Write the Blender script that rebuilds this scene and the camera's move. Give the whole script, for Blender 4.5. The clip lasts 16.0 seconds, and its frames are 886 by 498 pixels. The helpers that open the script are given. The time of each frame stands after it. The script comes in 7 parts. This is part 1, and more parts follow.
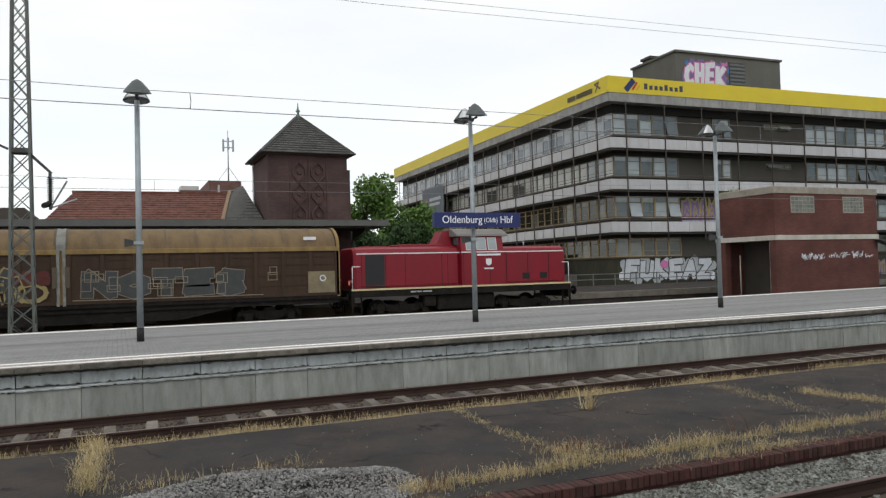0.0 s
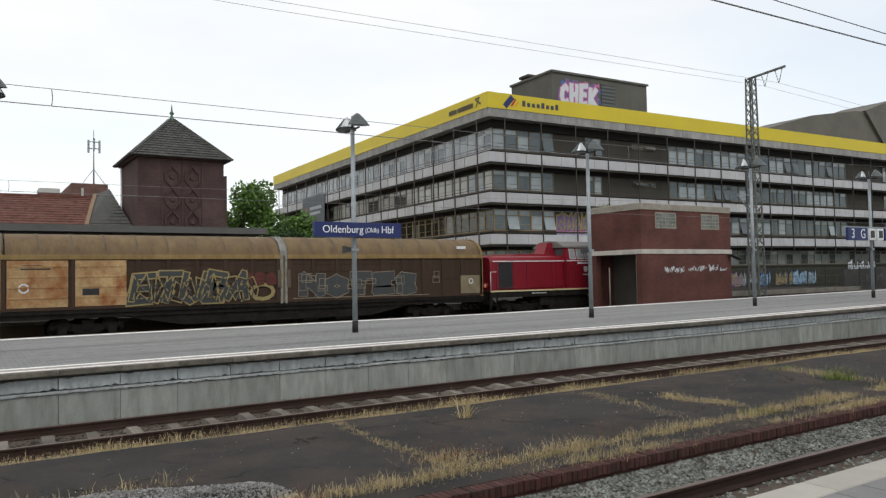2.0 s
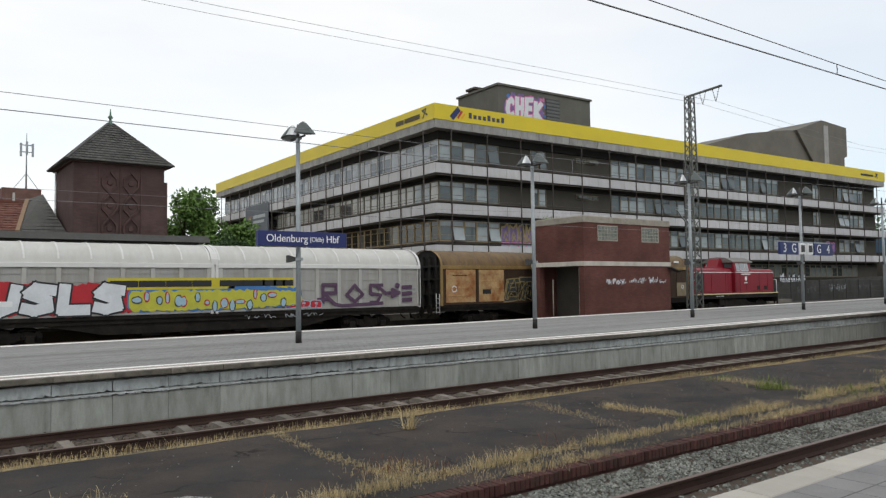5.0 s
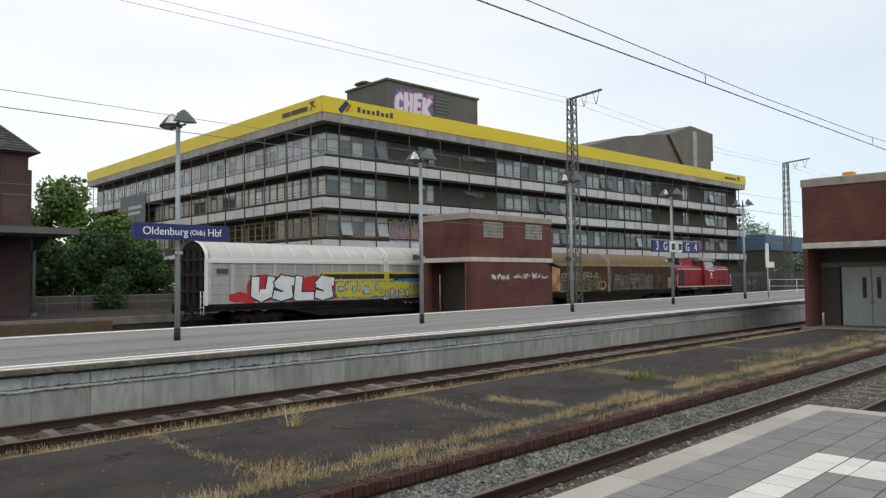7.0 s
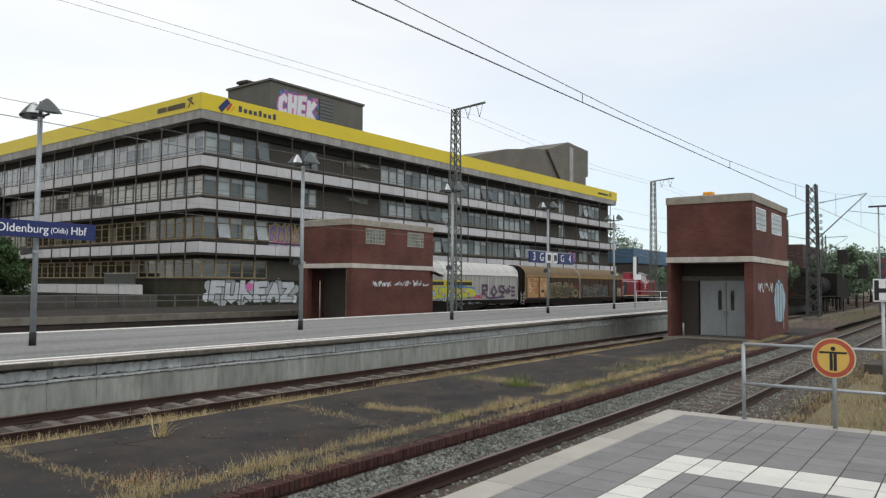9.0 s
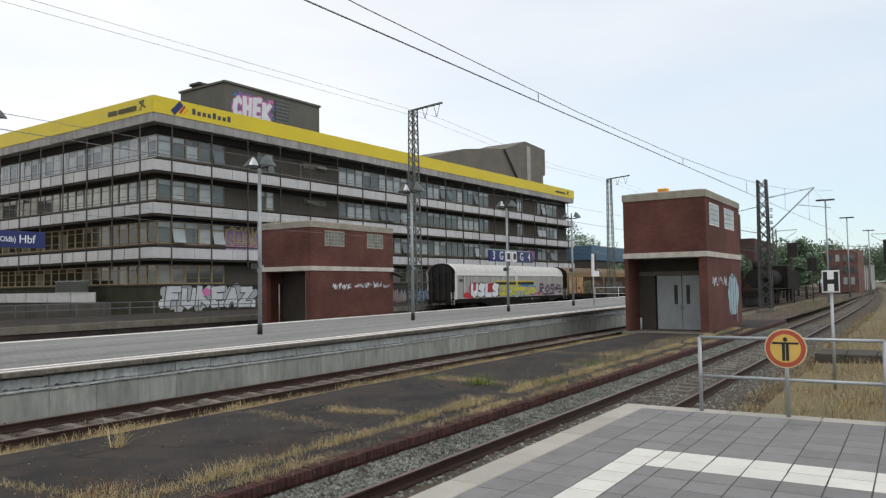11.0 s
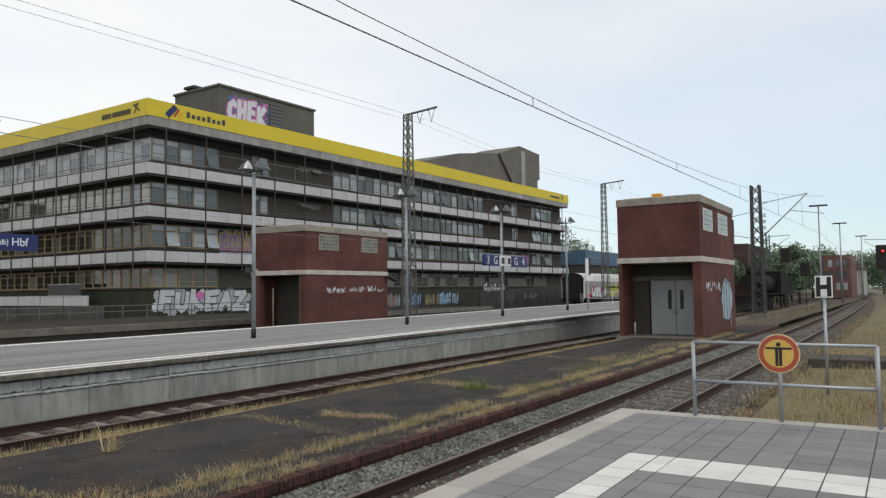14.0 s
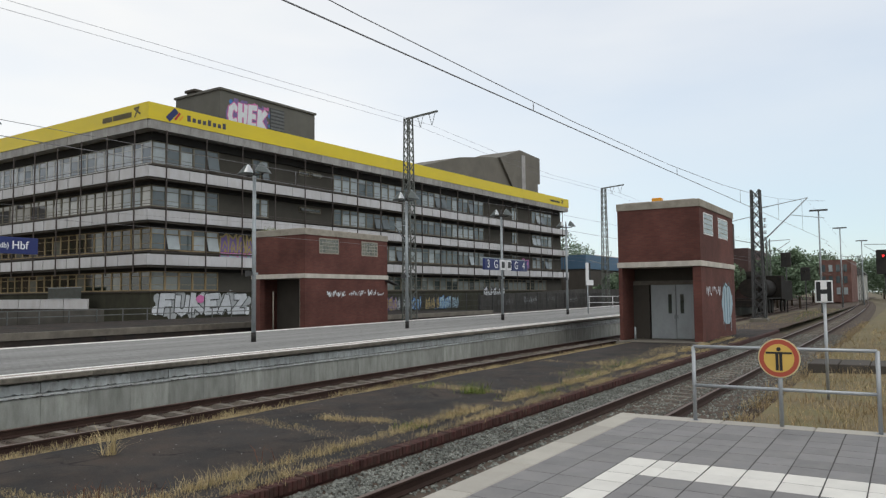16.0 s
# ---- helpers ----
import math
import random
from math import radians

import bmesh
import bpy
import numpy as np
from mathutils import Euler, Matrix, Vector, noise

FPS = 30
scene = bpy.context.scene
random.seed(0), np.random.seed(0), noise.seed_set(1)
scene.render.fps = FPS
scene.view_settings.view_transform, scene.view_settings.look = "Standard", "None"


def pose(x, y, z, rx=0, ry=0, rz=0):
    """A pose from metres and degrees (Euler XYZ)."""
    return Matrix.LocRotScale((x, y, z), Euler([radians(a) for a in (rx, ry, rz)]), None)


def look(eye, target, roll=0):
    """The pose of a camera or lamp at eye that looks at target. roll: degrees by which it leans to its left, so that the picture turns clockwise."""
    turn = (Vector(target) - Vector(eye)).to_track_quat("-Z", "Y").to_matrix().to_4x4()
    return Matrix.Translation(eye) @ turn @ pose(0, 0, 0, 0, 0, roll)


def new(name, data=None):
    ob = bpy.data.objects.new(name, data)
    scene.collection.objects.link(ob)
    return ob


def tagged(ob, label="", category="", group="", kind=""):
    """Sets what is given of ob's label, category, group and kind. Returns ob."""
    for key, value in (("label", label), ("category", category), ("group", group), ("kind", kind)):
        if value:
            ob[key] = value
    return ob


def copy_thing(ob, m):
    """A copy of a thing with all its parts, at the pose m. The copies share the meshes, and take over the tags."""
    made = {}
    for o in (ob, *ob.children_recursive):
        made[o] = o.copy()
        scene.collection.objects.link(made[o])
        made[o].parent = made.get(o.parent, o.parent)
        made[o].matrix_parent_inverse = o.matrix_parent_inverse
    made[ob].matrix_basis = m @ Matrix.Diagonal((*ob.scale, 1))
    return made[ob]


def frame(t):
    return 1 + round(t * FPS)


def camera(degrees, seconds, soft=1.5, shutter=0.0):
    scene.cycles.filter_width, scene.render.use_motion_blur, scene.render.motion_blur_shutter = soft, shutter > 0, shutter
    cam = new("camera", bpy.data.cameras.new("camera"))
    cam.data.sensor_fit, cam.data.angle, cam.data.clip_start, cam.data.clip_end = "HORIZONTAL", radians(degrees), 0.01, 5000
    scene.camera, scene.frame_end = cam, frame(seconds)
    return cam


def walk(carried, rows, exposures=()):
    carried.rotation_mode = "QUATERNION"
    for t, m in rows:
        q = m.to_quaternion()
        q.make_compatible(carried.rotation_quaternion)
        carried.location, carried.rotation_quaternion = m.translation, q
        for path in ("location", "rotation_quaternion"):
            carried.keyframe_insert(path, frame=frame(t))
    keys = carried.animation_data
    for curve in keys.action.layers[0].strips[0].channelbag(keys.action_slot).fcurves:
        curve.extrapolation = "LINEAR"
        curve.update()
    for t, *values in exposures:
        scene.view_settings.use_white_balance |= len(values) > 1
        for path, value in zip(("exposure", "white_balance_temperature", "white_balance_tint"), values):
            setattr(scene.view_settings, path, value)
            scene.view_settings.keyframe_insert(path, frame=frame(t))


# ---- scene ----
EYE = 2.33          # eye above the rail tops, which lie at z = 0
cam = camera(61.37, 16.0, soft=1.3)
TURNS = [
    (0.0, -23.62, 91.49, 1.49),
    (0.5, -27.30, 91.62, 1.13),
    (1.0, -30.03, 91.73, 1.18),
    (1.5, -32.18, 91.84, 0.96),
    (2.0, -32.76, 92.08, 1.07),
    (2.5, -32.93, 92.28, 1.07),
    (3.0, -33.60, 92.39, 1.09),
    (3.5, -33.65, 92.49, 0.88),
    (4.0, -34.66, 92.57, 0.79),
    (6.5, -42.51, 92.72, 0.63),
    (7.0, -45.57, 92.36, 0.61),
    (7.5, -48.36, 91.89, 0.63),
    (8.0, -51.15, 91.30, 0.61),
    (8.5, -52.78, 92.36, -0.23),
    (9.0, -54.67, 92.88, -0.43),
    (9.5, -57.33, 92.89, 0.38),
    (12.0, -57.70, 92.92, 0.92),
    (12.5, -57.84, 93.00, 0.86),
    (13.0, -58.18, 93.06, 0.82),
    (13.5, -58.12, 93.14, 0.72),
    (14.0, -58.13, 93.22, 0.70),
    (14.5, -58.11, 93.31, 0.58),
    (15.0, -58.19, 93.39, 0.54),
    (15.5, -58.33, 93.47, 0.72),
    (16.0, -58.12, 93.52, 0.59),
]
walk(cam, [(t, pose(0, 0, EYE, rx, ry, rz)) for t, rz, rx, ry in TURNS],
     exposures=[(0.0, -0.03), (4.0, -0.04), (9.0, -0.02), (12.5, -0.01), (13.5, -0.08), (16.0, -0.11)])

# ---- sky and light: a bright overcast day ----
SUN_AZ, SUN_EL = 200.0, 48.0
world = bpy.data.worlds.new("sky")
scene.world = world
world.use_nodes = True
wn, wl = world.node_tree.nodes, world.node_tree.links
wn.clear()
w_out = wn.new("ShaderNodeOutputWorld")
w_bg = wn.new("ShaderNodeBackground")
w_sky = wn.new("ShaderNodeTexSky")
w_sky.sky_type, w_sky.sun_disc = "NISHITA", False
w_sky.sun_elevation, w_sky.sun_rotation = radians(SUN_EL), radians(SUN_AZ)
w_sky.air_density, w_sky.dust_density, w_sky.ozone_density = 1.0, 0.4, 2.0
w_gain = wn.new("ShaderNodeMix")
w_gain.data_type, w_gain.blend_type = "RGBA", "MULTIPLY"
w_gain.inputs["Factor"].default_value = 1.0
w_gain.inputs["B"].default_value = (0.152, 0.171, 0.172, 1)
w_co = wn.new("ShaderNodeTexCoord")
w_map = wn.new("ShaderNodeMapping")
w_map.inputs["Scale"].default_value = (1.5, 1.5, 6.0)
w_noise = wn.new("ShaderNodeTexNoise")
w_noise.inputs["Scale"].default_value, w_noise.inputs["Detail"].default_value = 1.6, 4.0
w_ramp = wn.new("ShaderNodeMapRange")
w_ramp.inputs["From Min"].default_value, w_ramp.inputs["From Max"].default_value = 0.3, 0.75
w_ramp.inputs["To Min"].default_value, w_ramp.inputs["To Max"].default_value = 1.0, 0.78
w_dir = wn.new("ShaderNodeVectorMath")          # thinner cloud towards the east
w_dir.operation = "DOT_PRODUCT"
w_dir.inputs[1].default_value = (0.98, -0.2, 0.0)
w_thin = wn.new("ShaderNodeMapRange")
w_thin.inputs["From Min"].default_value, w_thin.inputs["From Max"].default_value = 0.35, 1.0
w_thin.inputs["To Min"].default_value, w_thin.inputs["To Max"].default_value = 1.0, 0.72
w_cover = wn.new("ShaderNodeMath")
w_cover.operation = "MULTIPLY"
w_mix = wn.new("ShaderNodeMix")
w_mix.data_type = "RGBA"
w_cloud = wn.new("ShaderNodeMix")               # cloud turns blue-grey low in the east
w_cloud.data_type = "RGBA"
w_cloud.inputs["A"].default_value = (1.0, 1.0, 0.985, 1)
w_cloud.inputs["B"].default_value = (0.62, 0.71, 0.79, 1)
w_xyz, w_low, w_east, w_both = wn.new("ShaderNodeSeparateXYZ"), wn.new("ShaderNodeMapRange"), wn.new("ShaderNodeMapRange"), wn.new("ShaderNodeMath")
w_low.inputs["From Min"].default_value, w_low.inputs["From Max"].default_value = 0.0, 0.34
w_low.inputs["To Min"].default_value, w_low.inputs["To Max"].default_value = 1.0, 0.0
w_east.inputs["From Min"].default_value, w_east.inputs["From Max"].default_value = 0.6, 1.0
w_both.operation = "MULTIPLY"
wl.new(w_co.outputs["Generated"], w_xyz.inputs["Vector"])
wl.new(w_xyz.outputs["Z"], w_low.inputs["Value"])
wl.new(w_dir.outputs["Value"], w_east.inputs["Value"])
wl.new(w_low.outputs["Result"], w_both.inputs[0])
wl.new(w_east.outputs["Result"], w_both.inputs[1])
wl.new(w_both.outputs["Value"], w_cloud.inputs["Factor"])
wl.new(w_cloud.outputs["Result"], w_mix.inputs["B"])
wl.new(w_co.outputs["Generated"], w_map.inputs["Vector"])
wl.new(w_map.outputs["Vector"], w_noise.inputs["Vector"])
wl.new(w_noise.outputs["Fac"], w_ramp.inputs["Value"])
wl.new(w_co.outputs["Generated"], w_dir.inputs[0])
wl.new(w_dir.outputs["Value"], w_thin.inputs["Value"])
wl.new(w_ramp.outputs["Result"], w_cover.inputs[0])
wl.new(w_thin.outputs["Result"], w_cover.inputs[1])
wl.new(w_sky.outputs["Color"], w_gain.inputs["A"])
wl.new(w_gain.outputs["Result"], w_mix.inputs["A"])
wl.new(w_cover.outputs["Value"], w_mix.inputs["Factor"])
wl.new(w_mix.outputs["Result"], w_bg.inputs["Color"])
w_bg.inputs["Strength"].default_value = 1.06
wl.new(w_bg.outputs["Background"], w_out.inputs["Surface"])

sun_data = bpy.data.lights.new("sun", "SUN")
sun_data.energy, sun_data.angle, sun_data.color = 0.7, radians(25), (1.0, 0.96, 0.9)
sun = new("sun", sun_data)
sun.matrix_world = look((0, 0, 60), (30 * math.sin(radians(20)), 30 * math.cos(radians(20)), 60 - 30 * math.tan(radians(SUN_EL))))


# ---- materials ----
def mat(name, col, rough=0.8, var=0.2, scale=1.5, fine=40.0, bump=0.15, metal=0.0, stretch=(1, 1, 1), pick="", dirt=None, dirt_amount=0.0, spec=0.4):
    """A surface with broad stains, fine grain and a small relief; pick: 'object' or 'island' varies repeats."""
    m = bpy.data.materials.new(name)
    m.use_nodes = True
    n, l = m.node_tree.nodes, m.node_tree.links
    b = n["Principled BSDF"]
    b.inputs["Roughness"].default_value, b.inputs["Metallic"].default_value = rough, metal
    b.inputs["Specular IOR Level"].default_value = spec
    co, mp = n.new("ShaderNodeTexCoord"), n.new("ShaderNodeMapping")
    mp.inputs["Scale"].default_value = stretch
    source = co.outputs["Object"]
    if pick == "object":                            # each piece has its own stretch of the pattern
        own, shift = n.new("ShaderNodeObjectInfo"), n.new("ShaderNodeVectorMath")
        l.new(own.outputs["Location"], shift.inputs[0])
        l.new(source, shift.inputs[1])
        source = shift.outputs["Vector"]
    l.new(source, mp.inputs["Vector"])
    big, small = n.new("ShaderNodeTexNoise"), n.new("ShaderNodeTexNoise")
    big.inputs["Scale"].default_value, big.inputs["Detail"].default_value, big.inputs["Roughness"].default_value = scale, 5.0, 0.6
    small.inputs["Scale"].default_value, small.inputs["Detail"].default_value = fine, 3.0
    l.new(mp.outputs["Vector"], big.inputs["Vector"])
    l.new(source, small.inputs["Vector"])
    mix = n.new("ShaderNodeMath")
    mix.operation = "MULTIPLY_ADD"
    l.new(small.outputs["Fac"], mix.inputs[0])
    mix.inputs[1].default_value = 0.45
    l.new(big.outputs["Fac"], mix.inputs[2])
    gain = n.new("ShaderNodeMapRange")
    gain.inputs["From Min"].default_value, gain.inputs["From Max"].default_value = 0.42, 1.03
    gain.inputs["To Min"].default_value, gain.inputs["To Max"].default_value = 1 - var, 1 + var
    l.new(mix.outputs["Value"], gain.inputs["Value"])
    out = gain.outputs["Result"]
    if pick:
        info = n.new("ShaderNodeObjectInfo") if pick == "object" else n.new("ShaderNodeNewGeometry")
        r = n.new("ShaderNodeMapRange")
        r.inputs["To Min"].default_value, r.inputs["To Max"].default_value = 1 - var * 0.8, 1 + var * 0.8
        l.new(info.outputs["Random" if pick == "object" else "Random Per Island"], r.inputs["Value"])
        mul = n.new("ShaderNodeMath")
        mul.operation = "MULTIPLY"
        l.new(out, mul.inputs[0])
        l.new(r.outputs["Result"], mul.inputs[1])
        out = mul.outputs["Value"]
    c = n.new("ShaderNodeMix")
    c.data_type, c.blend_type = "RGBA", "MULTIPLY"
    c.inputs["Factor"].default_value = 1.0
    c.inputs["A"].default_value = (*col, 1)
    l.new(out, c.inputs["B"])
    colour = c.outputs["Result"]
    if dirt:
        dn, dr, dm = n.new("ShaderNodeTexNoise"), n.new("ShaderNodeMapRange"), n.new("ShaderNodeMix")
        dn.inputs["Scale"].default_value, dn.inputs["Detail"].default_value, dn.inputs["Roughness"].default_value = scale * 1.7, 6.0, 0.65
        l.new(mp.outputs["Vector"], dn.inputs["Vector"])
        dr.inputs["From Min"].default_value, dr.inputs["From Max"].default_value = 0.42, 0.72
        dr.inputs["To Max"].default_value = dirt_amount
        l.new(dn.outputs["Fac"], dr.inputs["Value"])
        dm.data_type = "RGBA"
        dm.inputs["B"].default_value = (*dirt, 1)
        l.new(colour, dm.inputs["A"])
        l.new(dr.outputs["Result"], dm.inputs["Factor"])
        colour = dm.outputs["Result"]
    l.new(colour, b.inputs["Base Color"])
    if bump:
        bp = n.new("ShaderNodeBump")
        bp.inputs["Strength"].default_value, bp.inputs["Distance"].default_value = bump, 0.02
        l.new(mix.outputs["Value"], bp.inputs["Height"])
        l.new(bp.outputs["Normal"], b.inputs["Normal"])
    return m


def brick_mat(name, col, col2, mortar, rough=0.85, row=0.077, length=0.25, axis="XZ", streak=None):
    m = bpy.data.materials.new(name)
    m.use_nodes = True
    n, l = m.node_tree.nodes, m.node_tree.links
    b = n["Principled BSDF"]
    b.inputs["Roughness"].default_value, b.inputs["Specular IOR Level"].default_value = rough, 0.25
    co, sep, add, cmb = n.new("ShaderNodeTexCoord"), n.new("ShaderNodeSeparateXYZ"), n.new("ShaderNodeMath"), n.new("ShaderNodeCombineXYZ")
    l.new(co.outputs["Object"], sep.inputs["Vector"])
    l.new(sep.outputs["X"], add.inputs[0])
    l.new(sep.outputs["Y"], add.inputs[1])
    l.new(add.outputs["Value"], cmb.inputs["X"])
    if axis == "XY":                                # level surfaces
        l.new(sep.outputs["Y"], cmb.inputs["Y"])
        l.new(sep.outputs["X"], cmb.inputs["X"])
    else:
        l.new(sep.outputs["Z"], cmb.inputs["Y"])
    br = n.new("ShaderNodeTexBrick")
    br.inputs["Scale"].default_value = 1.0
    br.inputs["Brick Width"].default_value, br.inputs["Row Height"].default_value = length, row
    br.inputs["Mortar Size"].default_value = 0.006
    br.inputs["Color1"].default_value, br.inputs["Color2"].default_value, br.inputs["Mortar"].default_value = (*col, 1), (*col2, 1), (*mortar, 1)
    l.new(cmb.outputs["Vector"], br.inputs["Vector"])
    ns, rg, mx = n.new("ShaderNodeTexNoise"), n.new("ShaderNodeMapRange"), n.new("ShaderNodeMix")
    ns.inputs["Scale"].default_value, ns.inputs["Detail"].default_value = 0.7, 6.0
    if streak:                                      # wear along the way people walk
        smap = n.new("ShaderNodeMapping")
        smap.inputs["Scale"].default_value = streak
        l.new(co.outputs["Object"], smap.inputs["Vector"])
        l.new(smap.outputs["Vector"], ns.inputs["Vector"])
    else:
        l.new(co.outputs["Object"], ns.inputs["Vector"])
    rg.inputs["From Min"].default_value, rg.inputs["From Max"].default_value = 0.3, 0.7
    rg.inputs["To Min"].default_value, rg.inputs["To Max"].default_value = 0.72, 1.22
    l.new(ns.outputs["Fac"], rg.inputs["Value"])
    mx.data_type, mx.blend_type = "RGBA", "MULTIPLY"
    mx.inputs["Factor"].default_value = 1.0
    l.new(br.outputs["Color"], mx.inputs["A"])
    l.new(rg.outputs["Result"], mx.inputs["B"])
    l.new(mx.outputs["Result"], b.inputs["Base Color"])
    bp = n.new("ShaderNodeBump")
    bp.inputs["Strength"].default_value, bp.inputs["Distance"].default_value, bp.invert = 0.5, 0.01, True
    l.new(br.outputs["Fac"], bp.inputs["Height"])
    l.new(bp.outputs["Normal"], b.inputs["Normal"])
    return m


def glow(name, col, strength):
    m = bpy.data.materials.new(name)
    m.use_nodes = True
    b = m.node_tree.nodes["Principled BSDF"]
    b.inputs["Base Color"].default_value = (*col, 1)
    b.inputs["Emission Color"].default_value, b.inputs["Emission Strength"].default_value = (*col, 1), strength
    return m


asphalt = mat("asphalt", (0.033, 0.031, 0.030), 0.9, 0.5, 0.6, 60, 0.7, dirt=(0.066, 0.050, 0.041), dirt_amount=0.95, spec=0.18)


def crack(m, scale, col):
    """Adds fine broken cracks to a surface."""
    n, l = m.node_tree.nodes, m.node_tree.links
    b = n["Principled BSDF"]
    before = b.inputs["Base Color"].links[0].from_socket
    co, warp, vo, width = n.new("ShaderNodeTexCoord"), n.new("ShaderNodeTexNoise"), n.new("ShaderNodeTexVoronoi"), n.new("ShaderNodeMapRange")
    warp.inputs["Scale"].default_value, warp.inputs["Detail"].default_value = 1.3, 5.0
    add = n.new("ShaderNodeMix")
    add.data_type, add.blend_type = "RGBA", "LINEAR_LIGHT"
    add.inputs["Factor"].default_value = 0.55
    l.new(co.outputs["Object"], warp.inputs["Vector"])
    l.new(co.outputs["Object"], add.inputs["A"])
    l.new(warp.outputs["Color"], add.inputs["B"])
    vo.feature = "DISTANCE_TO_EDGE"
    vo.inputs["Scale"].default_value = scale
    l.new(add.outputs["Result"], vo.inputs["Vector"])
    width.inputs["From Min"].default_value, width.inputs["From Max"].default_value = 0.004, 0.016
    width.inputs["To Min"].default_value, width.inputs["To Max"].default_value = 1.0, 0.0
    l.new(vo.outputs["Distance"], width.inputs["Value"])
    gate, part_ = n.new("ShaderNodeMapRange"), n.new("ShaderNodeMath")
    gate.inputs["From Min"].default_value, gate.inputs["From Max"].default_value = 0.5, 0.6
    l.new(warp.outputs["Fac"], gate.inputs["Value"])
    part_.operation = "MULTIPLY"
    l.new(gate.outputs["Result"], part_.inputs[0])
    l.new(width.outputs["Result"], part_.inputs[1])
    mx = n.new("ShaderNodeMix")
    mx.data_type = "RGBA"
    mx.inputs["B"].default_value = (*col, 1)
    l.new(before, mx.inputs["A"])
    l.new(part_.outputs["Value"], mx.inputs["Factor"])
    l.new(mx.outputs["Result"], b.inputs["Base Color"])


crack(asphalt, 0.55, (0.012, 0.011, 0.010))
soil = mat("soil", (0.125, 0.10, 0.065), 0.95, 0.35, 0.35, 25, 0.5, dirt=(0.09, 0.10, 0.04), dirt_amount=0.5)
ballast_bed = mat("ballast_bed", (0.085, 0.07, 0.058), 0.95, 0.5, 3, 22, 1.0, dirt=(0.10, 0.062, 0.042), dirt_amount=0.5, spec=0.15)
stone_grey = mat("stone_grey", (0.165, 0.172, 0.155), 0.9, 0.6, 3, 30, 0.3, pick="island")
gravel_stone = mat("gravel_stone", (0.23, 0.225, 0.215), 0.9, 0.4, 3, 30, 0.3, pick="island")
rail_rust = mat("rail_rust", (0.038, 0.022, 0.017), 0.8, 0.3, 2, 40, 0.2, spec=0.2)
rail_top = mat("rail_top", (0.13, 0.09, 0.075), 0.45, 0.25, 2, 40, 0.05, metal=0.4)
concrete_wall = mat("concrete_wall", (0.285, 0.295, 0.272), 0.92, 0.2, 1.1, 35, 0.4, stretch=(2.6, 2.6, 0.6), dirt=(0.125, 0.13, 0.11), dirt_amount=0.65, pick="object")
concrete_light = mat("concrete_light", (0.42, 0.45, 0.455), 0.88, 0.2, 1.6, 35, 0.3, stretch=(2.5, 2.5, 1.0), dirt=(0.17, 0.165, 0.14), dirt_amount=0.7, pick="object")
concrete_dark = mat("concrete_dark", (0.17, 0.155, 0.13), 0.92, 0.3, 1.2, 30, 0.3, dirt=(0.07, 0.06, 0.05), dirt_amount=0.6)
sleeper_concrete = mat("sleeper_concrete", (0.165, 0.15, 0.128), 0.9, 0.4, 4, 30, 0.4, pick="object", dirt=(0.10, 0.07, 0.05), dirt_amount=0.7)
paving_far = brick_mat("paving_far", (0.25, 0.25, 0.245), (0.215, 0.215, 0.21), (0.13, 0.13, 0.125), 0.85, 0.2, 0.2, "XY", (0.06, 1.6, 1.0))
paving_line = mat("paving_line", (0.84, 0.84, 0.81), 0.75, 0.08, 2, 30, 0.05, dirt=(0.6, 0.58, 0.53), dirt_amount=0.3)
coping_pink = mat("coping_pink", (0.40, 0.345, 0.32), 0.85, 0.15, 2, 30, 0.15, dirt=(0.25, 0.22, 0.19), dirt_amount=0.4)
tile_grey = mat("tile_grey", (0.182, 0.178, 0.180), 0.75, 0.14, 2.2, 60, 0.12, pick="object", dirt=(0.28, 0.27, 0.25), dirt_amount=0.3)
tile_white = mat("tile_white", (0.64, 0.625, 0.585), 0.7, 0.08, 2.2, 60, 0.1, pick="object", dirt=(0.45, 0.44, 0.41), dirt_amount=0.35)
edge_stone = mat("edge_stone", (0.37, 0.35, 0.31), 0.8, 0.12, 2.5, 60, 0.12, pick="object", dirt=(0.33, 0.31, 0.27), dirt_amount=0.4)
joint_dark = mat("joint_dark", (0.05, 0.048, 0.045), 0.95, 0.3, 5, 40, 0.2)
clinker = mat("clinker", (0.064, 0.027, 0.024), 0.85, 0.4, 4, 40, 0.3, pick="object", dirt=(0.05, 0.04, 0.03), dirt_amount=0.6, spec=0.2)
brick_red = brick_mat("brick_red", (0.130, 0.050, 0.040), (0.105, 0.041, 0.034), (0.095, 0.054, 0.045))
brick_tower = brick_mat("brick_tower", (0.092, 0.055, 0.05), (0.074, 0.046, 0.044), (0.07, 0.052, 0.048))
brick_relief = mat("brick_relief", (0.085, 0.053, 0.049), 0.9, 0.25, 2, 30, 0.4, spec=0.2)
# distant brick, muted in colour to stand in for haze
brick_far_haze = brick_mat("brick_far_haze", (0.17, 0.09, 0.075), (0.15, 0.08, 0.068), (0.15, 0.1, 0.085))
band_concrete = mat("band_concrete", (0.50, 0.47, 0.42), 0.88, 0.2, 1.5, 30, 0.2, stretch=(1, 1, 0.4), dirt=(0.25, 0.22, 0.18), dirt_amount=0.5)
coping_dark = mat("coping_dark", (0.135, 0.122, 0.10), 0.92, 0.35, 3.0, 30, 0.5, pick="object", dirt=(0.045, 0.042, 0.034), dirt_amount=0.8)
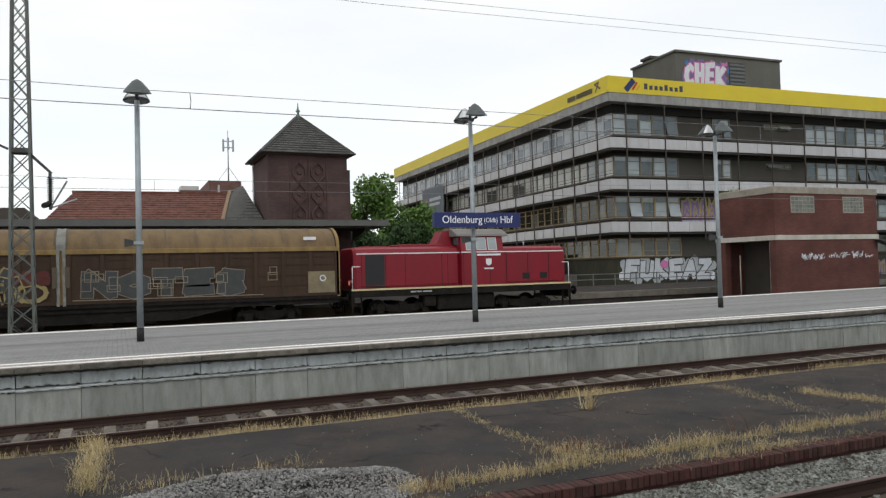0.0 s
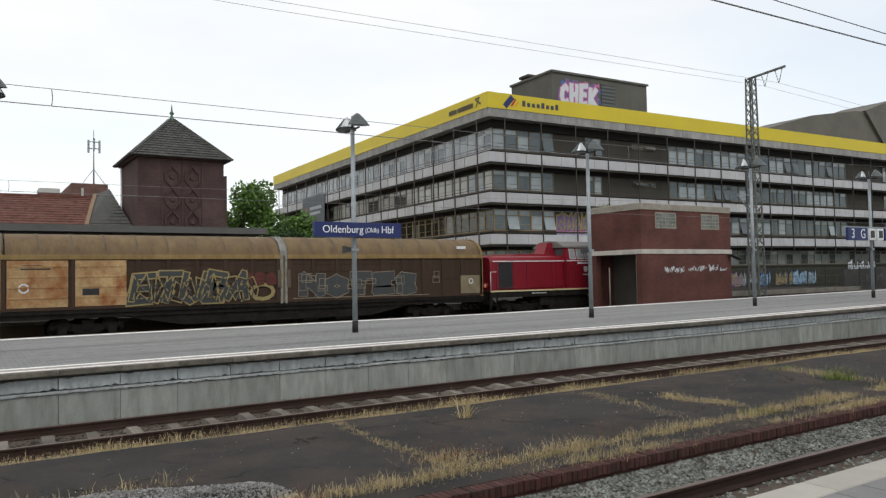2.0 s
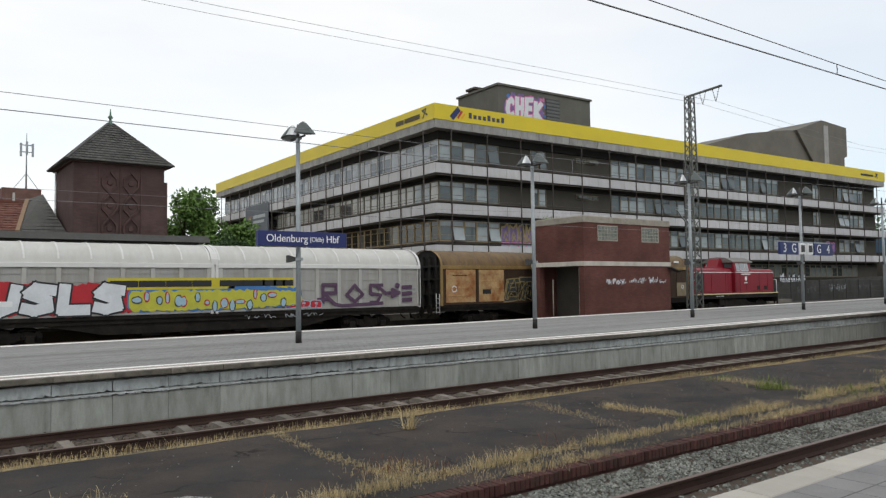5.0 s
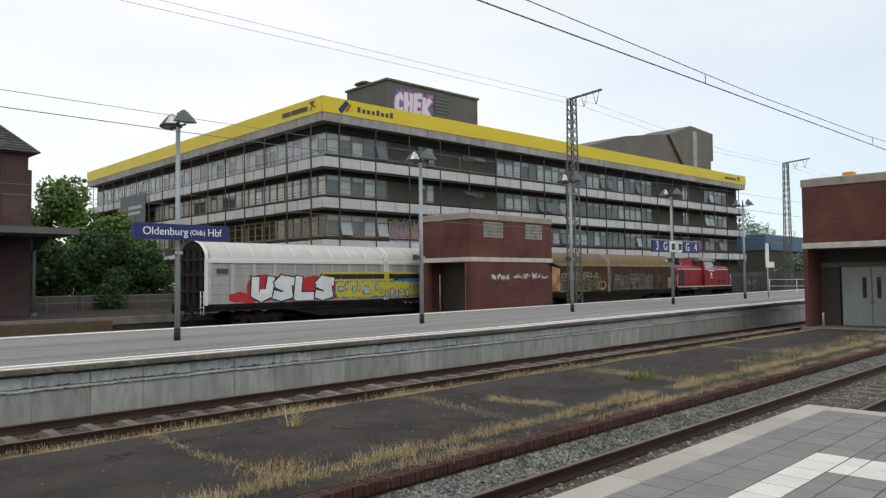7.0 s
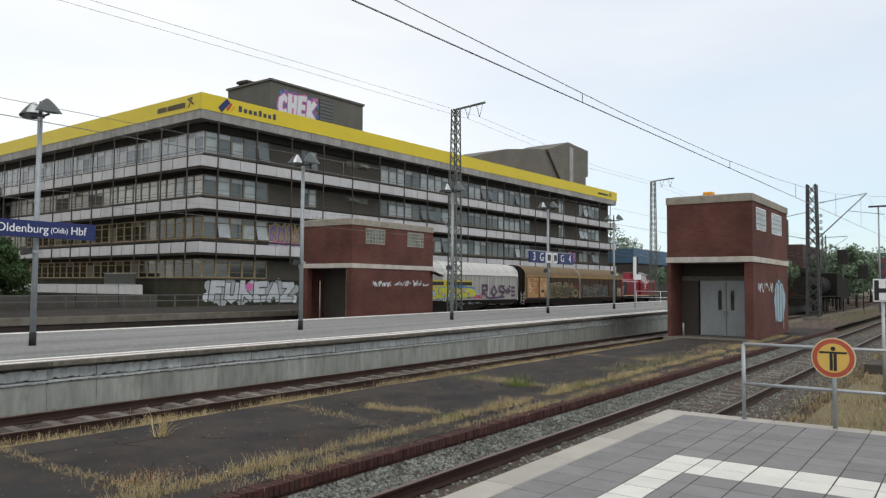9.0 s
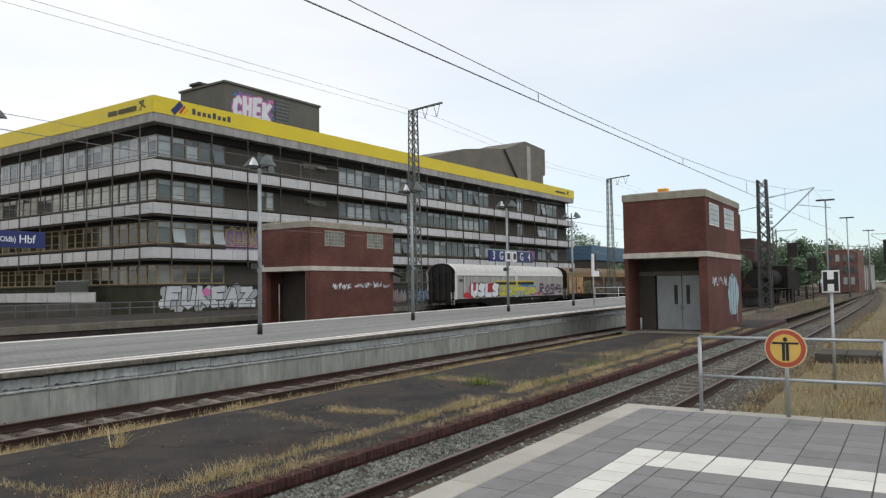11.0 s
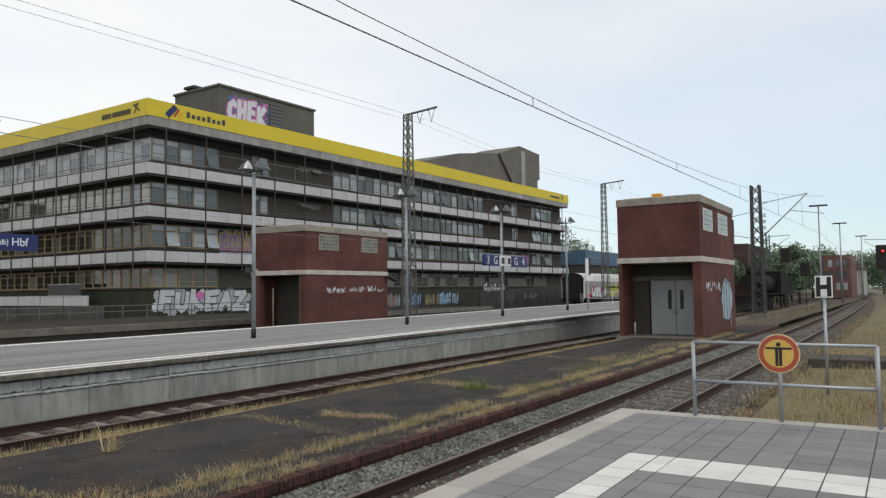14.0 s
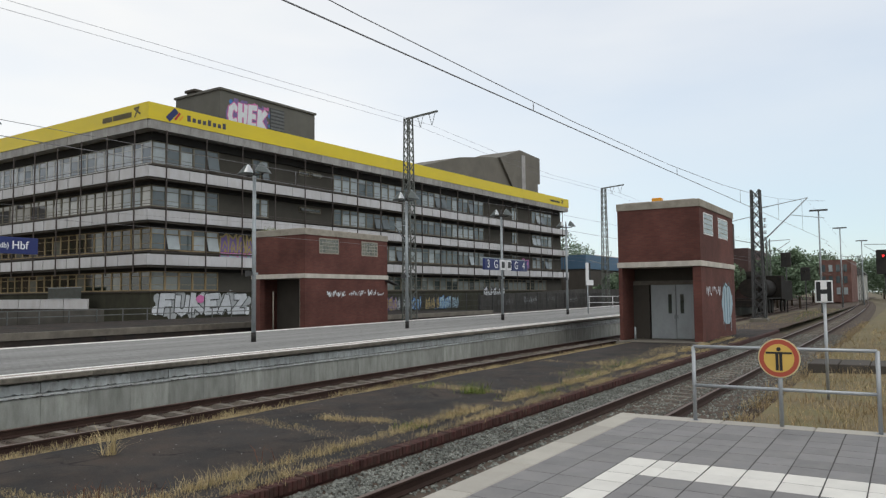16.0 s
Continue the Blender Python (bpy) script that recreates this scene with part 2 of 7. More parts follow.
cap_concrete = mat("cap_concrete", (0.31, 0.285, 0.24), 0.9, 0.25, 1.4, 30, 0.25, dirt=(0.15, 0.13, 0.10), dirt_amount=0.6)
facade_brown = mat("facade_brown", (0.063, 0.060, 0.051), 0.85, 0.18, 0.5, 20, 0.15, dirt=(0.06, 0.052, 0.045), dirt_amount=0.4, spec=0.15)
facade_fascia = mat("facade_fascia", (0.36, 0.355, 0.35), 0.85, 0.16, 0.7, 18, 0.1, stretch=(1, 1, 0.5), dirt=(0.16, 0.145, 0.13), dirt_amount=0.5)
parapet_white = mat("parapet_white", (0.50, 0.50, 0.515), 0.75, 0.10, 0.8, 18, 0.08, stretch=(1, 1, 0.35), dirt=(0.33, 0.31, 0.28), dirt_amount=0.45, pick="object")
panel_grey = mat("panel_grey", (0.34, 0.335, 0.325), 0.85, 0.18, 0.9, 18, 0.12, stretch=(1, 1, 0.4), dirt=(0.15, 0.14, 0.125), dirt_amount=0.7, pick="object")
moss_wall = mat("moss_wall", (0.05, 0.05, 0.035), 0.92, 0.3, 0.7, 20, 0.25, stretch=(1, 1, 0.5), dirt=(0.033, 0.032, 0.026), dirt_amount=0.8, spec=0.15)
# painted shade for the strips under the gallery slabs
soffit_shade_dark = mat("soffit_shade_dark", (0.02, 0.019, 0.018), 0.8, 0.2, 1.0, 20, 0.05, spec=0.15)
slab_dark = mat("slab_dark", (0.07, 0.062, 0.053), 0.85, 0.18, 0.8, 18, 0.1, spec=0.2)
fascia_yellow = mat("fascia_yellow", (0.66, 0.52, 0.022), 0.5, 0.07, 0.4, 14, 0.04, stretch=(0.5, 0.5, 1), dirt=(0.50, 0.40, 0.05), dirt_amount=0.3)
pole_brown = mat("pole_brown", (0.066, 0.054, 0.048), 0.6, 0.2, 2, 20, 0.05)
frame_pale = mat("frame_pale", (0.46, 0.46, 0.44), 0.55, 0.12, 2, 20, 0.05)
frame_ochre = mat("frame_ochre", (0.26, 0.19, 0.095), 0.6, 0.15, 2, 20, 0.05)
steel_grey = mat("steel_grey", (0.315, 0.35, 0.37), 0.5, 0.15, 2.5, 30, 0.08, metal=0.35, dirt=(0.20, 0.20, 0.19), dirt_amount=0.4)
steel_lattice = mat("steel_lattice", (0.12, 0.135, 0.125), 0.65, 0.25, 2, 30, 0.1, metal=0.2, dirt=(0.11, 0.08, 0.06), dirt_amount=0.5)
steel_dark = mat("steel_dark", (0.055, 0.055, 0.055), 0.6, 0.25, 2, 30, 0.1, metal=0.2)
black_paint = mat("black_paint", (0.022, 0.022, 0.022), 0.6, 0.3, 2, 30, 0.1, dirt=(0.055, 0.045, 0.036), dirt_amount=0.6, spec=0.2)
under_black = mat("under_black", (0.014, 0.013, 0.012), 0.8, 0.4, 2, 25, 0.2, dirt=(0.04, 0.030, 0.022), dirt_amount=0.5, spec=0.12)
roof_grey = mat("roof_grey", (0.125, 0.122, 0.108), 0.85, 0.2, 0.5, 20, 0.1, spec=0.2)
fence_grey = mat("fence_grey", (0.12, 0.125, 0.125), 0.6, 0.2, 2, 20, 0.05)
galvanised = mat("galvanised", (0.38, 0.40, 0.42), 0.45, 0.12, 5, 60, 0.06, metal=0.6)
lamp_shell = mat("lamp_shell", (0.085, 0.10, 0.098), 0.45, 0.15, 4, 30, 0.05, metal=0.3)
# pale copy of the hood metal with sky sheen put into its colour
lamp_sky_sheen = mat("lamp_sky_sheen", (0.5, 0.52, 0.53), 0.35, 0.06, 4, 30, 0.02, metal=0.3)
lamp_lens = mat("lamp_lens", (0.20, 0.21, 0.21), 0.3, 0.06, 4, 30, 0.0)
wagon_brown = mat("wagon_brown", (0.060, 0.037, 0.025), 0.75, 0.35, 0.7, 22, 0.12, stretch=(2.6, 2.6, 0.35), dirt=(0.045, 0.030, 0.022), dirt_amount=0.75, spec=0.2)
wagon_ochre = mat("wagon_ochre", (0.27, 0.18, 0.065), 0.7, 0.25, 0.9, 22, 0.1, stretch=(1.8, 1, 0.6), dirt=(0.15, 0.085, 0.035), dirt_amount=0.7)
wagon_rib = mat("wagon_rib", (0.115, 0.09, 0.062), 0.75, 0.25, 1.2, 22, 0.1)
wagon_tan = mat("wagon_tan", (0.165, 0.108, 0.05), 0.7, 0.25, 0.9, 22, 0.1, stretch=(1.8, 1, 0.6), dirt=(0.09, 0.055, 0.03), dirt_amount=0.75)
wagon_rusty = mat("wagon_rusty", (0.43, 0.29, 0.14), 0.75, 0.4, 1.3, 9, 0.15, stretch=(0.8, 0.8, 0.7), dirt=(0.25, 0.075, 0.016), dirt_amount=1.0)
wagon_white = mat("wagon_white", (0.335, 0.335, 0.32), 0.65, 0.14, 0.8, 22, 0.1, stretch=(2.2, 2.2, 0.35), dirt=(0.24, 0.215, 0.18), dirt_amount=0.6)
wagon_post = mat("wagon_post", (0.42, 0.42, 0.40), 0.65, 0.14, 0.8, 22, 0.1, stretch=(2.2, 2.2, 0.35), dirt=(0.30, 0.27, 0.23), dirt_amount=0.5)
wagon_roof = mat("wagon_roof", (0.50, 0.50, 0.475), 0.55, 0.1, 0.8, 22, 0.06, stretch=(2, 1, 0.6), dirt=(0.40, 0.385, 0.34), dirt_amount=0.5)
wagon_trim = mat("wagon_trim", (0.64, 0.64, 0.62), 0.5, 0.08, 2, 22, 0.05)
loco_red = mat("loco_red", (0.215, 0.006, 0.017), 0.45, 0.14, 0.8, 22, 0.04, stretch=(1.6, 1.6, 0.5), dirt=(0.14, 0.014, 0.018), dirt_amount=0.45)
loco_roof = mat("loco_roof", (0.15, 0.145, 0.135), 0.6, 0.15, 1.5, 22, 0.06, dirt=(0.17, 0.15, 0.13), dirt_amount=0.5)
cream = mat("cream", (0.62, 0.53, 0.30), 0.6, 0.12, 3, 25, 0.03)
white_paint = mat("white_paint", (0.74, 0.75, 0.76), 0.55, 0.08, 3, 25, 0.03)
sign_blue = mat("sign_blue", (0.012, 0.022, 0.115), 0.4, 0.06, 1, 20, 0.0)
sign_white = mat("sign_white", (0.78, 0.79, 0.80), 0.45, 0.04, 3, 20, 0.0)
sign_yellow = mat("sign_yellow", (0.66, 0.43, 0.10), 0.5, 0.06, 3, 20, 0.0)
sign_red = mat("sign_red", (0.42, 0.08, 0.045), 0.5, 0.06, 3, 20, 0.0)
mark_navy = mat("mark_navy", (0.045, 0.045, 0.07), 0.5, 0.08, 2, 20, 0.0)
mark_brown = mat("mark_brown", (0.09, 0.07, 0.018), 0.5, 0.08, 2, 20, 0.0)
orange_paint = mat("orange_paint", (0.70, 0.30, 0.02), 0.5, 0.1, 3, 20, 0.0)
door_grey = mat("door_grey", (0.30, 0.325, 0.335), 0.6, 0.12, 1.2, 25, 0.08, stretch=(1, 1, 0.5), dirt=(0.19, 0.19, 0.18), dirt_amount=0.5)
roof_tile_red = mat("roof_tile_red", (0.125, 0.043, 0.030), 0.85, 0.3, 1.5, 20, 0.2, pick="island", dirt=(0.30, 0.20, 0.15), dirt_amount=0.35)
roof_tile_dark = mat("roof_tile_dark", (0.072, 0.072, 0.07), 0.85, 0.3, 1.5, 20, 0.2, pick="island", dirt=(0.11, 0.10, 0.075), dirt_amount=0.4)
copper_green = mat("copper_green", (0.10, 0.17, 0.13), 0.7, 0.2, 2, 20, 0.1)
canopy_paint = mat("canopy_paint", (0.055, 0.055, 0.05), 0.75, 0.2, 1.5, 20, 0.1, spec=0.2)
canopy_edge = mat("canopy_edge", (0.105, 0.105, 0.10), 0.75, 0.2, 1.5, 20, 0.1)
blue_steel = mat("blue_steel", (0.06, 0.12, 0.19), 0.55, 0.12, 0.5, 15, 0.05)
leaf_green = mat("leaf_green", (0.10, 0.18, 0.038), 0.7, 0.45, 0.8, 8, 0.0, pick="island")
leaf_dark = mat("leaf_dark", (0.045, 0.08, 0.03), 0.75, 0.45, 0.8, 8, 0.0, pick="island", spec=0.2)
# distant leaves, lightened in colour to stand in for haze
leaf_far_haze = mat("leaf_far_haze", (0.13, 0.185, 0.115), 0.8, 0.35, 0.3, 3, 0.0, pick="island")
bark = mat("bark", (0.075, 0.058, 0.042), 0.95, 0.3, 4, 30, 0.4, stretch=(1, 1, 0.3))
meadow_straw = mat("meadow_straw", (0.34, 0.27, 0.145), 0.9, 0.45, 0.4, 12, 0.0, pick="island", dirt=(0.22, 0.13, 0.075), dirt_amount=0.7)
meadow = mat("meadow", (0.15, 0.118, 0.065), 0.95, 0.4, 0.5, 20, 0.4, dirt=(0.13, 0.14, 0.045), dirt_amount=0.6)
straw = mat("straw", (0.42, 0.335, 0.18), 0.9, 0.35, 1.0, 12, 0.0, pick="island")
straw_green = mat("straw_green", (0.15, 0.19, 0.045), 0.9, 0.4, 1.0, 12, 0.0, pick="island")
weed_red = mat("weed_red", (0.14, 0.055, 0.03), 0.9, 0.4, 1.0, 12, 0.0, pick="island")
cable_dark = mat("cable_dark", (0.2, 0.2, 0.21), 0.6, 0.1, 3, 20, 0.0)
red_glow = glow("red_glow", (1.0, 0.03, 0.03), 1.2)
paint_white = mat("paint_white", (0.62, 0.65, 0.68), 0.6, 0.14, 3, 25, 0.0)
paint_palegrey = mat("paint_palegrey", (0.36, 0.385, 0.40), 0.6, 0.16, 3, 25, 0.0)
paint_silver = mat("paint_silver", (0.50, 0.53, 0.56), 0.6, 0.16, 3, 25, 0.0)
paint_red = mat("paint_red", (0.42, 0.02, 0.03), 0.6, 0.14, 3, 25, 0.0)
paint_yellow = mat("paint_yellow", (0.52, 0.44, 0.03), 0.6, 0.12, 3, 25, 0.0)
paint_blue = mat("paint_blue", (0.05, 0.17, 0.42), 0.6, 0.14, 3, 25, 0.0)
paint_sky = mat("paint_sky", (0.30, 0.44, 0.52), 0.6, 0.14, 3, 25, 0.0)
paint_purple = mat("paint_purple", (0.085, 0.045, 0.085), 0.6, 0.25, 3, 25, 0.0)
paint_pink = mat("paint_pink", (0.55, 0.16, 0.36), 0.6, 0.14, 3, 25, 0.0)
paint_violet = mat("paint_violet", (0.17, 0.12, 0.28), 0.6, 0.14, 3, 25, 0.0)
paint_black = mat("paint_black", (0.02, 0.02, 0.022), 0.6, 0.14, 3, 25, 0.0)
paint_gold = mat("paint_gold", (0.30, 0.235, 0.10), 0.6, 0.2, 3, 25, 0.0)
paint_slate = mat("paint_slate", (0.052, 0.056, 0.056), 0.65, 0.25, 3, 25, 0.0)


def glass_mat(name, col, pale_tone, share):
    """Window glass, a share of the panes paler; the colours hold dark rooms, blinds and mirrored sky."""
    m = bpy.data.materials.new(name)
    m.use_nodes = True
    n, l = m.node_tree.nodes, m.node_tree.links
    b = n["Principled BSDF"]
    b.inputs["Roughness"].default_value, b.inputs["Specular IOR Level"].default_value = 0.05, 0.6
    info, cmp_, mx = n.new("ShaderNodeObjectInfo"), n.new("ShaderNodeMath"), n.new("ShaderNodeMix")
    cmp_.operation = "LESS_THAN"
    cmp_.inputs[1].default_value = share
    l.new(info.outputs["Random"], cmp_.inputs[0])
    mx.data_type = "RGBA"
    mx.inputs["A"].default_value, mx.inputs["B"].default_value = (*col, 1), (*pale_tone, 1)
    l.new(cmp_.outputs["Value"], mx.inputs["Factor"])
    ns, vr = n.new("ShaderNodeTexNoise"), n.new("ShaderNodeMix")
    co = n.new("ShaderNodeTexCoord")
    l.new(co.outputs["Object"], ns.inputs["Vector"])
    ns.inputs["Scale"].default_value = 1.2
    vr.data_type, vr.blend_type = "RGBA", "MULTIPLY"
    vr.inputs["Factor"].default_value = 0.5
    l.new(mx.outputs["Result"], vr.inputs["A"])
    l.new(ns.outputs["Fac"], vr.inputs["B"])
    l.new(vr.outputs["Result"], b.inputs["Base Color"])
    return m


# office panes: sky reflection is put into the base colours, strongest in the top storey
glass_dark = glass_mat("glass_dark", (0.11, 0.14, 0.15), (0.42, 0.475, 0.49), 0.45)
glass_sky_tint = glass_mat("glass_sky_tint", (0.22, 0.27, 0.32), (0.50, 0.55, 0.60), 0.6)
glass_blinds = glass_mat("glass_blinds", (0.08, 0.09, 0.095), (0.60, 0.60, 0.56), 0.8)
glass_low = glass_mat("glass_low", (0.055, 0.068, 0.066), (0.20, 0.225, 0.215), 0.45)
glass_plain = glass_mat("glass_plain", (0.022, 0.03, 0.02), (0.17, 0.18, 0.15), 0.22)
frame_olive = mat("frame_olive", (0.135, 0.12, 0.085), 0.6, 0.15, 2, 20, 0.05)
glass_block = glass_mat("glass_block", (0.13, 0.14, 0.115), (0.19, 0.19, 0.15), 0.5)


# ---- mesh helpers ----
class Build:
    """Collects boxes, tubes and sheets into one mesh."""

    def __init__(self):
        self.v, self.f, self.s, self.m = [], [], [], []

    def face(self, pts, smooth=False, slot=0):
        i = len(self.v)
        self.v += [tuple(p) for p in pts]
        self.f.append(tuple(range(i, i + len(pts))))
        self.s.append(smooth)
        self.m.append(slot)
        return self

    def box(self, x0, x1, y0, y1, z0, z1, slot=0):
        i = len(self.v)
        self.v += [(x0, y0, z0), (x1, y0, z0), (x1, y1, z0), (x0, y1, z0), (x0, y0, z1), (x1, y0, z1), (x1, y1, z1), (x0, y1, z1)]
        for q in ((3, 2, 1, 0), (4, 5, 6, 7), (0, 1, 5, 4), (1, 2, 6, 5), (2, 3, 7, 6), (3, 0, 4, 7)):
            self.f.append(tuple(i + k for k in q))
            self.s.append(False)
            self.m.append(slot)
        return self

    def cbox(self, x0, x1, y0, y1, z0, z1, b=0.01, slot=0):
        """A box with its top and upright edges chamfered."""
        rings = []
        for z, e in ((z0, 0.0), (z1 - b, 0.0), (z1, b)):
            a0, a1, c0, c1 = x0 + e, x1 - e, y0 + e, y1 - e
            rings.append([(a0 + b, c0, z), (a1 - b, c0, z), (a1, c0 + b, z), (a1, c1 - b, z), (a1 - b, c1, z), (a0 + b, c1, z), (a0, c1 - b, z), (a0, c0 + b, z)])
        return self.loft(rings, caps=True, slot=slot)

    def loft(self, rings, caps=True, smooth=False, closed=True, slot=0):
        i, n = len(self.v), len(rings[0])
        for r in rings:
            self.v += [tuple(p) for p in r]
        for k in range(len(rings) - 1):
            for j in range(n if closed else n - 1):
                a, b = i + k * n + j, i + k * n + (j + 1) % n
                self.f.append((a, b, b + n, a + n))
                self.s.append(smooth)
                self.m.append(slot)
        if caps:
            self.f.append(tuple(i + j for j in range(n - 1, -1, -1)))
            self.f.append(tuple(i + (len(rings) - 1) * n + j for j in range(n)))
            self.s += [False, False]
            self.m += [slot, slot]
        return self

    def tube(self, a, b, r0, r1=None, n=10, caps=True, slot=0):
        r1 = r0 if r1 is None else r1
        a, b = Vector(a), Vector(b)
        d = (b - a).normalized()
        u = d.cross(Vector((0, 0, 1)) if abs(d.z) < 0.9 else Vector((1, 0, 0))).normalized()
        w = d.cross(u)
        rings = [[p + r * (math.cos(6.28318 * k / n) * u + math.sin(6.28318 * k / n) * w) for k in range(n)] for p, r in ((a, r0), (b, r1))]
        return self.loft(rings, caps, True, slot=slot)

    def bar(self, a, b, w, h=None, slot=0):
        """A square bar from a to b."""
        h = h or w
        a, b = Vector(a), Vector(b)
        d = (b - a).normalized()
        u = d.cross(Vector((0, 0, 1)) if abs(d.z) < 0.95 else Vector((1, 0, 0))).normalized()
        t = d.cross(u)
        q = [(-w / 2, -h / 2), (w / 2, -h / 2), (w / 2, h / 2), (-w / 2, h / 2)]
        return self.loft([[p + x * u + y * t for x, y in q] for p in (a, b)], slot=slot)

    def path(self, pts, r, n=6, slot=0):
        """A thin cable through points that run mainly along x."""
        return self.loft([[(x, y + r * math.cos(6.28318 * k / n), z + r * math.sin(6.28318 * k / n)) for k in range(n)] for x, y, z in pts], True, True, slot=slot)

    def mesh(self, name, *mats):
        me = bpy.data.meshes.new(name)
        me.from_pydata(self.v, [], self.f)
        me.polygons.foreach_set("use_smooth", self.s)
        me.polygons.foreach_set("material_index", self.m)
        for m in mats:
            me.materials.append(m)
        me.update()
        return me


def part(name, b, material, parent=None, label="", m=None):
    """Links a Build (or a ready mesh) as one mesh object under a thing."""
    mats = material if isinstance(material, (list, tuple)) else [material]
    ob = new(name, b.mesh(name, *mats) if isinstance(b, Build) else b)
    ob.parent = parent
    if m is not None:
        ob.matrix_basis = m
    return tagged(ob, label)


def thing(name, label, category, group="", m=None, kind=""):
    ob = new(name)
    ob.empty_display_size = 0.2
    if m is not None:
        ob.matrix_basis = m
    return tagged(ob, label, category, group, kind)


def single(name, b, material, label, category="", group="", kind="", m=None):
    return tagged(part(name, b, material, None, "", m), label, category, group, kind)


def words(text, size, material, parent, m, name="lettering", width=None, depth=0.004):
    """Raised or painted letters, as a mesh, centred on m, facing its z."""
    cu = bpy.data.curves.new(name, "FONT")
    cu.body, cu.size, cu.extrude = text, size, depth
    cu.align_x, cu.align_y = "CENTER", "CENTER"
    tmp = bpy.data.objects.new(name, cu)
    scene.collection.objects.link(tmp)
    dg = bpy.context.evaluated_depsgraph_get()
    me = bpy.data.meshes.new_from_object(tmp.evaluated_get(dg))
    bpy.data.objects.remove(tmp)
    if width:
        xs = [v.co.x for v in me.vertices]
        k = width / max(1e-6, max(xs) - min(xs))
        for v in me.vertices:
            v.co.x *= k
    me.materials.clear()
    me.materials.append(material)
    return part(name, me, material, parent, "", m)


def stroke(b, pts, w, y, slot=0):
    """A painted line of width w through (x, z) points, at the depth y, facing -y."""
    for i, ((x0, z0), (x1, z1)) in enumerate(zip(pts[:-1], pts[1:])):
        y -= 0.0002                                     # each stretch lies just over the last
        L = math.hypot(x1 - x0, z1 - z0) or 1e-6
        dx, dz = (x1 - x0) / L, (z1 - z0) / L
        x0e, z0e, x1e, z1e = x0 - dx * w * 0.35, z0 - dz * w * 0.35, x1 + dx * w * 0.35, z1 + dz * w * 0.35
        nx, nz = -dz * w / 2, dx * w / 2
        b.face([(x0e + nx, y, z0e + nz), (x0e - nx, y, z0e - nz), (x1e - nx, y, z1e - nz), (x1e + nx, y, z1e + nz)], slot=slot)
    return b


def blob(cx, cz, rx, rz, rng, n=14, square=0.5):
    pts = []
    for k in range(n):
        a = 6.28318 * k / n
        c, s = math.cos(a), math.sin(a)
        e = 1 / max(abs(c), abs(s)) * square + 1 - square
        r = e * rng.uniform(0.86, 1.1)
        pts.append((cx + rx * c * r, cz + rz * s * r))
    return pts


def bubble_letters(name, parent, x0, x1, z0, z1, y, n, fill, line, seed, shade=None, halo=None, m=None, lw=0.05):
    """A row of fat spray-painted letter shapes with outlines, facing -y."""
    rng = random.Random(seed)
    b = Build()
    w = (x1 - x0) / n
    for k in range(n):
        cx, cz = x0 + (k + 0.5) * w, (z0 + z1) / 2 + rng.uniform(-0.05, 0.05) * (z1 - z0)
        pts = blob(cx, cz, w * 0.52, (z1 - z0) * 0.46, rng)
        if halo:
            q = [(cx + (px - cx) * 1.14, cz + (pz - cz) * 1.14) for px, pz in pts]
            b.face([(px, y + 0.001 - 0.0003 * k, pz) for px, pz in reversed(q)], slot=2)
        yy = y - 0.003 - 0.004 * k
        b.face([(px, yy, pz) for px, pz in reversed(pts)], slot=0)
        stroke(b, pts + pts[:1], lw, yy - 0.001, 1)
        sx, sz = w * 0.2, (z1 - z0) * 0.2
        kind = rng.randrange(4)
        if kind == 0:
            stroke(b, [(cx - sx * 0.2, cz - (z1 - z0) * 0.45), (cx - sx * 0.2, cz + sz * 0.4)], lw, yy - 0.001, 1)
        elif kind == 1:
            stroke(b, [(cx - sx, cz + sz * 0.6), (cx + sx, cz + sz * 0.7), (cx + w * 0.45, cz)], lw, yy - 0.001, 1)
            stroke(b, [(cx - sx, cz - sz * 0.7), (cx + w * 0.45, cz - sz * 0.6)], lw, yy - 0.001, 1)
        elif kind == 2:
            q = blob(cx, cz + sz * 0.5, sx * 0.5, sz * 0.5, rng, 8)
            stroke(b, q + q[:1], lw, yy - 0.001, 1)
            stroke(b, [(cx - sx * 0.3, cz - (z1 - z0) * 0.45), (cx, cz - sz)], lw, yy - 0.001, 1)
        else:
            stroke(b, [(cx - w * 0.45, cz + sz * 0.2), (cx + sx, cz + sz * 0.2), (cx + sx, cz - sz * 0.4), (cx - sx, cz - sz * 0.5)], lw, yy - 0.001, 1)
        if shade:
            stroke(b, [(cx - w * 0.3, cz - (z1 - z0) * 0.3), (cx + w * 0.25, cz - (z1 - z0) * 0.34)], (z1 - z0) * 0.14, yy - 0.0008, 3)
    return part(name, b, [fill, line, halo or fill, shade or fill], parent, "", m)


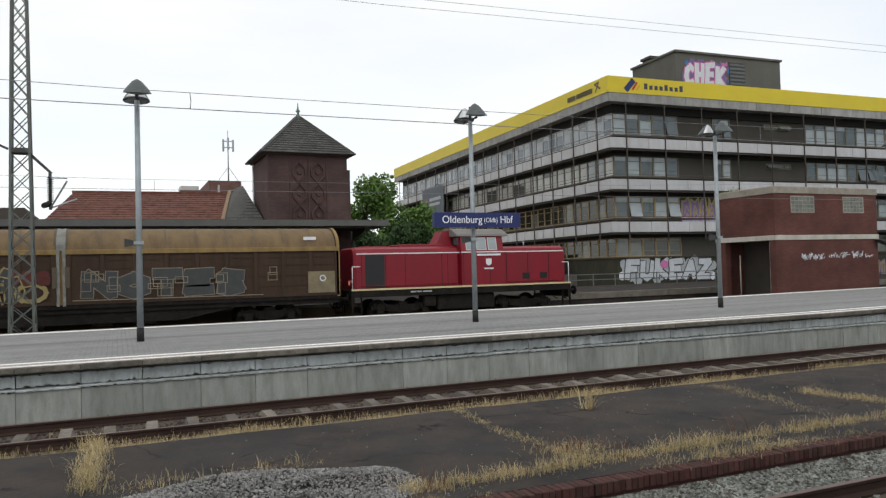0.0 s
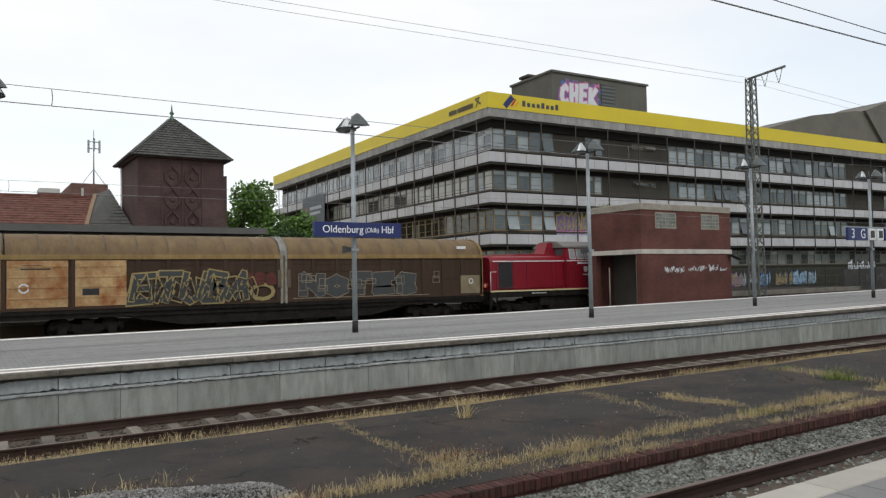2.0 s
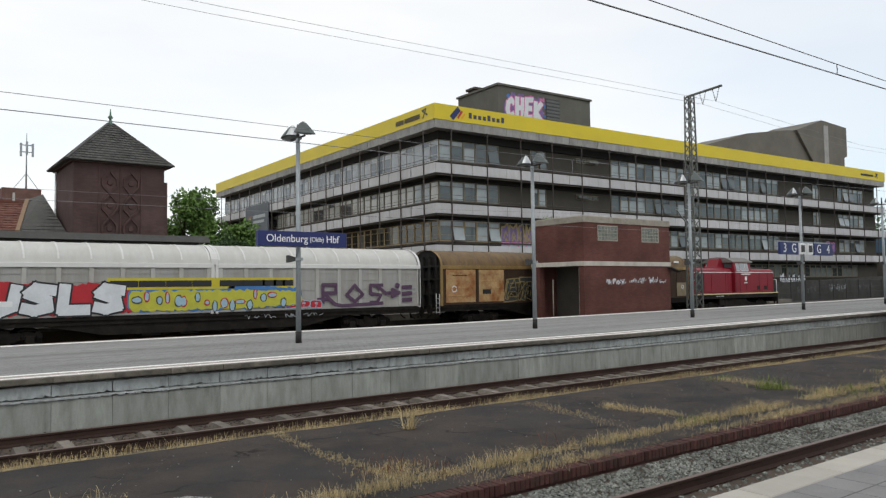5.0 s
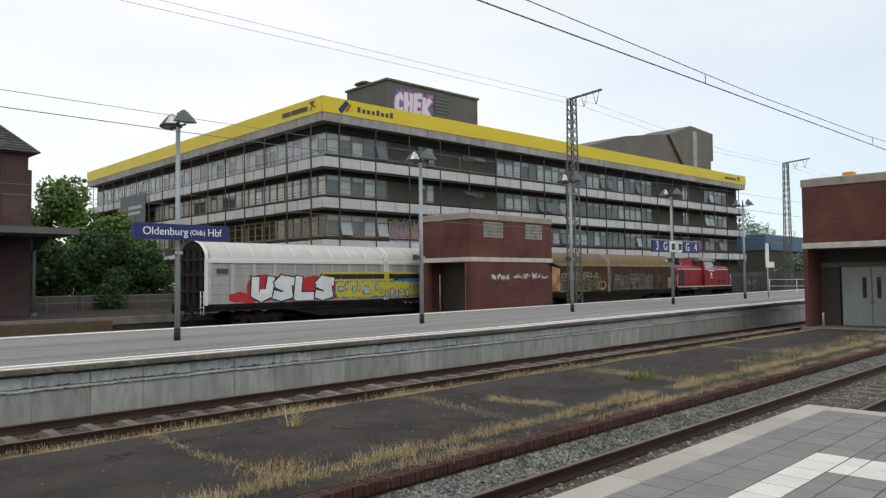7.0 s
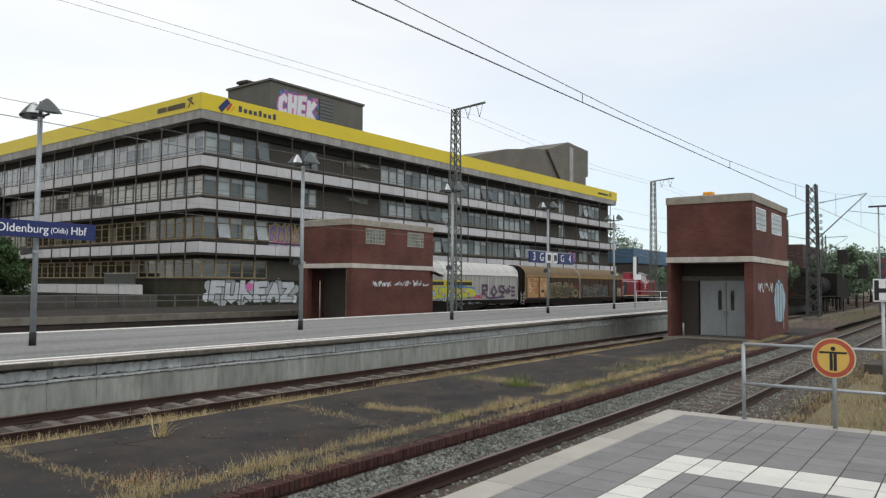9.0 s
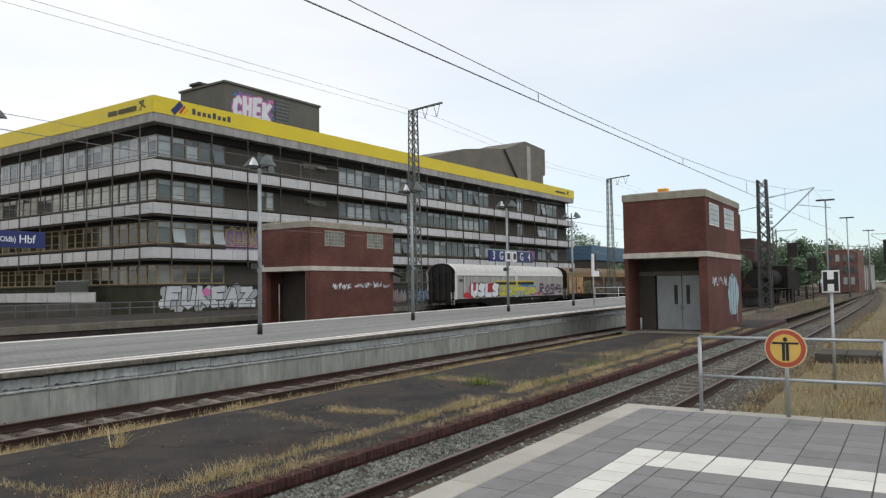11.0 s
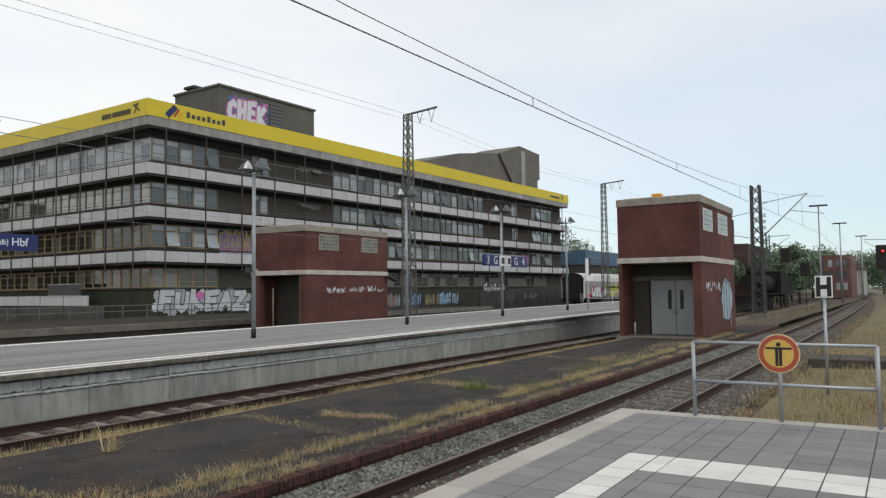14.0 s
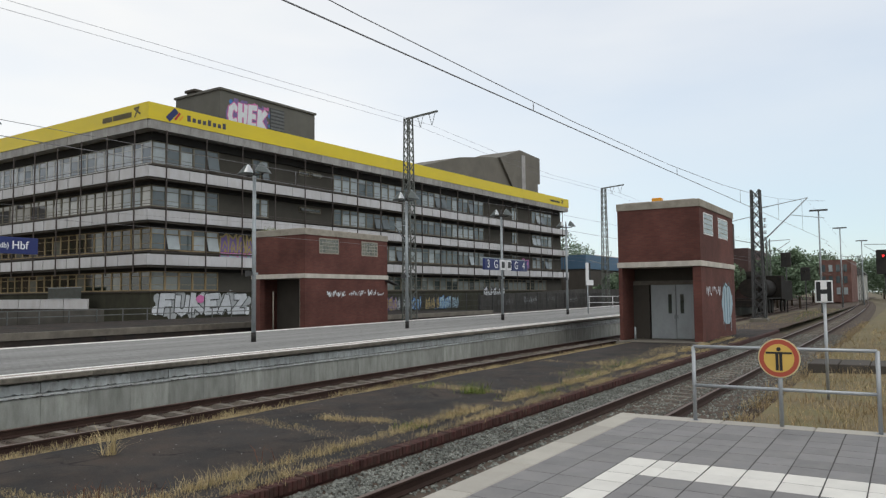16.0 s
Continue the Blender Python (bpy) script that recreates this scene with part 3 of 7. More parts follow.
def wild_letters(name, parent, x0, x1, z0, z1, y, n, line, seed, fill=None, m=None, lw=0.045):
    """Angular outlined spray letters, facing -y."""
    rng = random.Random(seed)
    b = Build()
    w, h = (x1 - x0) / n, z1 - z0
    for k in range(n):
        a, c = x0 + k * w, x0 + (k + 1.1) * w
        pts = [(a + rng.uniform(-0.1, 0.2) * w, z0 + rng.uniform(0, 0.12) * h), (a + rng.uniform(0, 0.3) * w, z1 - rng.uniform(0, 0.3) * h), (a + rng.uniform(0.35, 0.6) * w, z1 - rng.uniform(0.1, 0.5) * h),
               (c - rng.uniform(0.1, 0.3) * w, z1 - rng.uniform(0, 0.2) * h), (c, z0 + rng.uniform(0.2, 0.5) * h), (c - rng.uniform(0, 0.3) * w, z0 + rng.uniform(0, 0.1) * h),
               (a + rng.uniform(0.5, 0.7) * w, z0 + rng.uniform(0.25, 0.45) * h), (a + rng.uniform(0.25, 0.4) * w, z0 + rng.uniform(-0.05, 0.1) * h)]
        yy = y - 0.003 - 0.003 * k
        if fill:
            for q in range(1, len(pts) - 1):
                b.face([(px, yy + 0.0002 * q, pz) for px, pz in (pts[0], pts[q], pts[q + 1])], slot=1)
        stroke(b, pts + pts[:1], lw, yy - 0.001, 0)
        stroke(b, [(a + 0.3 * w, z0 + 0.3 * h), (a + 0.55 * w, z0 + 0.62 * h), (a + 0.8 * w, z0 + 0.4 * h)], lw * 0.8, yy - 0.001, 0)
    return part(name, b, [line, fill or line], parent, "", m)


GLYPHS = {
    "A": [[(0, 0), (0.5, 1), (1, 0)], [(0.25, 0.4), (0.75, 0.4)]], "B": [[(0, 0), (0, 1), (0.8, 0.9), (0.75, 0.55), (0.1, 0.52)], [(0.4, 0.52), (1, 0.4), (0.9, 0), (0, 0)]],
    "C": [[(1, 0.85), (0.6, 1), (0.1, 0.8), (0, 0.4), (0.3, 0), (1, 0.15)]], "E": [[(1, 1), (0, 0.95), (0.05, 0.5), (0, 0), (1, 0.05)], [(0.05, 0.52), (0.8, 0.52)]],
    "F": [[(0, 0), (0.05, 1), (1, 1)], [(0.05, 0.55), (0.75, 0.55)]], "H": [[(0, 0), (0, 1)], [(1, 0), (1, 1)], [(0, 0.5), (1, 0.5)]],
    "K": [[(0, 0), (0, 1)], [(1, 1), (0.1, 0.45), (1, 0)]], "L": [[(0.05, 1), (0, 0), (1, 0)]], "N": [[(0, 0), (0, 1), (1, 0), (1, 1)]],
    "O": [[(0.5, 0), (0.05, 0.25), (0.05, 0.75), (0.5, 1), (0.95, 0.75), (0.95, 0.25), (0.5, 0)]], "S": [[(1, 0.9), (0.3, 1), (0.05, 0.75), (0.8, 0.45), (0.9, 0.12), (0.4, 0), (0, 0.1)]],
    "T": [[(0, 1), (1, 1)], [(0.5, 1), (0.5, 0)]], "U": [[(0, 1), (0.05, 0.2), (0.5, 0), (0.95, 0.2), (1, 1)]], "Z": [[(0, 1), (1, 1), (0, 0), (1, 0)]],
}


def fat_letters(name, parent, text, x0, x1, z0, z1, y, fill, line, halo=None, weight=0.3, edge=0.07, slant=0.06, seed=1, m=None):
    """Spray letters in fat strokes with an outline, and a cloud of paint behind them, facing -y."""
    g = random.Random(seed)
    b = Build()
    cell, h = (x1 - x0) / len(text), z1 - z0
    w = weight * cell
    if halo:
        for k in range(3 * len(text)):
            cx, cz = x0 + (x1 - x0) * (k + 0.5) / (3 * len(text)), (z0 + z1) / 2 + g.uniform(-0.28, 0.28) * h
            b.face([(px, y + 0.02 - 0.0004 * k, pz) for px, pz in reversed(blob(cx, cz, cell * 0.36, h * 0.42, g, 12, 0.2))], slot=2)
    for k, ch in enumerate(text):
        up, tall, turn = g.uniform(-0.04, 0.04) * h, g.uniform(0.92, 1.06), g.uniform(-0.06, 0.06)
        for line_pass in (True, False):
            for j, run in enumerate(GLYPHS[ch]):
                pts = []
                for u, v in run:
                    x = x0 + cell * k + w * 0.5 + (cell * 1.02 - w) * u + slant * cell * (v - 0.5) + turn * cell * (v - 0.5)
                    pts.append((x, z0 + up + w * 0.5 + (h * tall - w) * v))
                yy = y - 0.004 - 0.006 * k - (0.0 if line_pass else 0.003) - 0.0006 * j
                stroke(b, pts, w + 2 * edge if line_pass else w, yy, 1 if line_pass else 0)
    return part(name, b, [fill, line, halo or fill], parent, "", m)


def scribble(name, parent, x0, x1, z, h, y, material, seed, m=None, lw=0.035):
    rng = random.Random(seed)
    b, pts, x = Build(), [], x0
    while x < x1:
        pts.append((x, z + rng.uniform(-0.5, 0.5) * h))
        x += rng.uniform(-0.02, 0.13)
        if rng.random() < 0.12:
            stroke(b, pts, lw, y)
            pts, x = [], x + 0.12
    stroke(b, pts, lw, y)
    return part(name, b, material, parent, "", m)


# ---- ground, tracks and platforms ----
def sheet(name, x0, x1, y0, y1, z, material, label, nx=1, ny=1, rough=0.0, kind="structure", category="ground"):
    b = Build()
    xs = [x0 + (x1 - x0) * i / nx for i in range(nx + 1)]
    ys = [y0 + (y1 - y0) * i / ny for i in range(ny + 1)]
    hs = {(i, j): z + (rough * noise.noise((xs[i] * 0.6, ys[j] * 0.6, 3.1)) if rough else 0) for i in range(nx + 1) for j in range(ny + 1)}
    for i in range(nx):
        for j in range(ny):
            b.face([(xs[i], ys[j], hs[i, j]), (xs[i + 1], ys[j], hs[i + 1, j]), (xs[i + 1], ys[j + 1], hs[i + 1, j + 1]), (xs[i], ys[j + 1], hs[i, j + 1])], rough > 0)
    return single(name, b, material, label, category, kind=kind)


sheet("ground", -1500, 1500, -1500, 1500, -0.42, soil, "dry brown railway ground with dull green growth reaching the horizon")
NEAR_Y, MID_Y, FAR_Y, TRAIN_Y = 4.75, 13.08, 26.1, 33.5


def track_path(x):
    """Sideways shift of the nearest track, which bends far off."""
    return 0.00016 * max(0.0, x - 40) ** 2 + 0.0005 * max(0.0, x - 200) ** 2


def rail_profile(y):
    return [(y - 0.07, -0.16), (y + 0.07, -0.16), (y + 0.07, -0.145), (y + 0.012, -0.12), (y + 0.012, -0.045), (y + 0.036, -0.032), (y + 0.036, -0.004), (y + 0.03, 0.0),
            (y - 0.03, 0.0), (y - 0.036, -0.004), (y - 0.036, -0.032), (y - 0.012, -0.045), (y - 0.012, -0.12), (y - 0.07, -0.145)]


def track(name, yc, x0, x1, bend=False, label="", step=2.0):
    root = thing(name, label, "railway track", kind="structure")
    bed = Build()
    n = max(1, int((x1 - x0) / step)) if bend else 1
    xs = [x0 + (x1 - x0) * i / n for i in range(n + 1)]
    sh = track_path if bend else (lambda x: 0.0)
    bed.loft([[(x, yc + s + sh(x), z) for s, z in ((-1.85, -0.4), (-1.45, -0.17), (1.45, -0.17), (1.85, -0.4))] for x in xs], caps=False, closed=False)
    part("ballast_bed", bed, ballast_bed, root)
    for side in (-0.7525, 0.7525):
        b = Build()
        b.loft([[(x, y + sh(x), z) for y, z in rail_profile(yc + side)] for x in xs])
        for k in range(len(b.m)):          # running surface
            if k % 14 in (6, 7, 8) and k < 14 * n:
                b.m[k] = 1
        part("rail", b, [rail_rust, rail_top], root)
    return root


near_track = track("track", NEAR_Y, -40, 360, True, "rusty railway track on grey ballast with dry grass beside it", 10.0)
mid_track = track("track", MID_Y, -60, 330, True, "rusty little-used railway track before a concrete platform wall", 10.0)
hidden_track = track("track", FAR_Y, -80, 260, False, "railway track between two platforms")
train_track = track("track", TRAIN_Y, -120, 330, False, "railway track on which the goods train runs")

# the disused luggage platform between the two nearest tracks
pl = thing("platform", "low disused asphalt luggage platform with a dark brick edge", "platform", kind="structure")
b = Build()
edge_rng = random.Random(8)
rows_ = []
for k in range(261):                                   # the far edge is broken and uneven
    x = -50 + 97 * k / 260
    ye = 10.74 + 0.10 * noise.noise((x * 0.35, 0.0, 5.0)) + edge_rng.uniform(-0.02, 0.02)
    rows_.append([(x, 6.58, -0.4), (x, 6.58, 0.115), (x, ye - 0.05, 0.115), (x, ye, 0.085), (x, ye, -0.4)])
b.loft(rows_)
part("asphalt_surface", b, asphalt, pl)
b = Build()
b.box(-50, 47, 6.40, 6.58, -0.4, 0.0)
b.box(-50, 1.4, 6.37, 6.58, 0.0, 0.118)
b.box(20.2, 47, 6.37, 6.58, 0.0, 0.118)
part("edge_course", b, clinker, pl, "dark red clinker edge")
b = Build()
b.loft([[(x, y, z) for y, z in ((5.58, -0.19), (6.40, -0.05))] for x in (-40, 47)], caps=False, closed=False)
part("ballast_shoulder", b, ballast_bed, near_track)
sheet("verge", -50, 120, 10.6, 11.55, -0.06, soil, "strip of dry soil between asphalt and rail", 90, 3, 0.05)
sheet("yard_ballast", 62, 330, 10.2, 26, -0.2, ballast_bed, "dark trodden ballast between the tracks of the yard", 60, 8, 0.05)
sheet("verge", 47, 190, 7.0, 10.4, -0.02, ballast_bed, "strip of dry ground beyond the asphalt platform", 60, 4, 0.06)
sheet("verge", 9.62, 130, -60, 2.6, -0.12, meadow, "dry yellow grassland beyond the platform end", 60, 40, 0.10)


def rise(x):
    """Height of the island platform, which climbs gently eastwards."""
    return 0.80 + 0.0062 * max(0.0, x - 18.0)


# the island platform
PX0, PX1 = -60, 92
plat = thing("platform", "wide paved island platform with white safety lines and a grey concrete wall", "platform", kind="structure")
xs = [PX0, 18, 50, PX1]
b = Build()
b.loft([[(x, 15.62, rise(x)), (x, 23.75, rise(x))] for x in xs], caps=False, closed=False)
b.f = [tuple(reversed(q)) for q in b.f]
part("paving", b, paving_far, plat, "grey concrete block paving")
for y0, y1, dz, m, nm in ((15.42, 15.62, 0.004, paving_line, "safety_line"), (15.12, 15.42, 0.0, coping_pink, "edge_strip"), (14.98, 15.12, 0.002, paving_line, "edge_line"), (14.86, 14.98, 0.001, coping_pink, "edge_strip"), (23.75, 24.1, 0.002, paving_line, "safety_line"), (24.1, 24.4, 0.0, coping_pink, "edge_strip")):
    b = Build()
    b.loft([[(x, y0, rise(x) + dz), (x, y1, rise(x) + dz)] for x in xs], caps=False, closed=False)
    b.f = [tuple(reversed(q)) for q in b.f]
    part(nm, b, m, plat)
b = Build()
b.loft([[(x, 15.15, -0.4), (x, 24.4, -0.4), (x, 24.4, rise(x) - 0.004), (x, 15.15, rise(x) - 0.004)] for x in xs])
part("core", b, concrete_dark, plat)

# the platform on which the camera stands
deck = thing("platform", "paved platform end with grey tiles and a white guide line", "platform", kind="structure")
b = Build()
b.box(-45, 9.3, -9, 2.94, -0.4, 0.7775)
b.box(-45, 9.5, 2.94, 3.12, -0.4, 0.69).box(9.3, 9.5, -9, 2.94, -0.4, 0.69)
part("deck_core", b, joint_dark, deck)
b = Build()
b.box(-45, 2.0, -9, 2.9, 0.72, 0.779)
part("deck_paving", b, tile_grey, deck)

# the luggage platform beyond the island platform, and the station platform behind the train
lug = thing("platform", "low dark luggage platform between two tracks", "platform", kind="structure")
part("surface", Build().box(-90, 120, 27.75, 31.35, -0.4, 0.14), asphalt, lug)
stat = thing("platform", "station platform with a dark weathered edge behind the train", "platform", kind="structure")
part("surface", Build().box(-120, 66, 35.25, 47.6, -0.4, 0.72), asphalt, stat)
part("edge", Build().box(-120, 66, 35.18, 35.6, 0.42, 0.76), concrete_dark, stat)
part("edge_worn", Build().box(-120, 14, 35.12, 35.25, -0.3, 0.62), mat("worn_edge", (0.085, 0.06, 0.036), 0.9, 0.3, 1, 20, 0.2), stat)
part("yard", Build().box(66, 330, 36.0, 120, -0.4, 0.3), asphalt, stat)


# ---- office building ----
def office():
    root = thing("office_building", "large dark office block with white parapet bands and yellow roof fascia", "office building", m=pose(37.3, 50.45, 0, 0, 0, -2.3))
    LX, LY, BAY = 78.2, 57.8, 3.91
    B0 = 0.6
    # local frame: corner at the origin, facades along +x (towards the tracks) and +y
    storeys = [(2.9, 4.5), (6.18, 8.02), (9.72, 11.47), (13.2, 15.1)]       # window sill and head
    bands = [(4.95, 5.78), (8.5, 9.32), (11.95, 12.82)]
    set_in = 1.15
    b = Build()
    b.box(set_in + 0.25, LX - 0.4, set_in + 0.25, LY - 0.4, 0.0, 16.4)
    part("core", b, facade_brown, root)
    b = Build()
    b.box(-0.02, LX, -0.02, LY, 15.78, 16.5)
    part("roof_slab", b, facade_fascia, root)
    for q in ((-0.12, LX + 0.1, -0.14, 0.05), (-0.14, 0.05, 0.05, LY), (LX - 0.05, LX + 0.1, 0.05, LY), (0.05, LX - 0.05, LY - 0.15, LY)):
        part("roof_fascia", Build().box(*q, 16.5, 17.85), fascia_yellow, root, "yellow roof fascia")
    part("roof", Build().box(0.05, LX - 0.05, 0.05, LY - 0.15, 16.5, 17.2), slab_dark, root)
    for z0, z1 in bands:
        part("gallery_slab", Build().box(0.12, LX - 0.1, 0.12, set_in + 0.3, z0 - 0.18, z0 + 0.05).box(0.12, set_in + 0.3, set_in + 0.3, LY - 0.1, z0 - 0.18, z0 + 0.05), slab_dark, root)
    panel_x = Build().box(0.02, BAY - 0.02, 0, 0.10, 0, 0.85).mesh("parapet", parapet_white)
    panel_y = Build().box(0, 0.10, 0.02, 3.72 - 0.02, 0, 0.85).mesh("parapet", parapet_white)
    pole = Build().box(-0.035, 0.035, -0.11, -0.02, 4.3, 15.8).mesh("pole", pole_brown)
    pole_y = Build().box(-0.11, -0.02, -0.035, 0.035, 4.3, 15.8).mesh("pole", pole_brown)
    nx, ny = 20, 15
    # concrete panels under the yellow fascia
    edge_x = Build().loft([[(x, -0.075, 0.72), (x, -0.03, 0.0), (x, 0.06, 0.0), (x, 0.06, 0.72)] for x in (0.025, BAY - 0.025)]).mesh("roof_edge_panel", panel_grey)
    edge_y = Build().loft([[(-0.075, y, 0.72), (0.06, y, 0.72), (0.06, y, 0.0), (-0.03, y, 0.0)] for y in (0.025, 3.82)]).mesh("roof_edge_panel", panel_grey)
    for k in range(nx):
        part("roof_edge_panel", edge_x, panel_grey, root, m=pose(k * BAY, -0.02, 15.78))
    for k in range(ny):
        part("roof_edge_panel", edge_y, panel_grey, root, m=pose(-0.02, 0.06 + k * 3.85, 15.78))
    for z0, z1 in bands:
        for k in range(nx):
            part("parapet", panel_x, parapet_white, root, m=pose(k * BAY, 0, z0))
        for k in range(ny):
            part("parapet", panel_y, parapet_white, root, m=pose(0, 0.1 + k * 3.84, z0))
    for k in range(8):
        part("parapet", panel_y, parapet_white, root, m=pose(0, 8.1 + k * 3.84, 1.45))
    part("balcony_slab", Build().box(0.1, set_in + 0.2, 8.1, 39.0, 1.25, 1.5), slab_dark, root)
    for k in range(34):
        part("grating_bar", Build().box(-0.03, 0.03, 9.2 + 0.155 * k, 9.26 + 0.155 * k, 2.3, 3.28), steel_lattice, root)
    for z in (2.3, 3.26):
        part("grating_rail", Build().box(-0.04, 0.04, 9.15, 14.4, z, z + 0.06), steel_grey, root)
    for k in range(nx):
        part("pole", pole, pole_brown, root, m=pose((k + 0.42) * BAY, 0, 0))
    for k in range(ny):
        part("pole", pole_y, pole_brown, root, m=pose(0, 1.7 + k * 3.84, 0))
    # rails along the galleries
    for z0, z1 in bands:
        part("handrail", Build().box(0.0, LX, 0.02, 0.06, z1 + 0.42, z1 + 0.46).box(0.02, 0.06, 0.06, LY, z1 + 0.42, z1 + 0.46), pole_brown, root)
        part("handrail", Build().box(0.0, LX, 0.02, 0.06, z1 + 0.18, z1 + 0.21).box(0.02, 0.06, 0.06, LY, z1 + 0.18, z1 + 0.21), pole_brown, root)

    # windows: a frame with transom and mullion, and its panes
    def window(w, h, kind):
        f = Build()
        t = 0.095
        f.v = [(x, y, z) for y in (-0.06, 0.06) for e in (0, t) for x, z in ((e, e), (w - e, e), (w - e, h - e), (e, h - e))]
        for k in range(4):
            n = (k + 1) % 4
            for q in ((k, n, n + 4, k + 4), (k + 8, k + 12, n + 12, n + 8), (k, k + 8, n + 8, n), (k + 4, n + 4, n + 12, k + 12)):
                f.f.append(q)
                f.s.append(False)
                f.m.append(0)
        bars = [("transom", Build().box(t, w - t, -0.045, 0.045, h * 0.72, h * 0.72 + 0.05)), ("safety_bar", Build().box(t, w - t, -0.05, -0.02, h * 0.3, h * 0.3 + 0.03)),
                ]
        return f.mesh("window_frame", kind), [(n, b.mesh(n, kind)) for n, b in bars], [Build().box(x0, x1, -0.01, 0.01, z0, z1).mesh("pane", glass_dark) for x0, x1, z0, z1 in ((t, w - t, t, h * 0.72), (t, w - t, h * 0.72 + 0.05, h - t))]

    made = {}
    rng = random.Random(4)

    def put(x, y, z, w, h, turn, frame_m, glass):
        key = (round(w, 2), round(h, 2), frame_m.name, glass.name)
        if key not in made:
            fr, bars, pn = window(w, h, frame_m)
            for p in pn:
                p.materials.clear()
                p.materials.append(glass)
            made[key] = fr, bars, pn
        win = part("window", made[key][0], frame_m, root, m=pose(x, y, z, 0, 0, turn))
        tilt = turn == 0 and z > 5 and rng.random() < 0.13
        for n, me in made[key][1]:
            part(n, me, frame_m, win)
        for k, p in enumerate(made[key][2]):
            part("pane", p, glass, win, m=pose(0, -0.34 if tilt and k == 0 else 0, 0, -14 if tilt and k == 0 else 0))

    W = 1.34
    wy = set_in
    for s, (z0, z1) in enumerate(storeys):
        h = z1 - z0
        blocks = [(1.1, 7.8), (22.6, 53.0), (67.3, 74.3)] if s else [(1.1, 7.8), (26, 72)]
        for x0, x1 in blocks:
            n = round((x1 - x0) / W)
            for k in range(n):
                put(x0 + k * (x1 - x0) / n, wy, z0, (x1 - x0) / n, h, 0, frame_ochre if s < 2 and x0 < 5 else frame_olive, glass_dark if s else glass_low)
        if s:
            for x0, w in ((11.6, 1.0), (12.6, 1.0), (61.0, 0.9), (61.9, 0.9)):
                put(x0, wy, z0, w, h, 0, frame_olive, glass_dark)
        if s >= 2:
            for x0 in (17.6, 19.2):
                put(x0, wy, z1 - 0.75, 1.5, 0.5, 0, frame_olive, glass_plain)
        frame_y = (frame_ochre, frame_ochre, frame_olive, frame_pale)[s]
        n = int((LY - 1.4) / W)
        for k in range(n):
            put(wy, 1.15 + (k + 1) * W, z0, W, h, -90, frame_y, glass_blinds if s == 2 and k not in (1, 2) else (glass_plain, glass_plain, glass_dark, glass_sky_tint)[s])
        # sills and brown wall strips under the windows
        part("sill", Build().box(wy - 0.1, LX - 2, wy - 0.12, wy + 0.1, z0 - 0.12, z0).box(wy - 0.12, wy + 0.1, wy + 0.1, LY - 1, z0 - 0.12, z0), slab_dark, root)
    # front wall strips between the window rows
    walls = Build()
    zs = [0.0, 2.78, 4.5, 6.06, 8.02, 9.6, 11.47, 13.08, 15.1, 15.78]
    for k in range(2, 9, 2):
        walls.box(wy, LX - 0.5, wy, wy + 0.25, zs[k], zs[k + 1]).box(wy, wy + 0.25, wy + 0.25, LY - 0.5, zs[k], zs[k + 1])
    for s, (z0, z1) in enumerate(storeys):
        gaps = [(7.85, 11.55), (13.65, 22.55), (53.1, 60.9), (62.9, 67.2), (74.3, LX - 0.5)] if s else [(7.85, 25.9), (72.1, LX - 0.5)]
        for x0, x1 in gaps:
            walls.box(x0, x1, wy, wy + 0.25, z0 - 0.12, z1)
    part("wall", walls, facade_brown, root)
    # near-black strips added over the windows, standing in for shade under slabs and roof
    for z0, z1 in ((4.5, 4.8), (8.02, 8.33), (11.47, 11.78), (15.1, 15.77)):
        part("blind_box", Build().box(wy - 0.22, LX - 1.5, wy - 0.22, wy - 0.002, z0, z1).box(wy - 0.22, wy - 0.002, wy, LY - 1.0, z0, z1), soffit_shade_dark, root)
    part("base_wall", Build().box(wy, LX - 0.5, wy, wy + 0.25, zs[0], zs[1]).box(wy, wy + 0.25, wy + 0.25, LY - 0.5, zs[0], zs[1]), moss_wall, root, "mossy dark base wall")
    # stair tower and plant rooms on the roof
    pent = part("penthouse", Build().box(10.2, 22.8, 4.0, 10.6, 17.2, 21.8).box(10.05, 22.95, 3.85, 10.75, 21.8, 22.0), roof_grey, root, "dark rooftop plant room")
    part("louvre", Build().box(16.4, 18.3, 3.93, 4.0, 18.7, 21.3), paint_slate, pent)
    for k in range(7):
        part("louvre_blade", Build().box(16.45, 18.25, 3.9, 3.93, 18.8 + 0.36 * k, 19.0 + 0.36 * k), fence_grey, pent)
    part("vent", Build().box(10.9, 12.2, 8.6, 9.8, 22.0, 22.5).cbox(10.7, 12.4, 8.4, 10.0, 22.5, 22.75, 0.05), slab_dark, pent)
    fat_letters("spray_letters", pent, "CHEK", 11.1, 15.9, 18.7, 21.0, 3.95, paint_white, paint_pink, paint_violet, 0.42, 0.10, 0.1, 21)
    dots = Build()
    g = random.Random(3)
    for k in range(46):
        x, z = g.uniform(10.7, 17.0), g.uniform(18.2, 21.4)
        dots.face([(px, 3.985 - 0.0003 * k, pz) for px, pz in reversed(blob(x, z, g.uniform(0.08, 0.3), g.uniform(0.08, 0.26), g, 8, 0.0))], slot=k % 3)
    part("spray_speckle", dots, [paint_violet, paint_pink, paint_blue], pent)
    far_pent = Build().box(45, 70, 5, 12, 17.2, 19.4)
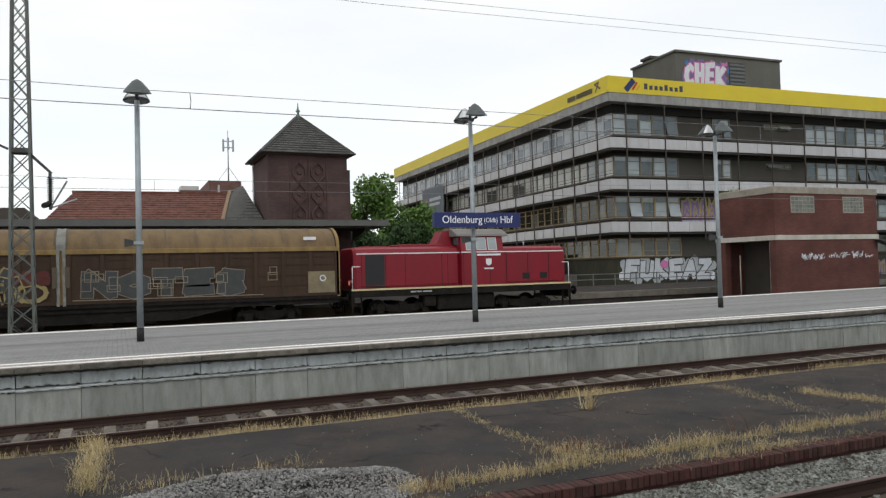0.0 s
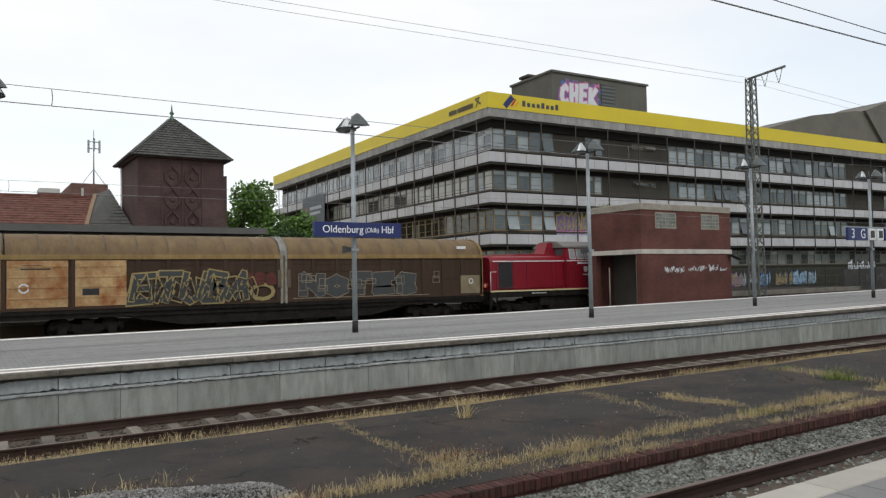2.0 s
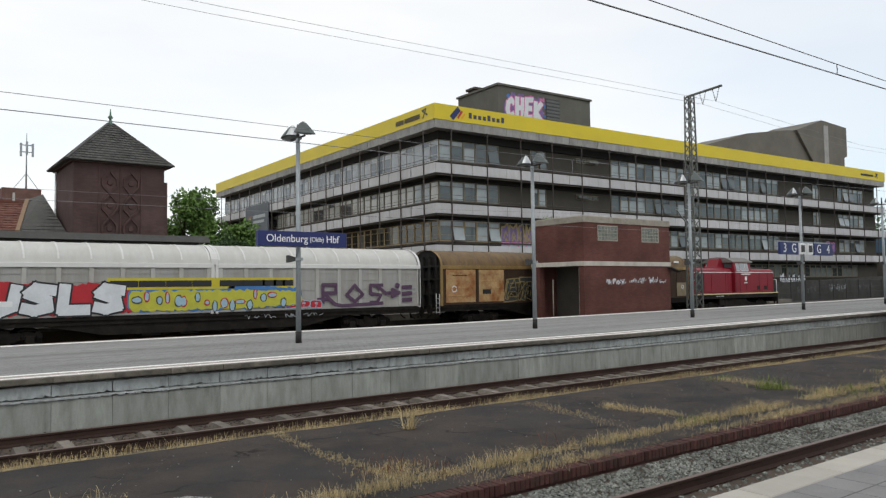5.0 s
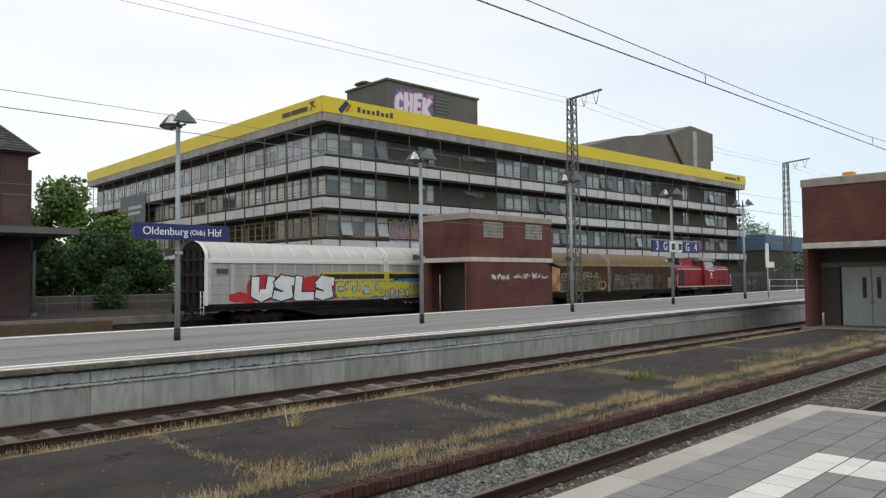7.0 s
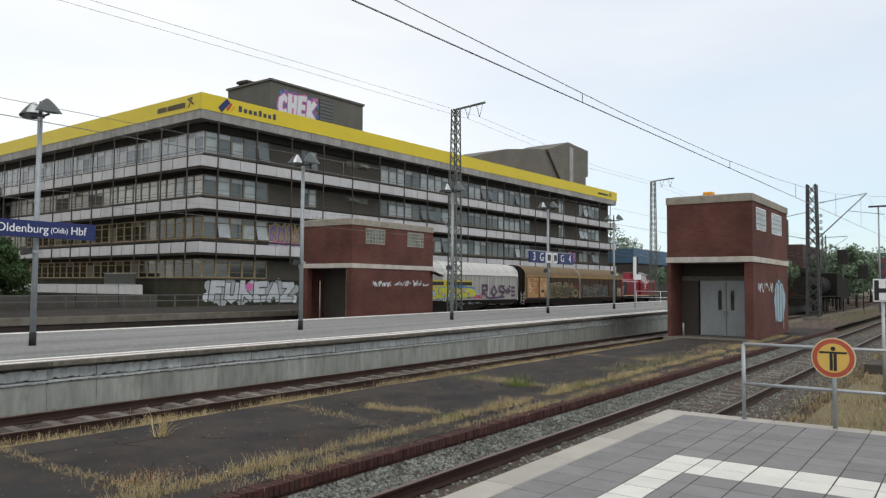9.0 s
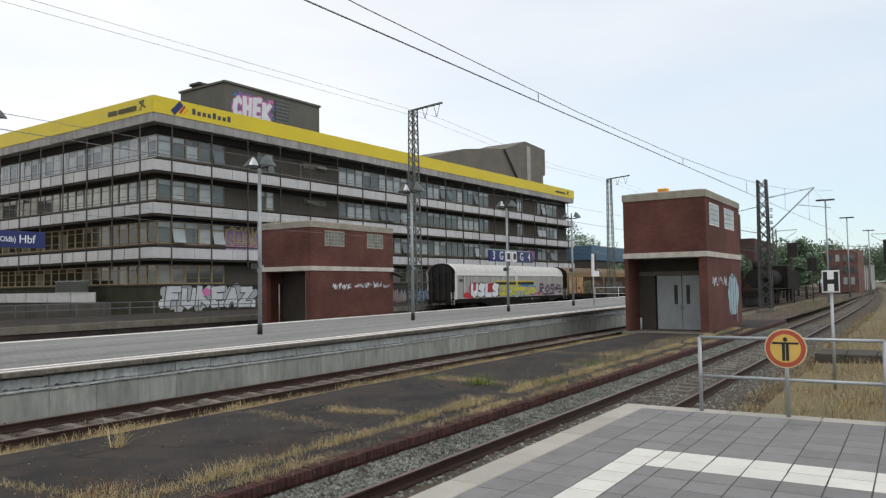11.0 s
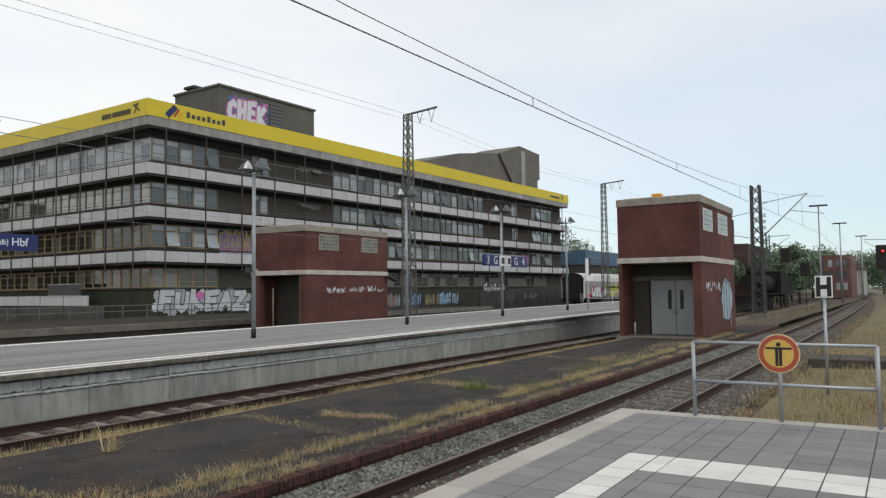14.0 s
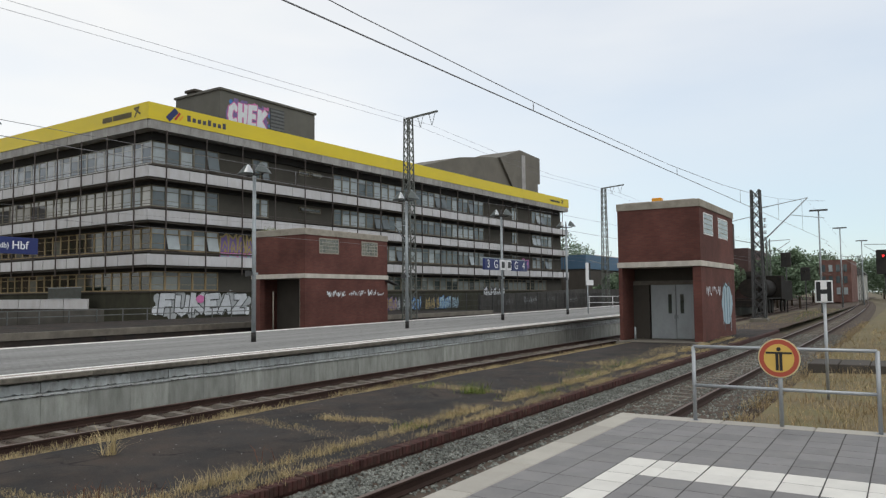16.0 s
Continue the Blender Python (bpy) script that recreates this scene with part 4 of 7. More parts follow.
    far_pent.loft([[(x, y, z) for x, z in ((70, 17.2), (76.6, 17.2), (76.6, 20.6), (77.4, 20.8), (77.4, 25.1), (70.5, 25.5), (64, 23.4))] for y in (4.6, 12)])
    far_pent.loft([[(x, y, z) for x, z in ((44, 19.4), (70, 19.4), (70, 23.6), (62, 23.2), (53, 21.8))] for y in (5, 12)])
    pt = part("penthouse", far_pent, mat("roof_tan", (0.145, 0.135, 0.115), 0.85, 0.2, 0.5, 20, 0.1), root, "dark rooftop stair tower with a sloping roof")
    part("strip_window", Build().box(70.9, 72.1, 4.52, 4.6, 18.2, 24.8), facade_fascia, pt)
    # marks on the yellow fascia: plain shapes in their colours
    b = Build()
    stroke(b, [(1.75, 16.85), (2.35, 17.5)], 0.5, -0.16, 0)
    stroke(b, [(2.35, 16.85), (2.75, 17.4)], 0.18, -0.162, 1)
    stroke(b, [(2.75, 16.85), (3.05, 17.2)], 0.14, -0.162, 2)
    part("company_mark", b, [sign_blue, paint_red, orange_paint], root)
    for k in range(8):
        x = 3.5 + 0.52 * k
        part("lettering_bar", Build().box(x, x + 0.33, -0.155, -0.14, 16.92, 17.42 if k in (0, 4, 7) else 17.27), mark_navy, root)
    b = Build()
    for x0, x1, h in ((0.9, 1.7, 0.8),):
        stroke(b, [(x0, 17.0), (x1, 17.5), (x0 + 0.2, 17.55), (x1 - 0.1, 16.85)], 0.16, 0)
    marks = [("company_mark", b)] + [("lettering_bar", stroke(Build(), [(2.2 + 0.3 * k, 17.08), (2.40 + 0.3 * k, 17.1)], 0.42, 0)) for k in range(13) if k != 8]
    for nm, b in marks:
        b.v = [(-0.16 + y, x, z) for x, y, z in b.v]
        b.f = [tuple(reversed(q)) for q in b.f]
        part(nm, b, mark_brown, root)
    b = Build()
    stroke(b, [(75.4, 17.0), (76.2, 17.4), (75.6, 17.5), (76.1, 16.9)], 0.16, -0.16)
    stroke(b, [(71.5, 17.1), (74.8, 17.1)], 0.28, -0.16)
    part("company_mark", b, paint_black, root)
    b = Build()
    b.box(-0.22, -0.16, 37.0, 45.0, 9.4, 13.1)
    ban = part("banner", b, mat("banner_grey", (0.09, 0.105, 0.12), 0.6, 0.15, 0.6, 10, 0.0), root, "dark grey advertising banner")
    b = Build().box(-0.24, -0.225, 38.0, 42.2, 11.35, 11.75).box(-0.24, -0.225, 38.4, 42.2, 10.7, 11.05)
    part("lettering", b, paint_palegrey, ban)
    part("emblem", Build().box(-0.24, -0.225, 42.8, 44.0, 10.8, 11.8), mat("emblem_red", (0.20, 0.10, 0.09), 0.6, 0.2, 2, 20, 0.0), ban)
    # spray paint
    fat_letters("spray_letters", root, "FUKEAZ", 1.9, 10.9, 0.85, 2.65, wy - 0.03, paint_silver, paint_slate, paint_palegrey, 0.34, 0.09, 0.1, 5)
    for k, (x, z) in enumerate(((1.6, 1.3), (1.75, 2.3), (11.1, 1.1), (11.3, 2.0), (11.9, 1.5))):
        part("spray_splash", Build().face([(px, wy - 0.012, pz) for px, pz in reversed(blob(x, z, 0.32, 0.4, random.Random(k), 10, 0.1))]), paint_palegrey if k % 2 else paint_white, root)
    part("spray_heart", Build().face([(px, wy - 0.09, pz) for px, pz in reversed(blob(5.9, 2.2, 0.42, 0.36, random.Random(8), 12, 0.2))]), paint_pink, root)
    wild_letters("spray_letters", root, 8.0, 12.6, 5.95, 8.1, wy - 0.02, 5, paint_gold, 8, fill=paint_violet, lw=0.16)
    bubble_letters("spray_letters", root, 8.0, 12.0, 5.6, 6.3, wy - 0.03, 4, paint_sky, paint_pink, 9, lw=0.08)
    bubble_letters("spray_letters", root, 61, 66.5, 5.9, 7.6, wy - 0.02, 4, paint_violet, paint_pink, 31, lw=0.12)
    rr = random.Random(77)
    for x0 in (20.5, 24.0, 27.5, 31.0, 33.0, 36, 39, 41, 44):
        wild_letters("spray_letters", root, x0, x0 + rr.uniform(2.0, 3.2), 0.6, 2.3, wy - 0.02, 3, rr.choice([paint_slate, paint_blue, paint_violet]), int(x0), fill=rr.choice([paint_sky, paint_palegrey, paint_gold]), lw=0.09)
    wild_letters("spray_letters", root, 52.5, 58.5, 1.6, 3.6, wy - 0.08, 5, paint_black, 93, fill=paint_white, lw=0.12)
    return root


office()


# ---- the goods train ----
WHEELSETS, TRAIN = [], []


def wheelset(parent, x, r):
    b = Build()
    for y in (-0.75, 0.75):
        s = 1 if y > 0 else -1
        b.tube((0, y - 0.065, 0), (0, y + 0.065, 0), r, r, 24)
        b.tube((0, y - s * 0.10, 0), (0, y - s * 0.066, 0), r + 0.03, r + 0.02, 24)
        for k in range(6):
            a = 6.28318 * k / 6
            b.box(0.16 * math.cos(a) - 0.03, 0.16 * math.cos(a) + 0.03, y + s * 0.066 - 0.01, y + s * 0.066 + 0.01, 0.16 * math.sin(a) - 0.03, 0.16 * math.sin(a) + 0.03)
    b.tube((0, -1.0, 0), (0, 1.0, 0), 0.08, 0.08, 12)
    ob = part("wheelset", b, under_black, parent, m=pose(x, 0, r))
    WHEELSETS.append((ob, x, r))


def bogie(parent, xc, wheelbase, r):
    b = Build()
    for y in (-1.02, 1.02):
        h = wheelbase / 2
        prof = [(-h - 0.45, 0.52), (-h - 0.45, 0.68), (-h + 0.1, 0.78), (-0.4, 0.72), (0.4, 0.72), (h - 0.1, 0.78), (h + 0.45, 0.68), (h + 0.45, 0.52), (h - 0.3, 0.46), (0.35, 0.36), (-0.35, 0.36), (-h + 0.3, 0.46)]
        b.loft([[(xc + px, y - 0.05, pz) for px, pz in prof], [(xc + px, y + 0.05, pz) for px, pz in prof]])
        for sx in (-h, h):
            b.cbox(xc + sx - 0.16, xc + sx + 0.16, y - 0.14, y + 0.14, 0.34, 0.62, 0.03)
            for q in (-0.27, 0.27):
                b.tube((xc + sx + q, y, 0.5), (xc + sx + q, y, 0.78), 0.07, 0.07, 8)
        b.box(xc - 0.2, xc + 0.2, y - 0.09, y + 0.09, 0.5, 0.86)
    b.box(xc - 0.25, xc + 0.25, -1.0, 1.0, 0.55, 0.85)
    bo = part("bogie", b, under_black, parent)
    for sx in (-wheelbase / 2, wheelbase / 2):
        wheelset(bo, xc + sx, r)


def buffers(parent, x, s, z=1.06):
    for y in (-0.875, 0.875):
        b = Build()
        b.tube((x, y, z), (x + s * 0.34, y, z), 0.11, 0.09, 12)
        b.tube((x + s * 0.34, y, z), (x + s * 0.5, y, z), 0.07, 0.07, 12)
        b.tube((x + s * 0.5, y, z), (x + s * 0.55, y, z), 0.235, 0.235, 18)
        part("buffer", b, under_black, parent)
    part("coupling", Build().bar((x, 0, 1.0), (x + s * 0.42, 0, 0.93), 0.1).tube((x + s * 0.42, 0, 0.93), (x + s * 0.45, 0, 0.6), 0.035, 0.035, 8), under_black, parent)
    for y in (-0.45, 0.45):
        part("brake_hose", Build().tube((x, y, 0.95), (x + s * 0.2, y, 0.68), 0.03, 0.03, 8).tube((x + s * 0.2, y, 0.68), (x + s * 0.38, y, 0.6), 0.03, 0.03, 8), under_black, parent)


def wagon(name, label, wall, roof, trim, frame_col, rusty_end):
    root = thing(name, label, "goods wagon", "wagons of the train")
    L = 10.96
    fl = Build()
    fl.box(-L + 0.1, L - 0.1, -1.3, 1.3, 0.98, 1.2)
    for y in (-1.36, 1.28):
        fl.box(-L, L, y, y + 0.08, 0.95, 1.28)
    fl.loft([[(x, -0.35, z), (x, 0.35, z), (x, 0.35, 1.0), (x, -0.35, 1.0)] for x, z in ((-6.2, 0.95), (-4.6, 0.5), (4.6, 0.5), (6.2, 0.95))])
    for y in (-1.28, 1.2):
        fl.loft([[(x, y, z), (x, y + 0.08, z), (x, y + 0.08, 0.98), (x, y, 0.98)] for x, z in ((-6.6, 0.94), (-4.4, 0.52), (4.4, 0.52), (6.6, 0.94))])
    for x in (-3, -1.4, 1.0, 2.6):
        fl.cbox(x, x + 0.8, -1.2, -0.7, 0.42, 0.9, 0.04)
    part("underframe", fl, under_black, root)
    part("chassis_rail", Build().box(-L, L, -1.44, -1.37, 1.14, 1.3).box(-L, L, 1.37, 1.44, 1.14, 1.3), frame_col, root)
    # two sliding side walls a side, two roof halves
    prof = [(1.42, 3.40)] + [(1.40 * math.cos(a), 3.42 + 0.87 * math.sin(a)) for a in [math.pi * k / 18 for k in range(1, 18)]] + [(-1.42, 3.40)]
    for x0, x1 in ((-L, -0.16), (0.16, L)):
        b = Build()
        b.loft([[(x, y, z) for y, z in prof] for x in (x0, x1)], caps=True, smooth=True, closed=False)
        b.f = b.f[:-2]
        b.s, b.m = b.s[:-2], b.m[:-2]
        rf = part("roof", b, roof, root)
        n = 9
        for k in range(n + 1):
            x = x0 + 0.06 + (x1 - x0 - 0.12) * k / n
            r = Build()
            p2 = [(y * 1.022, 3.41 + (z - 3.41) * 1.03) for y, z in prof[1:-1]]
            r.loft([[(x - 0.035, y, z) for y, z in p2], [(x + 0.035, y, z) for y, z in p2]], caps=False, smooth=False, closed=False)
            part("roof_rib", r, wagon_rib if trim is not wagon_trim else trim, rf)
        for s in (-1, 1):
            y0, y1 = (-1.42, -1.34) if s < 0 else (1.34, 1.42)
            w = part("sliding_wall", Build().box(x0, x1, y0, y1, 1.3, 3.3), wall, root)
            ya, yb = (-1.47, -1.42) if s < 0 else (1.42, 1.47)
            part("top_rail", Build().cbox(x0, x1, ya - (0.03 if s < 0 else 0), yb + (0.03 if s > 0 else 0), 3.24, 3.42, 0.01), trim, w)
            part("bottom_rail", Build().box(x0, x1, ya, yb, 1.3, 1.4), wall, w)
            for k in range(n + 1):
                x = x0 + 0.1 + (x1 - x0 - 0.2) * k / n
                part("wall_post", Build().cbox(x - 0.09, x + 0.09, ya, yb, 1.4, 3.24, 0.015), wagon_post if trim is wagon_trim else wall, w)
            lines = Build()
            for k in range(n):
                xa = x0 + 0.1 + (x1 - x0 - 0.2) * k / n + 0.09
                xb = x0 + 0.1 + (x1 - x0 - 0.2) * (k + 1) / n - 0.09
                for z in (1.75, 2.2, 2.65, 2.98):
                    lines.box(xa, xb, ya + (0.03 if s < 0 else 0), yb - (0.03 if s > 0 else 0), z, z + 0.025)
            part("wall_swage", lines, wall, w)
    part("centre_column", Build().box(-0.16, 0.16, -1.40, 1.40, 1.2, 3.4), trim, root)
    b = Build()
    for dx in (-0.11, 0.11):
        p2 = [(y * 1.03, 3.41 + (z - 3.41) * 1.04) for y, z in prof[1:-1]]
        b.loft([[(dx - 0.05, y, z) for y, z in p2], [(dx + 0.05, y, z) for y, z in p2]], caps=False, closed=False)
    b.loft([[(-0.07, y * 1.012, 3.41 + (z - 3.41) * 1.015) for y, z in prof[1:-1]], [(0.07, y * 1.012, 3.41 + (z - 3.41) * 1.015) for y, z in prof[1:-1]]], caps=False, closed=False)
    b.box(-0.155, 0.155, -1.465, -1.39, 3.38, 3.62)
    b.box(-0.16, -0.05, -1.48, -1.40, 1.25, 3.42).box(0.05, 0.16, -1.48, -1.40, 1.25, 3.42)
    part("centre_arch", b, trim if trim is wagon_trim else mat("arch_grey", (0.25, 0.255, 0.235), 0.6, 0.25, 2, 22, 0.05, dirt=(0.12, 0.09, 0.06), dirt_amount=0.6), root)
    for s in (-1, 1):
        b = Build()
        e = [(y, z) for y, z in prof] + [(-1.42, 1.2), (1.42, 1.2)]
        b.loft([[(s * (L - 0.08), y, z) for y, z in e], [(s * (L - 0.16), y, z) for y, z in e]])
        end = part("end_wall", b, black_paint, root, "black end wall")
        r = Build()
        for y in (-0.95, -0.32, 0.32, 0.95):
            r.box(s * L - 0.09, s * L + 0.05, y - 0.06, y + 0.06, 1.2, 3.9)
        for z in (1.9, 2.7, 3.4):
            r.box(s * L - 0.08, s * L + 0.03, -1.38, 1.38, z - 0.05, z + 0.05)
        part("end_rib", r, black_paint, end)
        r = Build()
        p2 = [(y * 1.03, 3.41 + (z - 3.41) * 1.04) for y, z in prof]
        r.loft([[(s * L - 0.12, y, z) for y, z in p2], [(s * L + 0.02, y, z) for y, z in p2]], caps=False, closed=False)
        r.box(s * L - 0.12, s * L + 0.02, -1.47, -1.38, 1.25, 3.42)
        part("end_arch", r, trim, root)
        lad = Build()
        for y in (-1.30, -1.0):
            lad.tube((s * (L + 0.1), y, 0.8), (s * (L + 0.1), y, 1.9), 0.02, 0.02, 6)
        for z in (0.9, 1.15, 1.4, 1.65):
            lad.tube((s * (L + 0.1), -1.30, z), (s * (L + 0.1), -1.0, z), 0.015, 0.015, 6)
        part("ladder", lad, white_paint if s < 0 else under_black, end)
        buffers(root, s * (L - 0.05), s)
        bogie(root, s * (L - 3.0), 1.8, 0.46)
    return root


def plates(root, items):
    for x0, x1, z0, z1, material in items:
        part("plate", Build().box(x0, x1, -1.492, -1.474, z0, z1), material, root)


brown = wagon("goods_wagon", "brown sliding-wall goods wagon with tan roof and spray paint", wagon_brown, wagon_tan, wagon_ochre, under_black, True)
YB = -1.482
plates(brown, [(9.55, 10.75, 1.42, 2.35, mat("plate_buff", (0.22, 0.18, 0.11), 0.7, 0.3, 2, 20, 0.05, dirt=(0.13, 0.09, 0.05), dirt_amount=0.5)), (-10.75, -8.7, 1.42, 3.2, wagon_rusty), (-8.45, -6.6, 1.42, 3.2, wagon_rusty)])
b = Build().box(-8.2, -7.6, -1.5, -1.493, 1.85, 2.1).box(-10.3, -9.3, -1.5, -1.493, 2.85, 2.9).box(-10.3, -9.6, -1.5, -1.493, 2.98, 3.02)
part("stencil", b, paint_black, brown)
b = Build()
q = [(10.2 + 0.12 * math.cos(a), 2.05 + 0.12 * math.sin(a)) for a in [0.6283 * k for k in range(11)]]
stroke(b, q, 0.05, -1.495)
q = [(-10.2 + 0.16 * math.cos(a), 2.15 + 0.16 * math.sin(a)) for a in [0.6283 * k for k in range(11)]]
stroke(b, q, 0.06, -1.495)
part("round_mark", b, paint_white, brown)
part("number_plate", Build().box(9.4, 9.95, -1.35, -1.335, 3.72, 3.86), white_paint, brown, "small white plate with a number bar", m=pose(0, -0.06, 0))
fat_letters("spray_letters", brown, "ETUBA", -6.5, -1.5, 1.42, 2.72, YB, paint_slate, paint_gold, None, 0.20, 0.06, 0.3, 3)
wild_letters("spray_outline", brown, -6.6, -1.3, 1.42, 2.7, YB - 0.045, 6, paint_gold, 17, lw=0.05)
wild_letters("spray_outline", brown, -6.4, -1.5, 1.5, 2.5, YB - 0.075, 8, paint_slate, 23, lw=0.05)
for xa, xb in ((-10.7, -8.75), (-8.4, -6.65)):
    for z in (1.75, 2.15, 2.55, 2.95):
        part("plate_rib", Build().cbox(xa, xb, -1.51, -1.49, z, z + 0.05, 0.006), wagon_rusty, brown)
b = Build()
q = [(-1.0 + 0.5 * math.cos(a), 1.8 + 0.32 * math.sin(a)) for a in [0.5236 * k for k in range(13)]]
stroke(b, q, 0.16, YB - 0.004)
part("spray_letters", b, paint_gold, brown)
# boxy outlined letters on the other half
paint_beige = mat("paint_beige", (0.24, 0.205, 0.15), 0.7, 0.3, 2, 20, 0.0)
fat_letters("spray_letters", brown, "NOTES", 0.7, 6.9, 1.48, 2.6, YB, paint_slate, paint_beige, None, 0.34, 0.03, 0.0, 12)
b = Build()
rg = random.Random(12)
for k in range(16):
    x, z = 0.6 + rg.random() * 7.4, 1.5 + rg.random() * 0.8
    w, h = rg.uniform(0.25, 0.6), rg.uniform(0.2, 0.5)
    stroke(b, [(x, z), (x, z + h), (x + w, z + h), (x + w, z), (x, z)], 0.028, YB - 0.045 - 0.002 * k)
stroke(b, [(0.4, 1.45), (7.6, 1.43)], 0.035, YB - 0.05)
part("spray_outline", b, paint_beige, brown)
bubble_letters("spray_letters", brown, -1.9, -0.35, 2.05, 2.7, YB, 3, mat("paint_maroon", (0.10, 0.022, 0.016), 0.7, 0.3, 2, 20, 0.0), wagon_brown, 61, lw=0.03)
part("catch", Build().box(-0.3, -0.14, -1.53, -1.48, 1.95, 2.75).box(0.14, 0.3, -1.53, -1.48, 1.95, 2.75), wagon_rib, brown)

white = wagon("goods_wagon", "white sliding-wall goods wagon with pale roof and colourful spray paint", wagon_white, wagon_roof, wagon_trim, under_black, False)
b = Build()
g = random.Random(15)
for k in range(13):                                    # red cloud behind the letters
    x = -9.3 + 0.5 * k
    b.face([(px, YB + 0.004 - 0.0004 * k, pz) for px, pz in reversed(blob(x, (1.55 if k < 2 else 2.0) + g.uniform(-0.05, 0.05), 0.55, 0.25 if k < 2 else 0.66, g, 12, 0.25))])
part("spray_cloud", b, paint_red, white)
fat_letters("spray_letters", white, "USLS", -8.7, -3.7, 1.38, 2.66, YB - 0.004, paint_white, paint_black, None, 0.33, 0.07, 0.1, 16)
part("yellow_panel", Build().box(-4.4, 3.75, -1.492, -1.474, 2.32, 2.80), paint_yellow, white, "yellow panel with a dark bar of lettering")
b = Build()
for x0, x1 in ((-4.2, -3.3), (-3.1, -2.2), (-2.0, -1.1), (-0.9, -0.25), (0.3, 1.2), (1.35, 2.2), (2.3, 2.75), (2.82, 3.2), (3.27, 3.62)):
    stroke(b, [(x0, 2.56), (x1, 2.56)], 0.27, -1.497)
part("lettering", b, paint_black, white)
paint_lime = mat("paint_lime", (0.46, 0.45, 0.05), 0.6, 0.14, 3, 25, 0.0)
g = random.Random(29)
b = Build()
for k in range(22):                                    # a blue and lime mass with pale ovals and red spots
    x = -3.3 + 0.34 * k
    top = 0.44 - 0.016 * max(0, k - 14)
    b.face([(px, YB - 0.004 - 0.0005 * k, pz) for px, pz in reversed(blob(x, 1.93, 0.34, top + 0.12, g, 12, 0.35))], slot=0)
    b.face([(px, YB - 0.02 - 0.0005 * k, pz) for px, pz in reversed(blob(x, 1.85, 0.30, top, g, 12, 0.35))], slot=1)
for k in range(17):
    x, z = -3.3 + 0.4 * k + g.uniform(-0.15, 0.15), 1.82 + g.uniform(-0.25, 0.25)
    w, h = g.uniform(0.05, 0.24), g.uniform(0.08, 0.24)
    b.face([(px, YB - 0.034 - 0.0004 * k, pz) for px, pz in reversed(blob(x, z, w + 0.05, h + 0.05, g, 10, 0.0))], slot=2 if k % 2 else 4)
    b.face([(px, YB - 0.048 - 0.0004 * k, pz) for px, pz in reversed(blob(x, z, w, h, g, 10, 0.0))], slot=3)
part("spray_letters", b, [paint_blue, paint_lime, paint_red, paint_sky, paint_slate], white)
bubble_letters("spray_letters", white, 3.3, 5.2, 1.35, 1.75, YB - 0.004, 3, paint_red, paint_sky, 30, lw=0.04)
b = Build()
drop = 0.0
for pts in ([(5.0, 1.75), (5.6, 1.75)], [(5.25, 1.6), (5.25, 2.45), (5.95, 2.45), (5.95, 2.05), (5.3, 2.05), (5.9, 1.5), (6.3, 1.42), (8.6, 1.5)],
            [(6.55, 1.95), (7.0, 2.4), (7.45, 1.95), (7.0, 1.6), (6.55, 1.95)], [(8.6, 2.4), (7.9, 2.4), (7.9, 2.0), (8.5, 1.9), (8.3, 1.55), (7.9, 1.55)], [(8.3, 2.35), (8.8, 2.0), (9.5, 2.0)], [(9.2, 2.18), (9.2, 1.82), (9.62, 2.0), (9.2, 2.18)]):
    drop += 0.003
    stroke(b, pts, 0.17, YB - 0.005 - drop)
for z in (1.62, 1.95, 2.28):
    stroke(b, [(9.85, z), (10.35, z + 0.02)], 0.2, YB - 0.005)
b.face([(px, YB - 0.03, pz) for px, pz in reversed(blob(9.5, 2.38, 0.14, 0.14, random.Random(2), 14, 0.0))])
part("spray_letters", b, paint_purple, white)
plates(white, [(-10.5, -9.9, 2.75, 2.95, paint_slate)])
b = Build().box(-8.2, -7.7, -1.5, -1.48, 1.75, 1.95)
part("label", b, white_paint, white)
b = Build()
q = [(10.55 + 0.13 * math.cos(a), 2.15 + 0.13 * math.sin(a)) for a in [0.6283 * k for k in range(11)]]
stroke(b, q, 0.04, -1.49)
part("round_mark", b, paint_palegrey, white)
scribble("chalk_marks", white, 1.4, 5.4, 1.06, 0.2, -1.385, paint_palegrey, 5, lw=0.028)


